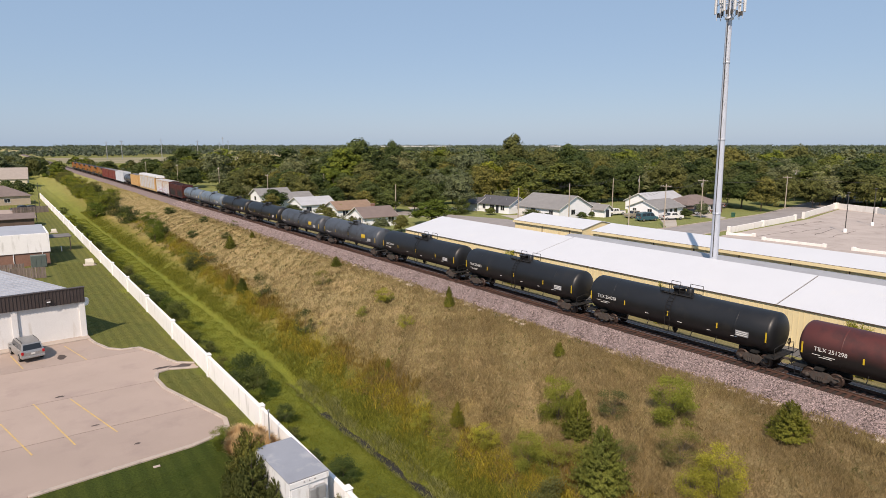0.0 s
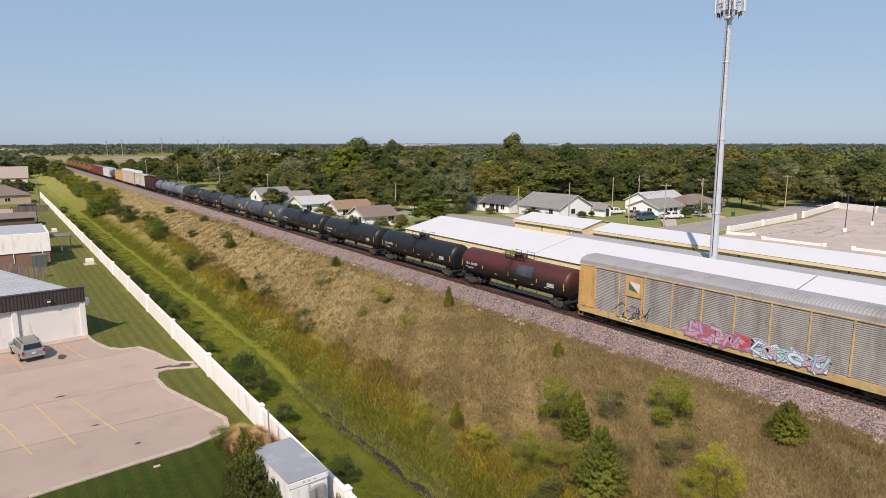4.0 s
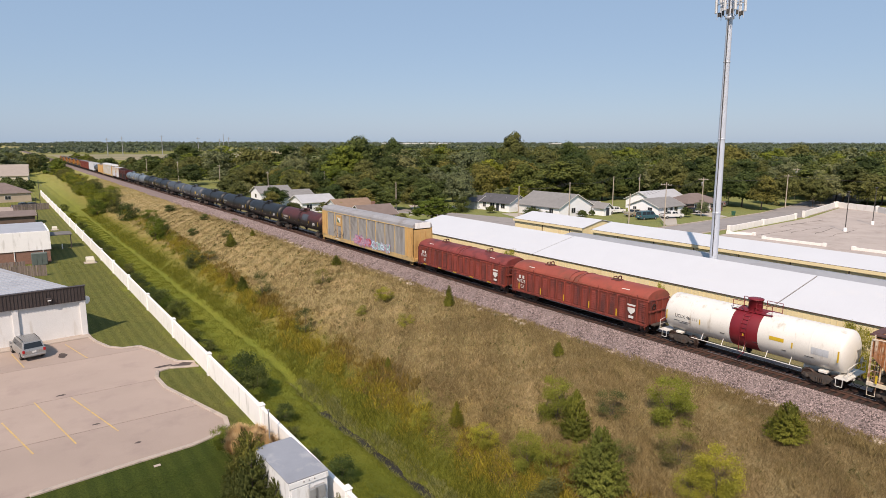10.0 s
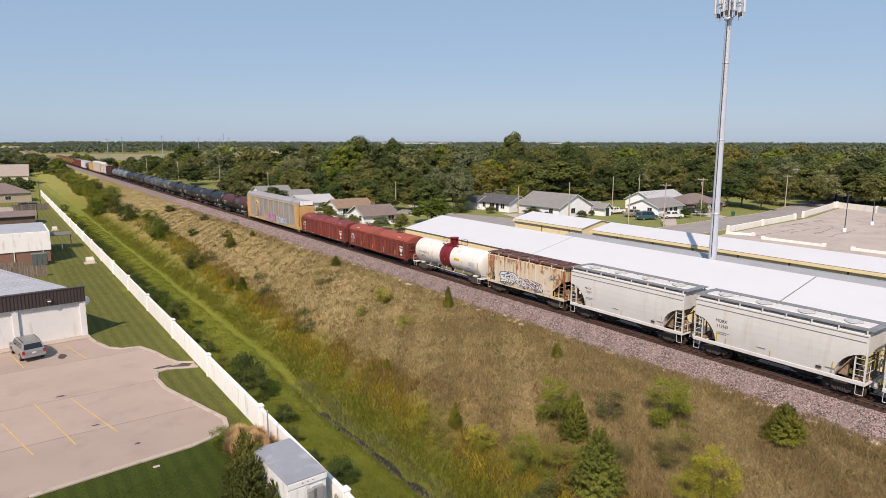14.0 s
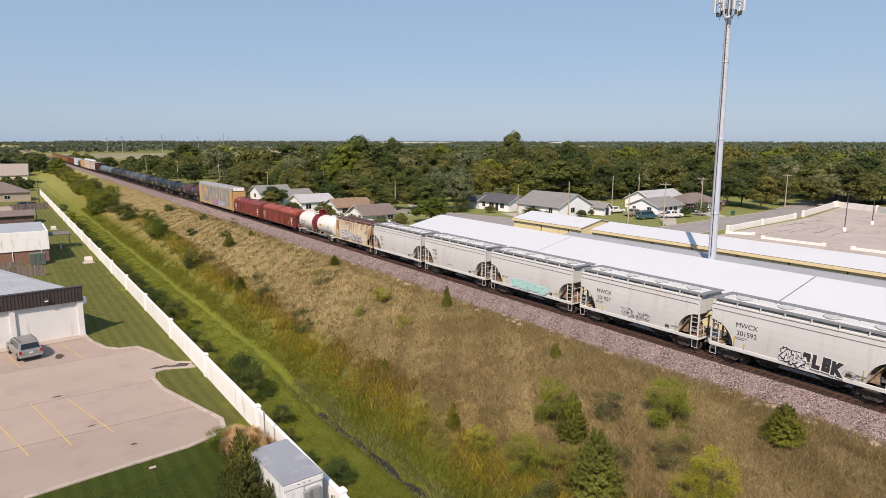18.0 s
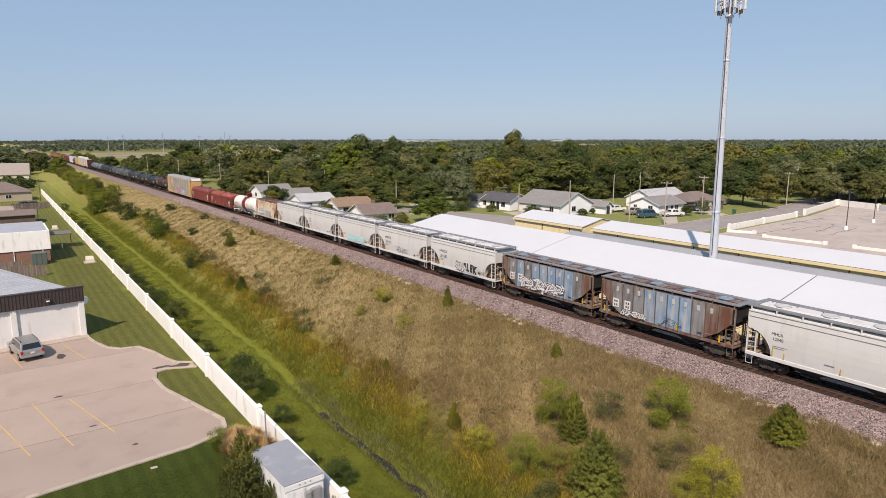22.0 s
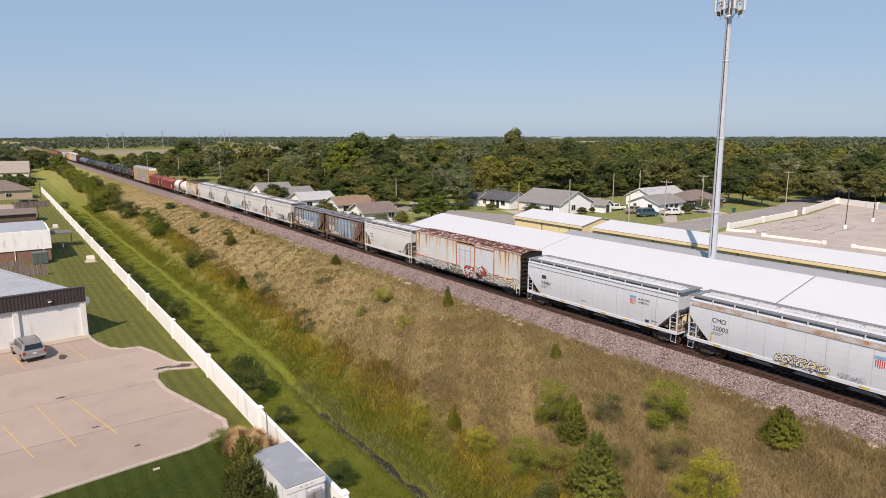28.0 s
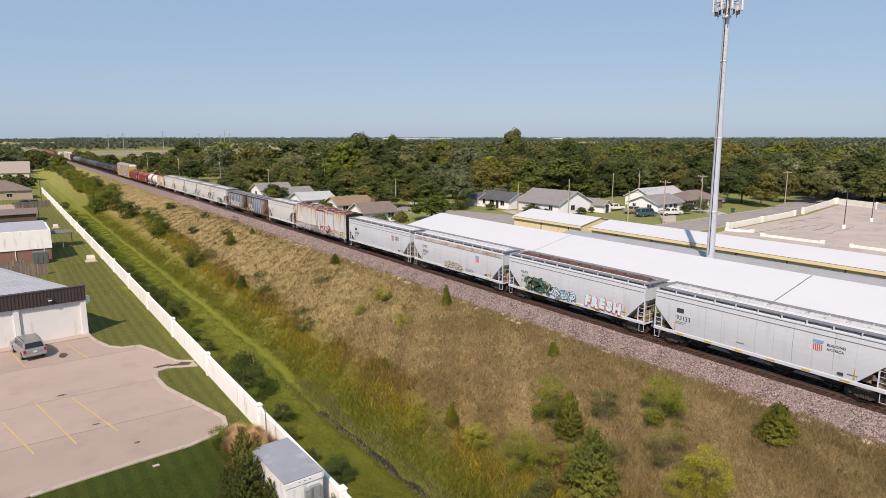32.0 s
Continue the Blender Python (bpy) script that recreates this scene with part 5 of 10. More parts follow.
house("far house with pale roof among trees", 180.0, 252.0, 10, 15.0, 10.0, 3.6, 2.2, M["siding_white"], M["roof_light"], vents=1)
house("far house with grey roof among trees", 160.0, 420.0, 0, 20.0, 10.0, 3.0, 2.4, M["siding_tan"], M["roof_grey"], vents=0)
house("white house among street trees", 205.0, 132.0, 0, 13.0, 9.0, 2.7, 2.0, M["siding_white"], M["roof_grey"], vents=0)
house("red-brown house at the end of the street", 252.0, 118.0, 30, 13.0, 9.0, 2.7, 2.0, M["brick_red"], M["roof_taupe"], vents=0)
# left of the line
house("tan house with hipped grey roof", 0.5, 256.0, 4, 17.0, 13.0, 3.0, 3.2, M["siding_tan"], M["roof_taupe"], hip=True, wins=(("f", 2.0, 1.6, 1.2), ("f", -2.0, 1.6, 1.2)), vents=3, z=0.0)
house("tan hall with pale gabled roof", 2.0, 375.0, -4, 24.0, 22.0, 3.6, 5.0, M["siding_cream"], M["roof_beige"], vents=0, z=0.0)
house("low brown outbuilding with flat grey roof", 1.0, 184.0, 2, 12.0, 7.0, 2.2, 0.9, M["siding_brown"], M["roof_taupe"], vents=0, z=0.0, name="outbuilding")

# ---- poles and cables ----
def utility_pole(x, y, h, arm=0.0, label="weathered wooden utility pole", can=False, turn=0, z=GZ):
    t = thing("utility_pole", label, "utility pole", pose(x, y, z, 0, 0, turn))
    part("shaft", Geo().tube((0, 0, -0.2), (0, 0, h), 0.15, 0.1, n=10), M["pole_wood"], t)
    if arm:
        part("crossarm", Geo().box((0, 0.14, h - 0.5), (arm, 0.1, 0.12)), M["pole_wood"], t)
        for k in (-0.45, -0.2, 0.2, 0.45):
            part("insulator", Geo().tube((arm * k, 0.14, h - 0.44), (arm * k, 0.14, h - 0.28), 0.04, n=6), M["frame_white"], t)
    if can:
        part("transformer", Geo().lathe([(0, h - 2.0), (0.22, h - 2.0), (0.24, h - 1.2), (0.2, h - 1.15), (0, h - 1.1)], 12, at=(0.3, -0.2, 0)), M["pole_metal"], t, "grey transformer can")


POLES = [(96.8, 104.4, 8.1, 0, False), (111.6, 102.6, 8.6, 0, False), (141.0, 113.4, 8.6, 0, False), (160.0, 118.8, 8.4, 0, True), (112.4, 85.7, 6.9, 0, False), (116.5, 79.6, 9.5, 2.4, False), (178.5, 83.8, 9.3, 2.2, False), (153.3, 149.3, 8.5, 0, True), (85.4, 139.4, 7.6, 0, False), (91.0, 195.0, 8.0, 0, False), (208.0, 95.0, 10.0, 2.2, True), (140.0, 85.5, 9.6, 2.4, True), (75.0, 205, 8.0, 1.8, False), (68, 300, 9.0, 1.8, False), (66, 360, 9.0, 1.8, False), (72, 250, 9.0, 1.8, False)]
for x, y, h, arm, can in POLES:
    utility_pole(x, y, h, arm, can=can, turn=100)


def cable(a, b, sag, r=0.018):
    pts = []
    for k in range(13):
        f = k / 12
        p = Vector(a).lerp(Vector(b), f)
        p.z -= sag * 4 * f * (1 - f)
        pts.append(p)
    return Geo().bar(pts, r, n=4)


wires = thing("overhead_cables", "thin dark overhead cables between utility poles", "cables", kind="structure")
spans = [((116.5, 79.6, 11.0), (140, 85.5, 11.1)), ((140, 85.5, 11.1), (178.5, 83.8, 10.8)), ((178.5, 83.8, 10.8), (208, 95, 11.5)), ((96.8, 104.4, 9.9), (111.6, 102.6, 10.3)), ((111.6, 102.6, 10.3), (141, 113.4, 10.3)), ((141, 113.4, 10.3), (160, 118.8, 10.2)), ((116.5, 79.6, 11.0), (112.4, 85.7, 8.6)), ((178.5, 83.8, 10.8), (182, 30, 11.0))]
for a, b in spans:
    for k in (-0.9, 0, 0.9):
        part("cable", cable((a[0], a[1] + k, a[2]), (b[0], b[1] + k, b[2]), 0.8), M["pole_dark"], wires)

# ---- vehicles ----
M["tyre"] = paint("black_tyre_rubber", (0.02, 0.02, 0.02), 0.85, 0.2, 3.0)
M["chrome"] = paint("bright_wheel_metal", (0.5, 0.5, 0.52), 0.3, 0.1, 3.0, 0.8)
M["lamp_red"] = paint("red_tail_lamp", (0.45, 0.01, 0.015), 0.25, 0.1, 3.0)
M["lamp_clear"] = paint("clear_head_lamp", (0.7, 0.7, 0.68), 0.15, 0.05, 3.0)
CARP = {}


def car_paint(name, col, metal=0.3):
    if name not in CARP:
        CARP[name] = paint("car_paint_" + name, col, 0.28, 0.04, 1.0, metal, bump=0.0)
    return CARP[name]


def vehicle(kind, label, x, y, rz, colour, z=GZ):
    """kind: suv, van, pickup, sedan. Local x runs ahead."""
    t = thing({"suv": "suv", "van": "van", "pickup": "pickup_truck", "sedan": "car"}[kind], label, {"suv": "car", "van": "van", "pickup": "pickup truck", "sedan": "car"}[kind], pose(x, y, z, 0, 0, rz))
    L, W = {"suv": (4.9, 1.9), "van": (5.3, 2.0), "pickup": (5.6, 1.95), "sedan": (4.6, 1.8)}[kind]
    h = L / 2
    side = {"suv": [(-h, 0.45), (-h, 0.95), (-h + 0.06, 1.08), (h - 1.15, 1.1), (h - 0.1, 0.95), (h, 0.75), (h - 0.03, 0.4)],
            "van": [(-h, 0.42), (-h, 1.0), (-h + 0.05, 1.15), (h - 0.9, 1.15), (h - 0.1, 0.98), (h, 0.75), (h - 0.03, 0.4)],
            "pickup": [(-h, 0.5), (-h, 1.05), (-h + 0.05, 1.1), (h - 1.5, 1.15), (h - 0.1, 1.05), (h, 0.8), (h - 0.03, 0.45)],
            "sedan": [(-h, 0.4), (-h + 0.02, 0.85), (-h + 0.1, 0.95), (h - 1.2, 0.95), (h - 0.1, 0.78), (h, 0.6), (h - 0.03, 0.35)]}[kind]
    top = {"suv": [(-h + 0.06, 1.06), (-h + 0.35, 1.72), (h - 2.1, 1.78), (h - 1.7, 1.7), (h - 1.05, 1.08)],
           "van": [(-h + 0.05, 1.12), (-h + 0.18, 1.95), (h - 1.75, 2.05), (h - 1.45, 1.9), (h - 0.85, 1.13)],
           "pickup": [(-h + 1.9, 1.1), (-h + 2.05, 1.72), (h - 2.05, 1.8), (h - 1.85, 1.72), (h - 1.3, 1.12)],
           "sedan": [(-h + 0.35, 0.93), (-h + 1.15, 1.38), (h - 2.2, 1.42), (h - 1.9, 1.38), (h - 0.95, 0.93)]}[kind]

    def skin(poly, w0, w1):
        zs = [p[1] for p in poly]
        lo, hi = min(zs), max(zs)
        rows = []
        for s, inset in ((-1, 0.0), (-0.94, 1.0), (0.94, 1.0), (1, 0.0)):
            rows.append([(px, s * (w0 + (w1 - w0) * (pz - lo) / (hi - lo)) / 2, pz + (0.0 if inset else -0.03 * (pz - lo) / (hi - lo))) for px, pz in poly])
        return Geo().loft(rows, smooth=False)

    body = part("body", skin(side, W, W * 0.97), colour, t)
    part("cabin", skin(top, W * 0.94, W * 0.78), colour, t)
    # glass, just proud of the cabin
    zs = [p[1] for p in top]
    lo, hi = min(zs), max(zs)

    def wide(z):
        return (W * 0.94 + (W * 0.78 - W * 0.94) * (z - lo) / (hi - lo)) / 2

    za, zb = lo + 0.1, hi - 0.14
    xa, xb = top[0][0] + 0.35, top[-1][0] - 0.35
    for s in (-1, 1):
        n = 2 if kind in ("pickup", "sedan") else 3
        for k in range(n):
            a, b = xa + (xb - xa) * k / n + 0.05, xa + (xb - xa) * (k + 1) / n - 0.03
            tb = (xb - xa) * 0.03
            v = [(a, s * (wide(za) + 0.012), za), (b, s * (wide(za) + 0.012), za), (b - (0.3 if k == n - 1 else 0), s * (wide(zb) + 0.012), zb), (a + (0.2 if k == 0 else 0), s * (wide(zb) + 0.012), zb)]
            part("side_window", Geo().add(v, [(0, 1, 2, 3)] if s < 0 else [(3, 2, 1, 0)]), M["glass_dark"], t)
    (ax, az), (bx, bz) = top[0], top[1]
    dv = Vector((bx - ax, 0, bz - az)).normalized()
    nv = Vector((-dv.z, 0, dv.x)) * 0.015
    v = [(ax + dv.x * 0.1 + nv.x, -W * 0.4, az + 0.1 + nv.z), (ax + dv.x * 0.1 + nv.x, W * 0.4, az + 0.1 + nv.z), (bx - dv.x * 0.08 + nv.x, W * 0.34, bz - 0.1 + nv.z), (bx - dv.x * 0.08 + nv.x, -W * 0.34, bz - 0.1 + nv.z)]
    part("rear_window", Geo().add(v, [(3, 2, 1, 0)]), M["glass_dark"], t)
    (ax, az), (bx, bz) = top[-1], top[-2]
    dv = Vector((bx - ax, 0, bz - az))
    v = [(ax + 0.1 * dv.x + 0.015, -W * 0.41, az + 0.1 * dv.z + 0.012), (ax + 0.1 * dv.x + 0.015, W * 0.41, az + 0.1 * dv.z + 0.012), (ax + 0.92 * dv.x + 0.015, W * 0.36, az + 0.92 * dv.z + 0.012), (ax + 0.92 * dv.x + 0.015, -W * 0.36, az + 0.92 * dv.z + 0.012)]
    part("windscreen", Geo().add(v, [(0, 1, 2, 3)]), M["glass_dark"], t)
    for sx in (-h + 0.95, h - 0.95):
        for s in (-1, 1):
            r = 0.36
            wh = part("wheel", Geo().lathe([(0.05, s * 0.0), (r * 0.62, s * 0.0), (r * 0.7, s * 0.02), (r, s * 0.0), (r, -s * 0.22), (0.05, -s * 0.22)], 18, "y"), M["tyre"], t, "", pose(sx, s * (W / 2 + 0.01), r))
            part("rim", Geo().lathe([(0.0, s * 0.015), (r * 0.3, s * 0.022), (r * 0.62, s * 0.012)], 14, "y"), M["chrome"], wh)
    for s in (-1, 1):
        part("tail_lamp", Geo().box((-h + 0.03, s * (W / 2 - 0.12), 0.92), (0.12, 0.2, 0.28), 0.02), M["lamp_red"], t)
        part("head_lamp", Geo().box((h - 0.1, s * (W / 2 - 0.25), 0.78), (0.12, 0.3, 0.16), 0.02), M["lamp_clear"], t)
        part("mirror", Geo().box((h - 1.6, s * (W / 2 + 0.1), 1.15), (0.12, 0.2, 0.15), 0.03), colour, t)
    part("rear_bumper", Geo().box((-h - 0.03, 0, 0.52), (0.16, W * 0.96, 0.2), 0.04), M["chrome"] if kind == "pickup" else colour, t)
    part("front_bumper", Geo().box((h, 0, 0.5), (0.16, W * 0.94, 0.22), 0.04), M["chrome"], t)
    part("number_plate", Geo().box((-h - 0.02, 0, 0.82), (0.03, 0.32, 0.16)), M["frame_white"], t)
    if kind == "pickup":
        part("cargo_bed", Geo().box((-h + 0.98, 0, 1.12), (1.75, W * 0.84, 0.03)), M["under"], t)
    if kind in ("suv", "van"):
        for s in (-1, 1):
            part("roof_rail", Geo().bar([(-h + 0.7, s * W * 0.36, 1.72 if kind == "suv" else 1.98), (-h + 0.8, s * W * 0.36, 1.84 if kind == "suv" else 2.08), (h - 2.3, s * W * 0.36, 1.86 if kind == "suv" else 2.1)], 0.025), M["under"], t)
    return t


silver = car_paint("silver", (0.4, 0.4, 0.395), 0.5)
white_car = car_paint("white", (0.75, 0.75, 0.74), 0.0)
teal_car = car_paint("teal", (0.05, 0.14, 0.17), 0.3)
dark_car = car_paint("dark", (0.03, 0.035, 0.045), 0.4)
tan_car = car_paint("tan", (0.42, 0.36, 0.27), 0.3)
yellow_car = car_paint("yellow", (0.55, 0.36, 0.03), 0.2)
vehicle("suv", "silver family car parked nose-in by the white building", 0.95, 68.6, 101, silver, 0.035)
vehicle("van", "blue-green van parked on the grass", 124.2, 89.6, -12, teal_car)
vehicle("pickup", "white pickup truck parked by the sheds", 128.0, 102.0, 172, white_car)
vehicle("pickup", "white pickup truck parked by the house", 131.0, 87.6, -20, white_car)
vehicle("pickup", "tan and white pickup truck with a low cap", 127.2, 95.2, 170, tan_car)
vehicle("sedan", "white car under the carport", 147.5, 90.2, 160, white_car)
vehicle("sedan", "dark car beside the carport", 145.0, 91.5, 160, dark_car)
vehicle("sedan", "silver car by the street trees", 168.0, 96.0, 20, silver)
vehicle("suv", "white car parked before a far house", 106.0, 277.5, 200, white_car)
vehicle("suv", "silver car beside the bushes", 92.5, 131.0, 150, silver)
vehicle("sedan", "yellow car parked under trees", 111.0, 160.5, 160, yellow_car)
vehicle("suv", "dark car parked under trees", 121.0, 158.0, 160, dark_car)
vehicle("pickup", "dark pickup parked behind a board fence", 6.0, 225.0, 20, dark_car, 0.0)
vehicle("sedan", "dark blue car parked behind a board fence", 8.8, 228.5, 20, dark_car, 0.0)
solid("camper", Geo().box((0, 0, 1.3), (6.5, 2.3, 2.2), 0.25).box((0, 0, 0.2), (5, 2, 0.4)), M["frame_white"], "white camper trailer parked behind houses", "camper", pose(100.0, 160.0, GZ, 0, 0, -20))
for nm, pts in (("driveway", [(118, 80.0), (122, 80.0), (137, 90.5), (131, 91.0)]), ("driveway", [(140, 81), (145, 81.5), (151, 90.0), (144.0, 91)]), ("driveway", [(97.6, 98), (103.0, 98), (108, 116.0), (104, 118.5)]), ("driveway", [(82, 128.0), (96, 130), (108, 140), (96, 150), (90, 138)])):
    solid(nm, Geo().prism(pts, GZ - 0.2, GZ + 0.035), M["drive"], "pale concrete driveway beside the houses", "driveway", kind="structure")
solid("side_street", Geo().prism([(90, 97), (97.0, 97), (99.5, 111), (94.5, 127), (86, 150), (78, 175), (71, 175), (80, 146), (87, 124)], GZ - 0.3, GZ + 0.028), M["asphalt"], "grey asphalt side street behind the storage buildings", "street", kind="structure")
M["bin"] = paint("green_plastic_bin", (0.03, 0.13, 0.08), 0.5, 0.1, 2.0)
t = thing("wheelie_bin", "dark green wheeled bin at the kerb", "bin", pose(148.5, 82.0, GZ))
part("bin_body", Geo().loft([[(-0.25, -0.28, 0.05), (0.25, -0.28, 0.05), (0.25, 0.28, 0.05), (-0.25, 0.28, 0.05)], [(-0.32, -0.38, 1.0), (0.32, -0.38, 1.0), (0.32, 0.38, 1.0), (-0.32, 0.38, 1.0)]], False), M["bin"], t)
part("lid", Geo().box((0, 0, 1.04), (0.7, 0.82, 0.08), 0.03), M["bin"], t)

# ---- plants ----
M["bark"] = paint("grey_brown_bark", (0.12, 0.09, 0.07), 0.95, 0.3, 3.0)
M["leaf_a"] = leafy("dark_green_leaves", (0.04, 0.062, 0.022), (0.145, 0.185, 0.065))
M["leaf_b"] = leafy("olive_green_leaves", (0.07, 0.08, 0.026), (0.205, 0.215, 0.085))
M["leaf_c"] = leafy("grey_green_leaves", (0.1, 0.125, 0.068), (0.235, 0.265, 0.16))
# paler and cooler than near leaves: distance haze put into the colour
M["leaf_hazed"] = leafy("haze_paled_leaves", (0.1, 0.125, 0.095), (0.19, 0.22, 0.175))
M["leaf_d"] = leafy("deep_green_leaves", (0.03, 0.048, 0.018), (0.085, 0.115, 0.042))
M["leaf_m"] = leafy("fresh_green_leaves", (0.09, 0.125, 0.02), (0.22, 0.26, 0.05))
M["leaf_y"] = leafy("yellow_green_leaves", (0.14, 0.16, 0.03), (0.36, 0.37, 0.075))
M["cedar"] = leafy("dark_cedar_sprays", (0.05, 0.065, 0.014), (0.27, 0.28, 0.06))
M["cedar_y"] = leafy("light_cedar_sprays", (0.11, 0.125, 0.03), (0.35, 0.355, 0.09))
M["dry"] = leafy("dry_grass_blades", (0.18, 0.133, 0.064), (0.42, 0.315, 0.162), 0.8)
M["straw"] = leafy("straw_grass_blades", (0.27, 0.22, 0.105), (0.56, 0.46, 0.235), 0.8)
M["green_grass"] = leafy("green_grass_blades", (0.085, 0.105, 0.014), (0.26, 0.268, 0.042), 0.7)
M["gold_grass"] = leafy("yellow_weed_blades", (0.15, 0.125, 0.018), (0.48, 0.385, 0.058), 0.7)
M["amber_grass"] = leafy("amber_weed_blades", (0.12, 0.082, 0.022), (0.36, 0.25, 0.07), 0.8)
M["rust_grass"] = leafy("russet_weed_blades", (0.13, 0.092, 0.045), (0.30, 0.21, 0.1), 0.8)
M["tuft_grass"] = leafy("grey_tan_tufts", (0.175, 0.134, 0.062), (0.4, 0.31, 0.15), 0.8)
M["tuft_dark"] = leafy("olive_green_weeds", (0.06, 0.07, 0.022), (0.17, 0.165, 0.055), 0.8)
M["foot_green"] = leafy("fresh_weed_leaves", (0.07, 0.09, 0.014), (0.26, 0.27, 0.045), 0.75)
M["bank_green"] = leafy("lush_grass_blades", (0.075, 0.09, 0.014), (0.3, 0.3, 0.048), 0.75)
M["reed"] = leafy("grey_green_reeds", (0.13, 0.145, 0.05), (0.33, 0.335, 0.13), 0.8)


def quads(rng, pos, size, up=0.3, aspect=0.7, normal=None, stray=0.6):
    """Small leaf cards at positions; up pulls their normals upward."""
    n = len(pos)
    nv = rng.normal(size=(n, 3)) if normal is None else normal + stray * rng.normal(size=(n, 3))
    nv[:, 2] += up
    nv /= np.linalg.norm(nv, axis=1, keepdims=True)
    t = np.cross(nv, rng.normal(size=(n, 3)))
    t /= np.linalg.norm(t, axis=1, keepdims=True)
    b = np.cross(nv, t)
    s = (size * rng.uniform(0.6, 1.3, n))[:, None]
    t, b = t * s, b * s * aspect
    v = np.stack([pos - t, pos - b * 0.9 + t * 0.1, pos + t, pos + b], 1).reshape(-1, 3)
    f = np.arange(4 * n).reshape(-1, 4)
    return v, f


def slivers(rng, pos, size, normal, stray, up=0.2):
    """Small three-cornered leaf sprays that face along the given normals."""
    n = len(pos)
    nv = normal + stray * rng.normal(size=(n, 3))
    nv[:, 2] += up
    nv /= np.linalg.norm(nv, axis=1, keepdims=True)
    t = np.cross(nv, rng.normal(size=(n, 3)))
    t /= np.linalg.norm(t, axis=1, keepdims=True)
    b = np.cross(nv, t)
    s = (size * rng.uniform(0.6, 1.35, n))[:, None]
    v = np.stack([pos - t * s - 0.3 * b * s, pos + t * s * 0.9 - 0.5 * b * s, pos + b * s], 1).reshape(-1, 3)
    return v, np.arange(3 * n).reshape(-1, 3)


def unit(rng, n):
    d = rng.normal(size=(n, 3))
    return d / np.linalg.norm(d, axis=1, keepdims=True)


def crown_mesh(name, seed, h, w, trunk, leaves, leaf, mat, blobs=26, lean=0.25, base=0.28):
    """A full crown: boughs on an uneven dome, each bough a heap of small leaf clumps with dark gaps between."""
    rng = np.random.default_rng(seed)
    mid, half = h * (base + (1 - base) * 0.45), h * (1 - base) * 0.52
    d = unit(rng, blobs)
    d[:, 2] = np.where(d[:, 2] < -0.8, -d[:, 2], d[:, 2])
    k = rng.uniform(0.42, 0.86, blobs)[:, None]
    taper = np.where(d[:, 2:] > 0, 1.0 - 0.25 * d[:, 2:], 1.0)
    cs = d * k * np.array([w / 2, w / 2, half]) * np.concatenate([taper, taper, np.ones((blobs, 1))], 1) + np.array([0, 0, mid])
    rs = w * rng.uniform(0.11, 0.21, blobs)
    per = 16
    e1 = unit(rng, blobs * per)
    e1[:, 2] = np.where(e1[:, 2] < -0.35, -e1[:, 2], e1[:, 2])
    sub = np.repeat(cs, per, 0) + e1 * np.repeat(rs, per)[:, None] * rng.uniform(0.75, 1.1, (blobs * per, 1)) * np.array([1, 1, 0.8])
    sr = np.repeat(rs, per) * rng.uniform(0.24, 0.44, blobs * per)
    pick = rng.choice(blobs * per, leaves, p=sr**2 / (sr**2).sum())
    e2 = unit(rng, leaves)
    pos = sub[pick] + e2 * (sr[pick] * rng.uniform(0.5, 1.15, leaves) ** 0.6)[:, None] * np.array([1.1, 1.1, 0.75])
    pos[:, 2] = np.maximum(pos[:, 2], h * base * 0.5)
    v, f = slivers(rng, pos, leaf, 0.5 * e2 + 0.6 * e1[pick], 0.36, 0.3)
    return soup(name, v, f, mat), cs


def limb_mesh(h, w, cs, seed, bole=0.03):
    r = random.Random(seed)
    g = Geo()
    z1 = h * 0.32
    g.tube((0, 0, -0.2), (0.02 * h * r.uniform(-1, 1), 0.02 * h, z1), bole * h * 0.62, bole * h * 0.42, n=8)
    for c in list(cs)[:9]:
        m = (c[0] * 0.4, c[1] * 0.4, z1 + (c[2] - z1) * 0.45)
        g.tube((0, 0, z1 * 0.92), m, bole * h * 0.28, bole * h * 0.16, n=6)
        g.tube(m, tuple(c), bole * h * 0.16, bole * h * 0.05, n=5)
    return g


def make_tree(name, label, category, seed, h, w, leaves, leaf, mat, **kw):
    """A tree of height h, built once; the caller places it."""
    cm, cs = crown_mesh("crown", seed, h, w, 0.3, leaves, leaf, mat, **kw)
    lm = limb_mesh(h, w, cs, seed).mesh("trunk", M["bark"])
    return cm, lm, name, label, category


def plant(kind, x, y, z, turn, size, group=""):
    cm, lm, name, label, category = kind
    t = thing(name, label, category, pose(x, y, z, 0, 0, turn), group)
    t.scale = (size[0], size[0], size[1])
    part("trunk", lm, None, t)
    part("crown", cm, None, t)
    return t


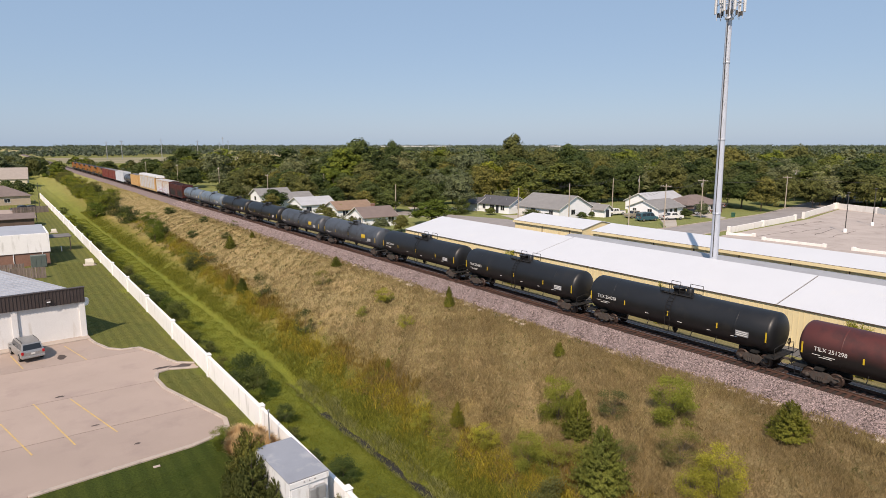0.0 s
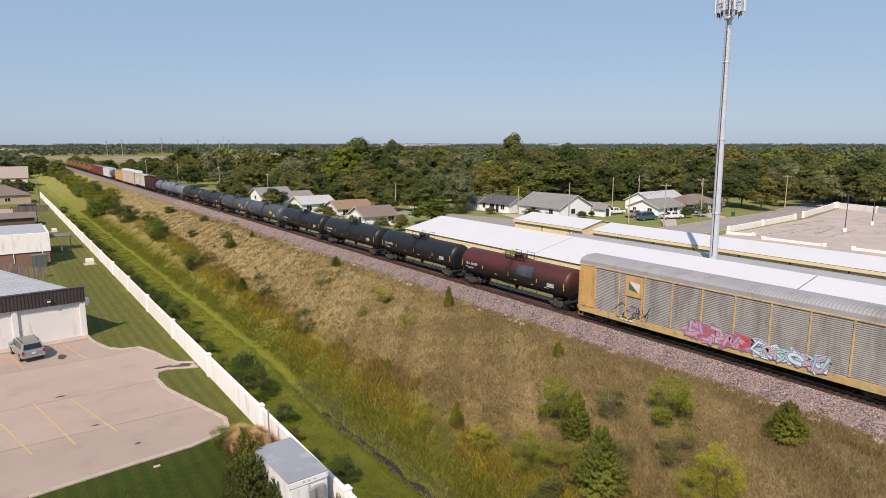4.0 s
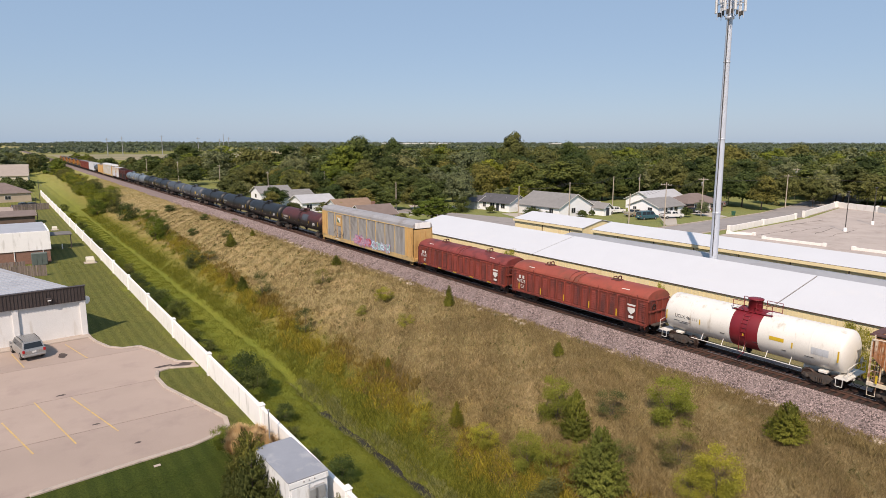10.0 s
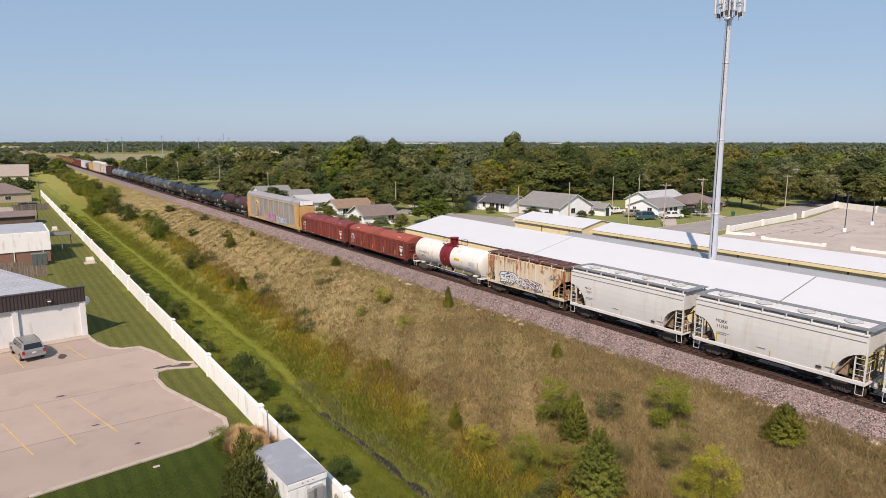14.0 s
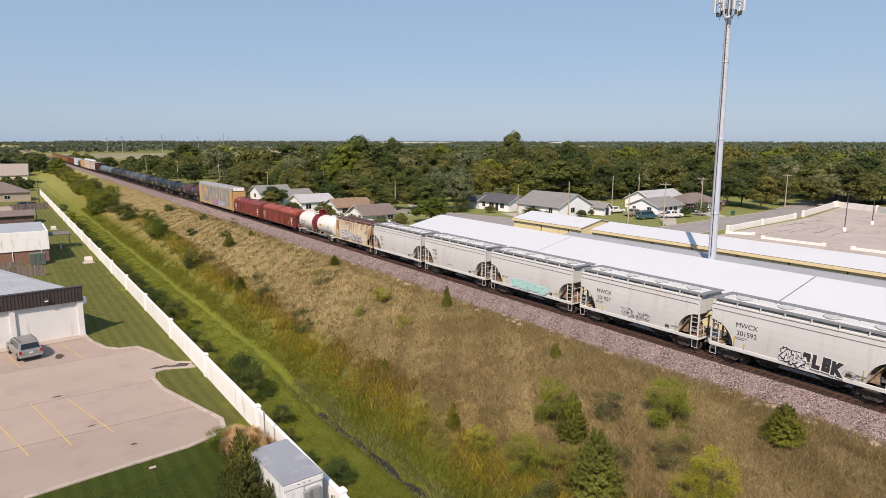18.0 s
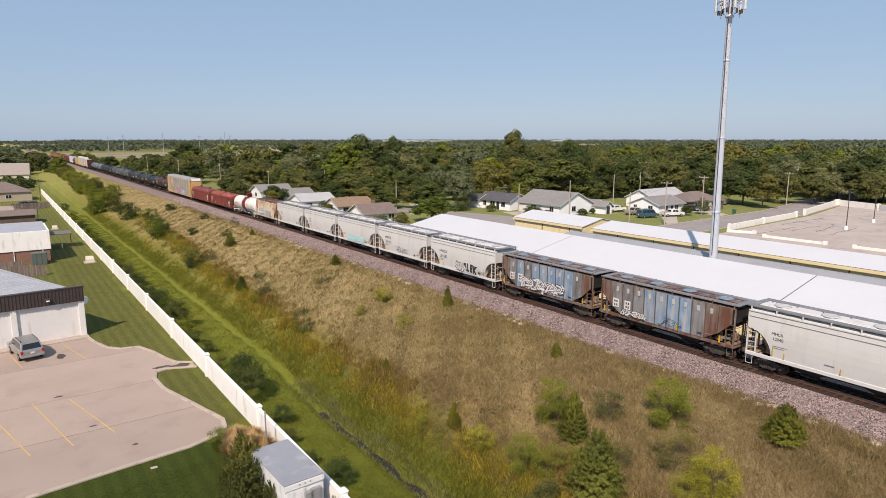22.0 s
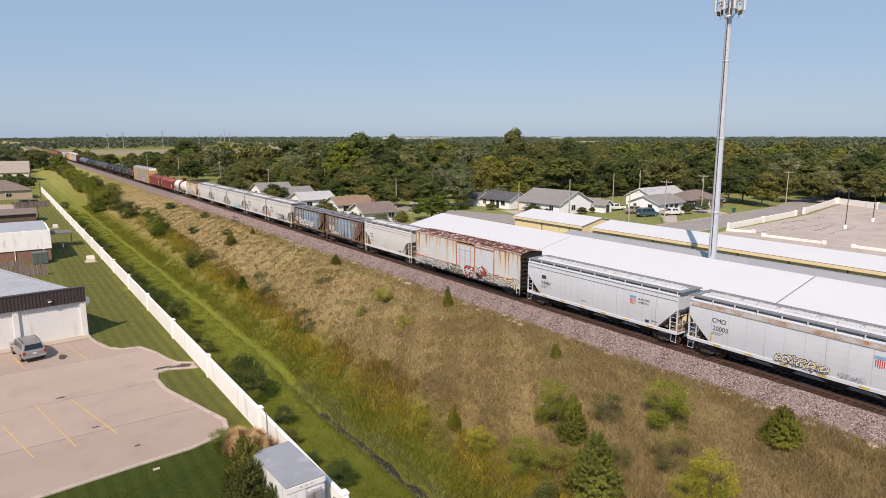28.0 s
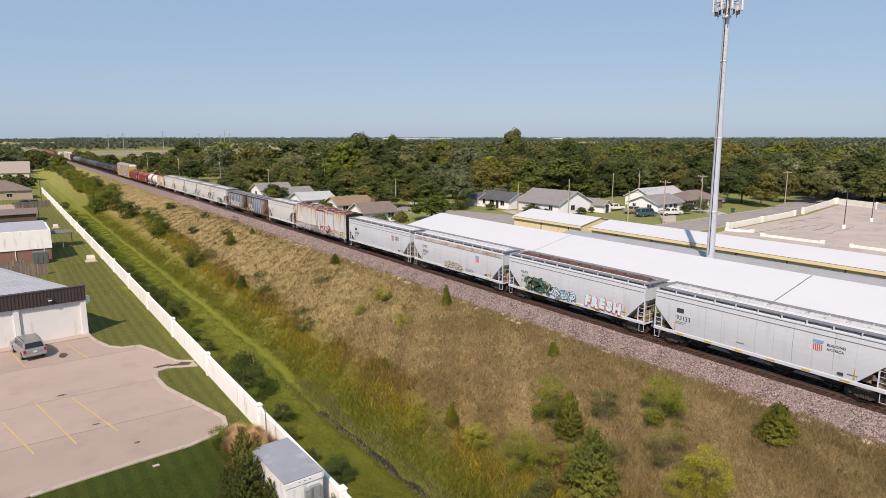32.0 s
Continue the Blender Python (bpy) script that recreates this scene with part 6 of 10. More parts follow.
TREES = [
    make_tree("shade_tree", "dark green broadleaf tree with a full crown", "tree", 11, 12.0, 11.0, 11500, 0.24, M["leaf_a"], blobs=38, base=0.06),
    make_tree("shade_tree", "olive green broadleaf tree with an uneven crown", "tree", 12, 12.0, 10.0, 11500, 0.24, M["leaf_b"], blobs=36, base=0.07),
    make_tree("shade_tree", "grey-green broadleaf tree with a domed crown", "tree", 13, 12.0, 11.0, 11500, 0.24, M["leaf_c"], blobs=38, base=0.06),
    make_tree("shade_tree", "deep green tall broadleaf tree", "tree", 14, 14.0, 9.5, 11500, 0.24, M["leaf_a"], blobs=44, base=0.05),
    make_tree("shade_tree", "olive broadleaf tree with a low spreading crown", "tree", 15, 10.0, 11.5, 11500, 0.24, M["leaf_b"], blobs=38, base=0.08),
    make_tree("shade_tree", "fresh green broadleaf tree with a rounded crown", "tree", 16, 12.0, 11.0, 11500, 0.24, M["leaf_m"], blobs=32, base=0.06),
    make_tree("shade_tree", "very dark green broadleaf tree with a dense crown", "tree", 17, 13.0, 11.5, 11500, 0.24, M["leaf_d"], blobs=34, base=0.05),
]
rng = np.random.default_rng(21)
# trees placed one by one: x, y, height, width, kind
PLACED = [(209, 90, 12.5, 15, 0), (208, 81, 12, 14, 1), (210, 71.5, 12, 15, 0), (216, 78, 13, 14, 6), (112, 214, 20.6, 20, 0), (137, 224, 20.0, 12, 0), (129, 206, 15.0, 12.5, 2), (98.5, 163, 11, 10.5, 0), (92, 134, 9.0, 9.9, 0), (79.6, 114.8, 5.8, 10.4, 5), (62.7, 166, 6.0, 7.0, 0), (73, 128.5, 2.6, 3.4, 2), (76.7, 129, 2.2, 2.6, 1), (68.5, 136.5, 3.6, 4.6, 5), (99.5, 131, 11.6, 9.4, 2), (102.5, 121.0, 2.0, 3.0, 0), (118, 196, 13, 13, 6), (106, 192, 12, 12, 1), (97, 199, 10, 10, 5), (147, 207, 14.5, 14, 3),
          (160, 177, 21.6, 13, 1), (151, 168, 14.5, 12, 6), (170, 170, 14, 13, 1), (190, 174, 18.6, 15, 0), (179, 163, 15.5, 13, 3), (203, 184, 17, 14, 3), (166, 150, 12.5, 12, 6), (140, 166, 12, 12, 6), (128, 174, 11, 12, 0),
          (112, 150, 9, 9, 0), (121, 147, 11, 11, 4), (133, 140, 12, 11, 0), (144, 133, 12.5, 11, 6), (154, 128, 11.5, 10, 6), (165, 128, 13, 12, 0), (174, 118, 13, 12, 4), (182, 110, 12, 11, 0), (167, 109, 9, 8, 1), (185.5, 92.5, 9.0, 8.0, 1), (175, 98.5, 10.5, 9, 4), (163, 102.5, 9.0, 8, 4), (187.5, 80.5, 8.0, 8.5, 4), (197, 82.5, 10, 11, 2), (204, 73, 9, 11, 4), (207, 61, 9.5, 12, 1), (213, 85, 13, 13, 2), (219, 71, 12, 13, 0), (197, 120, 14, 13, 0), (208, 112, 13.5, 13, 3), (222, 104, 13, 13, 2), (233, 97, 14, 14, 0), (247, 91, 14.5, 14, 3), (226, 55, 12, 13, 1), (222, 40, 11.5, 13, 0), (236, 68, 13, 13, 2), (240, 30, 12, 14, 4), (232, 84, 12, 11, 0),
          (88, 158, 8.0, 8.5, 0), (101, 176, 9, 10, 4), (93, 182, 9, 9, 0), (64, 208, 7.5, 8, 1), (70, 222, 8, 8, 4), (76, 236, 9, 9, 1), (59, 160, 5.0, 6.0, 1), (57, 140, 3.6, 5.0, 4), (62.5, 131.5, 3.6, 4.2, 1), (64.5, 111, 3.0, 4.0, 2), (67.5, 108, 3.2, 4.0, 4), (60, 115, 2.8, 3.4, 4), (58, 184, 6.0, 6.5, 4), (59, 198, 6.5, 7, 1), (128, 530, 16.3, 22, 0), (121, 118, 4.0, 4.0, 0), (106.8, 110.3, 1.8, 3.6, 0), (107.2, 105.8, 1.6, 2.2, 0), (115.5, 101.8, 1.7, 3.0, 0), (119.2, 102.0, 1.6, 1.8, 0), (135.8, 86.8, 2.6, 3.0, 0), (141.0, 86.0, 4.0, 3.6, 2), (158, 163, 12, 11, 3), (139, 120, 8, 8, 0), (77, 160, 6.5, 7, 0), (82, 150, 5.5, 6, 1), (66, 142, 3.2, 4.5, 1),
          (170.5, 92, 10.5, 11, 0), (167, 84.7, 9.5, 8.0, 1), (185, 87, 9.0, 10.5, 4), (183, 118, 12, 13, 6), (191, 116, 11, 12, 1), (201, 118, 12, 13, 4), (211, 117, 12.5, 13, 0), (222, 115, 12, 13, 1), (235, 116, 13, 14, 2), (246, 114, 13, 14, 0), (227, 99, 11, 14, 6), (218, 93, 11, 13, 2), (227, 86, 12, 13, 1), (174, 120, 10, 11, 0), (173, 125, 11, 12, 2), (85, 142, 6.5, 8, 0), (91, 139, 6, 8, 4), (85, 165, 8.5, 10, 1), (83, 185, 9, 10, 0), (107, 237, 12, 13, 3), (111, 226, 12, 13, 1), (98, 150, 8.5, 10, 6), (106, 163, 9.5, 11, 4), (116, 164, 10, 11, 2), (94, 171, 9, 10, 1)]


GROVE = []      # trees too far off to be told apart, joined at the end


def grove(name, label, trees):
    """One mesh of many far crowns, each with fewer and larger sprays than a near one."""
    mats = [t[0].materials[0] for t in TREES]
    vs, fs, mi = [], [], []
    n = 2400
    for x, y, z, sw, sh, k, a in trees:
        me = TREES[k][0]
        co = np.empty(len(me.vertices) * 3)
        me.vertices.foreach_get("co", co)
        p = co.reshape(-1, 3, 3)[:n]
        mid = p.mean(1, keepdims=True)
        p = (mid + (p - mid) * 1.75) * np.array([sw, sw, sh])
        c, q = math.cos(a), math.sin(a)
        p = np.stack([p[..., 0] * c - p[..., 1] * q + x, p[..., 0] * q + p[..., 1] * c + y, p[..., 2] + z], -1).reshape(-1, 3)
        fs.append(np.arange(3 * n).reshape(-1, 3) + 3 * n * len(vs))
        vs.append(p)
        mi.append(np.full(n, k))
    tagged(new(name, soup(name, np.concatenate(vs), np.concatenate(fs), mats, np.concatenate(mi))), label, "trees", kind="stuff")


def tree_at(x, y, h, w, k, turn, group=""):
    hh, ww = ((12.0, 11.0), (12.0, 10.0), (12.0, 11.0), (14.0, 9.5), (10.0, 11.5), (12.0, 11.0), (13.0, 11.5))[k]
    z = float(level(x, y)) - 0.05
    if group and math.hypot(x, y) > 262:
        GROVE.append((x, y, z, w / ww, h / hh, k, radians(turn)))
        return
    plant(TREES[k], x, y, z, turn, (w / ww, h / hh), group)


for x, y, h, w, k in PLACED:
    tree_at(x, y, h, w, k, rng.uniform(0, 360))
# low trees and bushes that close the gaps behind the houses
for k in range(26):
    x = 100 + 3.0 * k + rng.uniform(-1, 1)
    y = 146 - 0.32 * (x - 100) + rng.uniform(-3, 6) + (8 if x < 112 else 0)
    h = rng.uniform(3.6, 6.5)
    tree_at(x, y, h, h * rng.uniform(1.0, 1.4), int(rng.integers(0, 7)), rng.uniform(0, 360), "bushes behind the houses")
# streets' trees at random over the neighbourhood, clear of houses, street and lots
taken = [(x, y) for x, y, *_ in PLACED]
homes = [(o.location.x, o.location.y) for o in scene.objects if o.parent is None and o.get("category") in ("house", "storage building", "car", "van", "pickup truck", "camper", "utility pole", "building", "cell tower")]


def clear(x, y, gap, gap_home):
    if any((x - a) ** 2 + (y - b) ** 2 < gap**2 for a, b in taken):
        return False
    if any((x - a) ** 2 + (y - b) ** 2 < gap_home**2 for a, b in homes):
        return False
    if x < 97 and y < 140:
        return False
    if 97 <= x <= 205 and y < 66 + max(0, (x - 97)) * 0.12 + 18:
        return False
    if x > 205 and abs(y - (85 + (x - 215) * 0.18)) < 11:
        return False
    return True


count = 0
for k in range(9000):
    dist = 150 + 260 * rng.random() ** 1.1
    ang = radians(rng.uniform(-0.5, 75))
    x, y = dist * math.sin(ang), dist * math.cos(ang)
    if x < 60 + 0.02 * y or count >= 128:
        continue
    if not clear(x, y, 7.6, 11):
        continue
    taken.append((x, y))
    h = rng.uniform(8.0, 17.0) * (1.0 if dist > 230 else 0.85)
    if x < 75 + 0.05 * y:
        h *= 0.6
    tree_at(x, y, h, h * rng.uniform(0.9, 1.25), int(rng.integers(0, 7)), rng.uniform(0, 360), "neighbourhood trees")
    count += 1
# left side, far along the lawns
for k in range(32):
    x, y = rng.uniform(-34, 11), rng.uniform(405, 540)
    if (abs(x - 2) < 20 and abs(y - 375) < 24) or (x > -14 and y < 330):
        continue
    h = rng.uniform(7, 12)
    tree_at(x, y, h, h * 1.0, int(rng.integers(0, 5)), rng.uniform(0, 360), "trees beyond the lawns")

for k in range(14):
    x, y = rng.uniform(-48, -22), rng.uniform(300, 430)
    h = rng.uniform(6.5, 10.5)
    tree_at(x, y, h, h * rng.uniform(0.95, 1.25), int(rng.integers(0, 7)), rng.uniform(0, 360), "trees beyond the lawns")
for k in range(62):
    y = rng.uniform(425, 570)
    x = rng.uniform(-48, 11 + 0.2 * (y - 433))
    h = rng.uniform(8.5, 15)
    tree_at(x, y, h, h * rng.uniform(0.8, 1.1), int(rng.integers(0, 7)), rng.uniform(0, 360), "trees beyond the lawns")
count = 0
for k in range(2400):
    y = 165 + 330 * rng.random()
    x = 57 + 0.035 * y + (30 + 0.16 * y) * rng.random()
    if count >= 150 or not clear(x, y, 4.6, 9):
        continue
    taken.append((x, y))
    h = rng.uniform(5.0, 10.0)
    tree_at(x, y, h, h * rng.uniform(1.0, 1.35), int(rng.integers(0, 7)), rng.uniform(0, 360), "trees beside the line")
    count += 1

# far woods, clumps out to the horizon; three tones of the same woods
def woods(name, label, mat, N, lo, hi, power, per, leaf, seed, tall, gap):
    rng = np.random.default_rng(seed)
    ang = np.radians(rng.uniform(-12, 84, N))
    dist = lo + (hi - lo) * rng.random(N) ** power
    cx, cy = dist * np.sin(ang), dist * np.cos(ang)
    keep = ~((np.abs(cx - 45) < 11) & (cy < 1300))
    keep &= ~((cx < 60) & (cx > 12) & (cy < 430))
    open_land = (ang > radians(1)) & (ang < radians(24)) & (dist > 560) & (dist < 1060)
    keep &= ~open_land | (rng.random(N) < 0.03)
    field = np.sin(cx * 0.0067 + 1.2) * np.sin(cy * 0.0049 + 0.5) + 0.45 * np.sin(cx * 0.013 - cy * 0.011)
    keep &= field > gap
    cx, cy = cx[keep], cy[keep]
    N = len(cx)
    hgt = (0.42 + 0.58 * rng.random(N) ** 1.6) * tall * np.where(cx < 75 + 0.05 * cy, 0.65, 1.0) * np.where((cx < 0.45 * cy) & (cy < 600), 0.6, 1.0)
    wid = hgt * rng.uniform(0.42, 0.62, N)
    d = rng.normal(size=(N, per, 3))
    d /= np.linalg.norm(d, axis=2, keepdims=True)
    d[..., 2] = np.abs(d[..., 2]) * 1.1 - 0.25
    lump = 1 + 0.22 * np.sin(d[..., 0] * 5 + hgt[:, None]) * np.sin(d[..., 1] * 6 + wid[:, None]) + 0.12 * rng.normal(size=(N, per))
    pos = np.stack([cx, cy, np.where(cx > 48, 2.0, 0.0) + hgt * 0.42], 1)[:, None] + d * lump[..., None] * np.stack([wid, wid, hgt * 0.58], 1)[:, None]
    v, f = quads(rng, pos.reshape(-1, 3), leaf, 0.3, 0.8, normal=d.reshape(-1, 3).copy(), stray=0.6)
    tagged(new(name, soup(name, v, f, mat)), label, "woods", kind="stuff")


for key, nm, words, n, sd, tall in (("leaf_a", "dark_woods", "dark green woods beyond the houses", 1000, 71, 15.5), ("leaf_b", "olive_woods", "olive green woods beyond the houses", 700, 72, 15.0), ("leaf_c", "grey_green_woods", "grey-green woods beyond the houses", 450, 73, 14.0), ("leaf_d", "deep_green_woods", "deep green woods beyond the houses", 700, 76, 16.0), ("leaf_m", "fresh_green_woods", "fresh green woods beyond the houses", 450, 77, 13.5)):
    woods(nm, words, M[key], int(n * 0.4), 285, 520, 1.0, 420, 0.36, sd, tall * 0.9, -0.9)
    woods("far_" + nm, words.replace("beyond", "well beyond"), M[key], int(n * 1.1), 500, 1050, 1.0, 130, 0.66, sd + 20, tall * 0.78, -0.6)
# aerial haze over the farthest woods comes from this paler leaf colour
woods("horizon_woods", "distant green woods out to the horizon, paled by painted haze", M["leaf_hazed"], 9000, 900, 4200, 1.3, 30, 1.9, 74, 14.5, -0.22)
woods("horizon_grey_woods", "distant grey-green woods out to the horizon", M["leaf_c"], 4000, 900, 4200, 1.3, 30, 1.9, 75, 14.5, -0.22)
woods("skyline_woods", "thin line of distant haze-paled woods on the skyline", M["leaf_hazed"], 5000, 3600, 4280, 1.0, 22, 2.6, 78, 21.0, -9)
M["stubble"] = paint("pale_stubble_field", (0.3, 0.25, 0.15), 0.95, 0.2, 0.01, dirt=(0.17, 0.17, 0.07), dirt_amount=0.5, bump=0)
solid("far_field", Geo().prism([(58, 690), (330, 650), (430, 930), (62, 1000)], GZ - 0.3, GZ + 0.06), M["stubble"], "pale stubble field between far woods", "field", kind="structure")
M["far_white"] = paint("white_cladding", (0.8, 0.8, 0.8), 0.6, 0.05, 0.02)
for x, y, w in ((1665, 2600, 260), (1790, 2520, 120), (2560, 2480, 60)):
    t = thing("far_warehouse", "long low white warehouse on the horizon", "warehouse", pose(x, y, 2, 0, 0, -34))
    part("hall", Geo().box((0, 0, 6), (w, 60, 14)), M["far_white"], t)
    part("hall_roof", Geo().box((0, 0, 13.3), (w + 2, 62, 0.8)), M["roof_metal"], t)
for x, y, h in ((118, 880, 22), (138, 900, 24), (186, 900, 26), (230, 890, 24), (262, 900, 22), (276, 905, 24), (300, 1010, 30)):
    t = thing("transmission_pole", "slim far steel transmission pole", "pole", pose(x, y, 2))
    part("shaft", Geo().tube((0, 0, 0), (0, 0, h), 0.5, 0.3), M["pole_metal"], t)
    part("crossarm", Geo().box((0, 0, h - 2), (5, 0.3, 0.3)), M["pole_metal"], t)


# ---- cedars and saplings on the bank ----
def cedar_kind(seed, mat, label, n=13000, leaf=0.05, cone=0.72, name="cedar_tree"):
    """Height 1 and width 1; a dense cone of upswept sprays that bulge in boughs, with a pointed leader."""
    rng = np.random.default_rng(seed)
    nb = 420
    bz = 1 - rng.random(nb) ** 0.62
    ba = np.arange(nb) * 2.4 + rng.normal(size=nb) * 0.4
    reach = rng.uniform(0.7, 1.12, nb) * (0.47 * np.clip(1.0 - bz, 0.0, 1) ** cone * np.minimum(1.0, 0.66 + 3.2 * bz) + 0.02)
    pick = rng.integers(0, nb, n)
    along = rng.random(n) ** 0.5
    wide = (0.034 - 0.024 * along) * (0.5 + 0.8 * (1 - bz[pick]))
    a = ba[pick]
    r = reach[pick] * (0.2 + 0.85 * along)
    pos = np.stack([r * np.cos(a), r * np.sin(a), 0.9 * bz[pick] + 0.17 * along ** 1.6 * (0.45 + 0.6 * bz[pick])], 1)
    pos = pos + rng.normal(size=(n, 3)) * wide[:, None] * np.array([1.0, 1.0, 0.7])
    pos[:, 2] = np.clip(pos[:, 2], 0.02, 1.03)
    nv = np.stack([np.cos(a), np.sin(a), 0.25 + 0 * a], 1) + 0.45 * rng.normal(size=(n, 3))
    nv /= np.linalg.norm(nv, axis=1, keepdims=True)
    rise = np.stack([0.5 * np.cos(a), 0.5 * np.sin(a), 1.0 + 0 * a], 1) + 0.35 * rng.normal(size=(n, 3))
    rise -= nv * (rise * nv).sum(1, keepdims=True)
    rise /= np.linalg.norm(rise, axis=1, keepdims=True)
    side = np.cross(nv, rise)
    s = (leaf * 0.5 * rng.uniform(0.6, 1.4, n))[:, None]
    v = np.stack([pos - rise * s, pos + side * s * 0.3, pos + rise * s * 1.2, pos - side * s * 0.3], 1).reshape(-1, 3)
    q = np.arange(4 * n).reshape(-1, 4)
    g = Geo().tube((0, 0, -0.05), (0, 0, 0.9), 0.02, 0.006, n=6)
    for k in range(12):
        f = 0.08 + 0.07 * k
        g.tube((0, 0, f), (0.3 * (1 - f) * math.cos(2.4 * k), 0.3 * (1 - f) * math.sin(2.4 * k), f + 0.08), 0.008, 0.003, n=4)
    return soup("foliage", v, q, mat), g.mesh("trunk", M["bark"]), name, label, "tree"


def sapling_kind(seed, mat, label, n=2200, leaf=0.06, blobs=20, name="sapling", spread=0.085):
    """Height 1 and width 1; slender stems with leaf clumps and gaps."""
    rng = np.random.default_rng(seed)
    a = rng.uniform(0, 6.283, blobs)
    zz = 0.06 + 0.87 * rng.random(blobs) ** 1.2
    rr = 0.44 * np.sin(np.pi * (0.2 + 0.68 * zz)) * np.sqrt(rng.uniform(0.05, 1.0, blobs))
    cs = np.stack([rr * np.cos(a), rr * np.sin(a), zz], 1)
    pick = rng.integers(0, blobs, n)
    pos = cs[pick] + rng.normal(size=(n, 3)) * np.array([spread, spread, spread * 0.75])
    pos[:, 2] = np.maximum(pos[:, 2], 0.02)
    v, q = quads(rng, pos, leaf * 0.5, 0.5, 0.6)
    g = Geo()
    for c in cs[:11]:
        m = (c[0] * 0.3, c[1] * 0.3, c[2] * 0.6)
        g.tube((0, 0, -0.05), m, 0.008, 0.005, n=5)
        g.tube(m, tuple(c), 0.005, 0.002, n=4)
    return soup("foliage", v, q, mat), g.mesh("trunk", M["bark"]), name, label, "shrub"


CEDARS = [cedar_kind(1, M["cedar"], "round dark green cedar on the dry bank", 15000, 0.045, cone=0.72), cedar_kind(2, M["cedar_y"], "light green conical cedar on the dry bank", 24000, 0.036, 0.8), cedar_kind(3, M["cedar"], "slim dark green cedar on the dry bank", 12000, cone=0.7)]
SAPS = [sapling_kind(4, M["leaf_y"], "yellow-green sapling on the grassy bank", 10500, 0.028, 46, spread=0.06), sapling_kind(5, M["leaf_y"], "thin yellow-green shrub on the grassy bank", 5000, 0.028, 30, spread=0.07), sapling_kind(6, M["leaf_b"], "sparse olive shrub on the grassy bank", 5000, 0.026, 30, spread=0.07), sapling_kind(7, M["leaf_a"], "dark green dense shrub along the ditch", 5600, 0.044, 26, "shrub"), sapling_kind(8, M["leaf_b"], "olive green dense shrub along the ditch", 5200, 0.044, 24, "shrub"), sapling_kind(18, M["leaf_m"], "fresh green dense shrub along the ditch", 5200, 0.044, 22, "shrub")]


def small(kind, x, y, h, w, turn):
    fm, lm, name, label, category = kind
    t = thing(name, label, category, pose(x, y, float(level(x, y)) - 0.03, 0, 0, turn))
    t.scale = (w, w, h)
    part("trunk" if category in ("tree", "shrub") else "root_clump", lm, None, t)
    part("foliage" if category in ("tree", "shrub") else "blades", fm, None, t)


# kind, variant, x, y, height, width
BANK = [("c", 1, 26.0, 20.8, 3.9, 3.8), ("c", 2, 29.0, 25.3, 3.2, 2.4), ("s", 0, 29.6, 27.6, 3.2, 2.9), ("s", 2, 32.2, 25.0, 1.8, 2.6), ("s", 0, 34.0, 21.8, 3.1, 3.5), ("s", 2, 30.7, 18.9, 2.1, 3.0), ("c", 0, 36.8, 15.8, 2.3, 2.9),
        ("s", 0, 29.6, 15.9, 3.0, 3.0), ("s", 1, 29.0, 17.0, 1.9, 2.4), ("c", 0, 36.3, 33.9, 1.2, 1.2), ("c", 2, 38.0, 51.4, 2.3, 1.3), ("s", 0, 34.4, 58.9, 1.6, 2.4), ("s", 1, 32.1, 50.7, 1.5, 1.8), ("c", 0, 38.1, 78.5, 1.4, 1.8), ("s", 2, 33.0, 72.2, 2.0, 2.8),
        ("c", 0, 24.6, 83.3, 2.2, 1.7), ("c", 0, 25.3, 80.4, 2.1, 2.0), ("s", 2, 26.4, 76.1, 3.2, 2.6), ("c", 0, 32.5, 108.5, 2.3, 2.4), ("s", 4, 24.6, 101.4, 3.0, 3.2), ("s", 2, 27.2, 103.0, 1.8, 3.0), ("s", 5, 25.3, 134.1, 4.8, 4.2), ("s", 3, 27.6, 140.0, 3.4, 3.4),
        ("s", 3, 26.5, 170.6, 4.6, 5.2), ("s", 5, 29.5, 163.0, 2.8, 4.4), ("s", 5, 22.4, 196.8, 4.4, 5.4), ("s", 4, 26.0, 190.0, 3.6, 4.6), ("c", 2, 25.9, 43.8, 1.3, 0.8), ("c", 2, 24.6, 32.3, 1.8, 1.2), ("s", 0, 24.2, 28.9, 1.5, 2.2), ("s", 0, 24.5, 25.1, 2.5, 2.5),
        ("s", 1, 25.2, 23.8, 2.4, 2.4), ("s", 2, 24.8, 58.9, 2.8, 2.2), ("s", 2, 28.8, 21.6, 1.5, 2.0), ("s", 1, 30.8, 57.6, 1.2, 1.6), ("s", 3, 35.6, 168, 1.8, 3.2), ("s", 2, 40.0, 130, 1.4, 1.8), ("s", 3, 37.0, 142, 1.6, 2.0), ("s", 4, 23.4, 22.2, 1.6, 2.4), ("s", 1, 27.3, 23.0, 1.4, 2.2), ("s", 1, 23.0, 34.5, 1.2, 2.0), ("c", 2, 37.6, 112.0, 1.2, 1.2), ("s", 4, 34.6, 118.0, 1.2, 2.6), ("s", 3, 31.0, 128.0, 1.6, 2.4)]
for kind, k, x, y, h, w in BANK:
    small((CEDARS if kind == "c" else SAPS)[k], x, y, h, w, rng.uniform(0, 360))
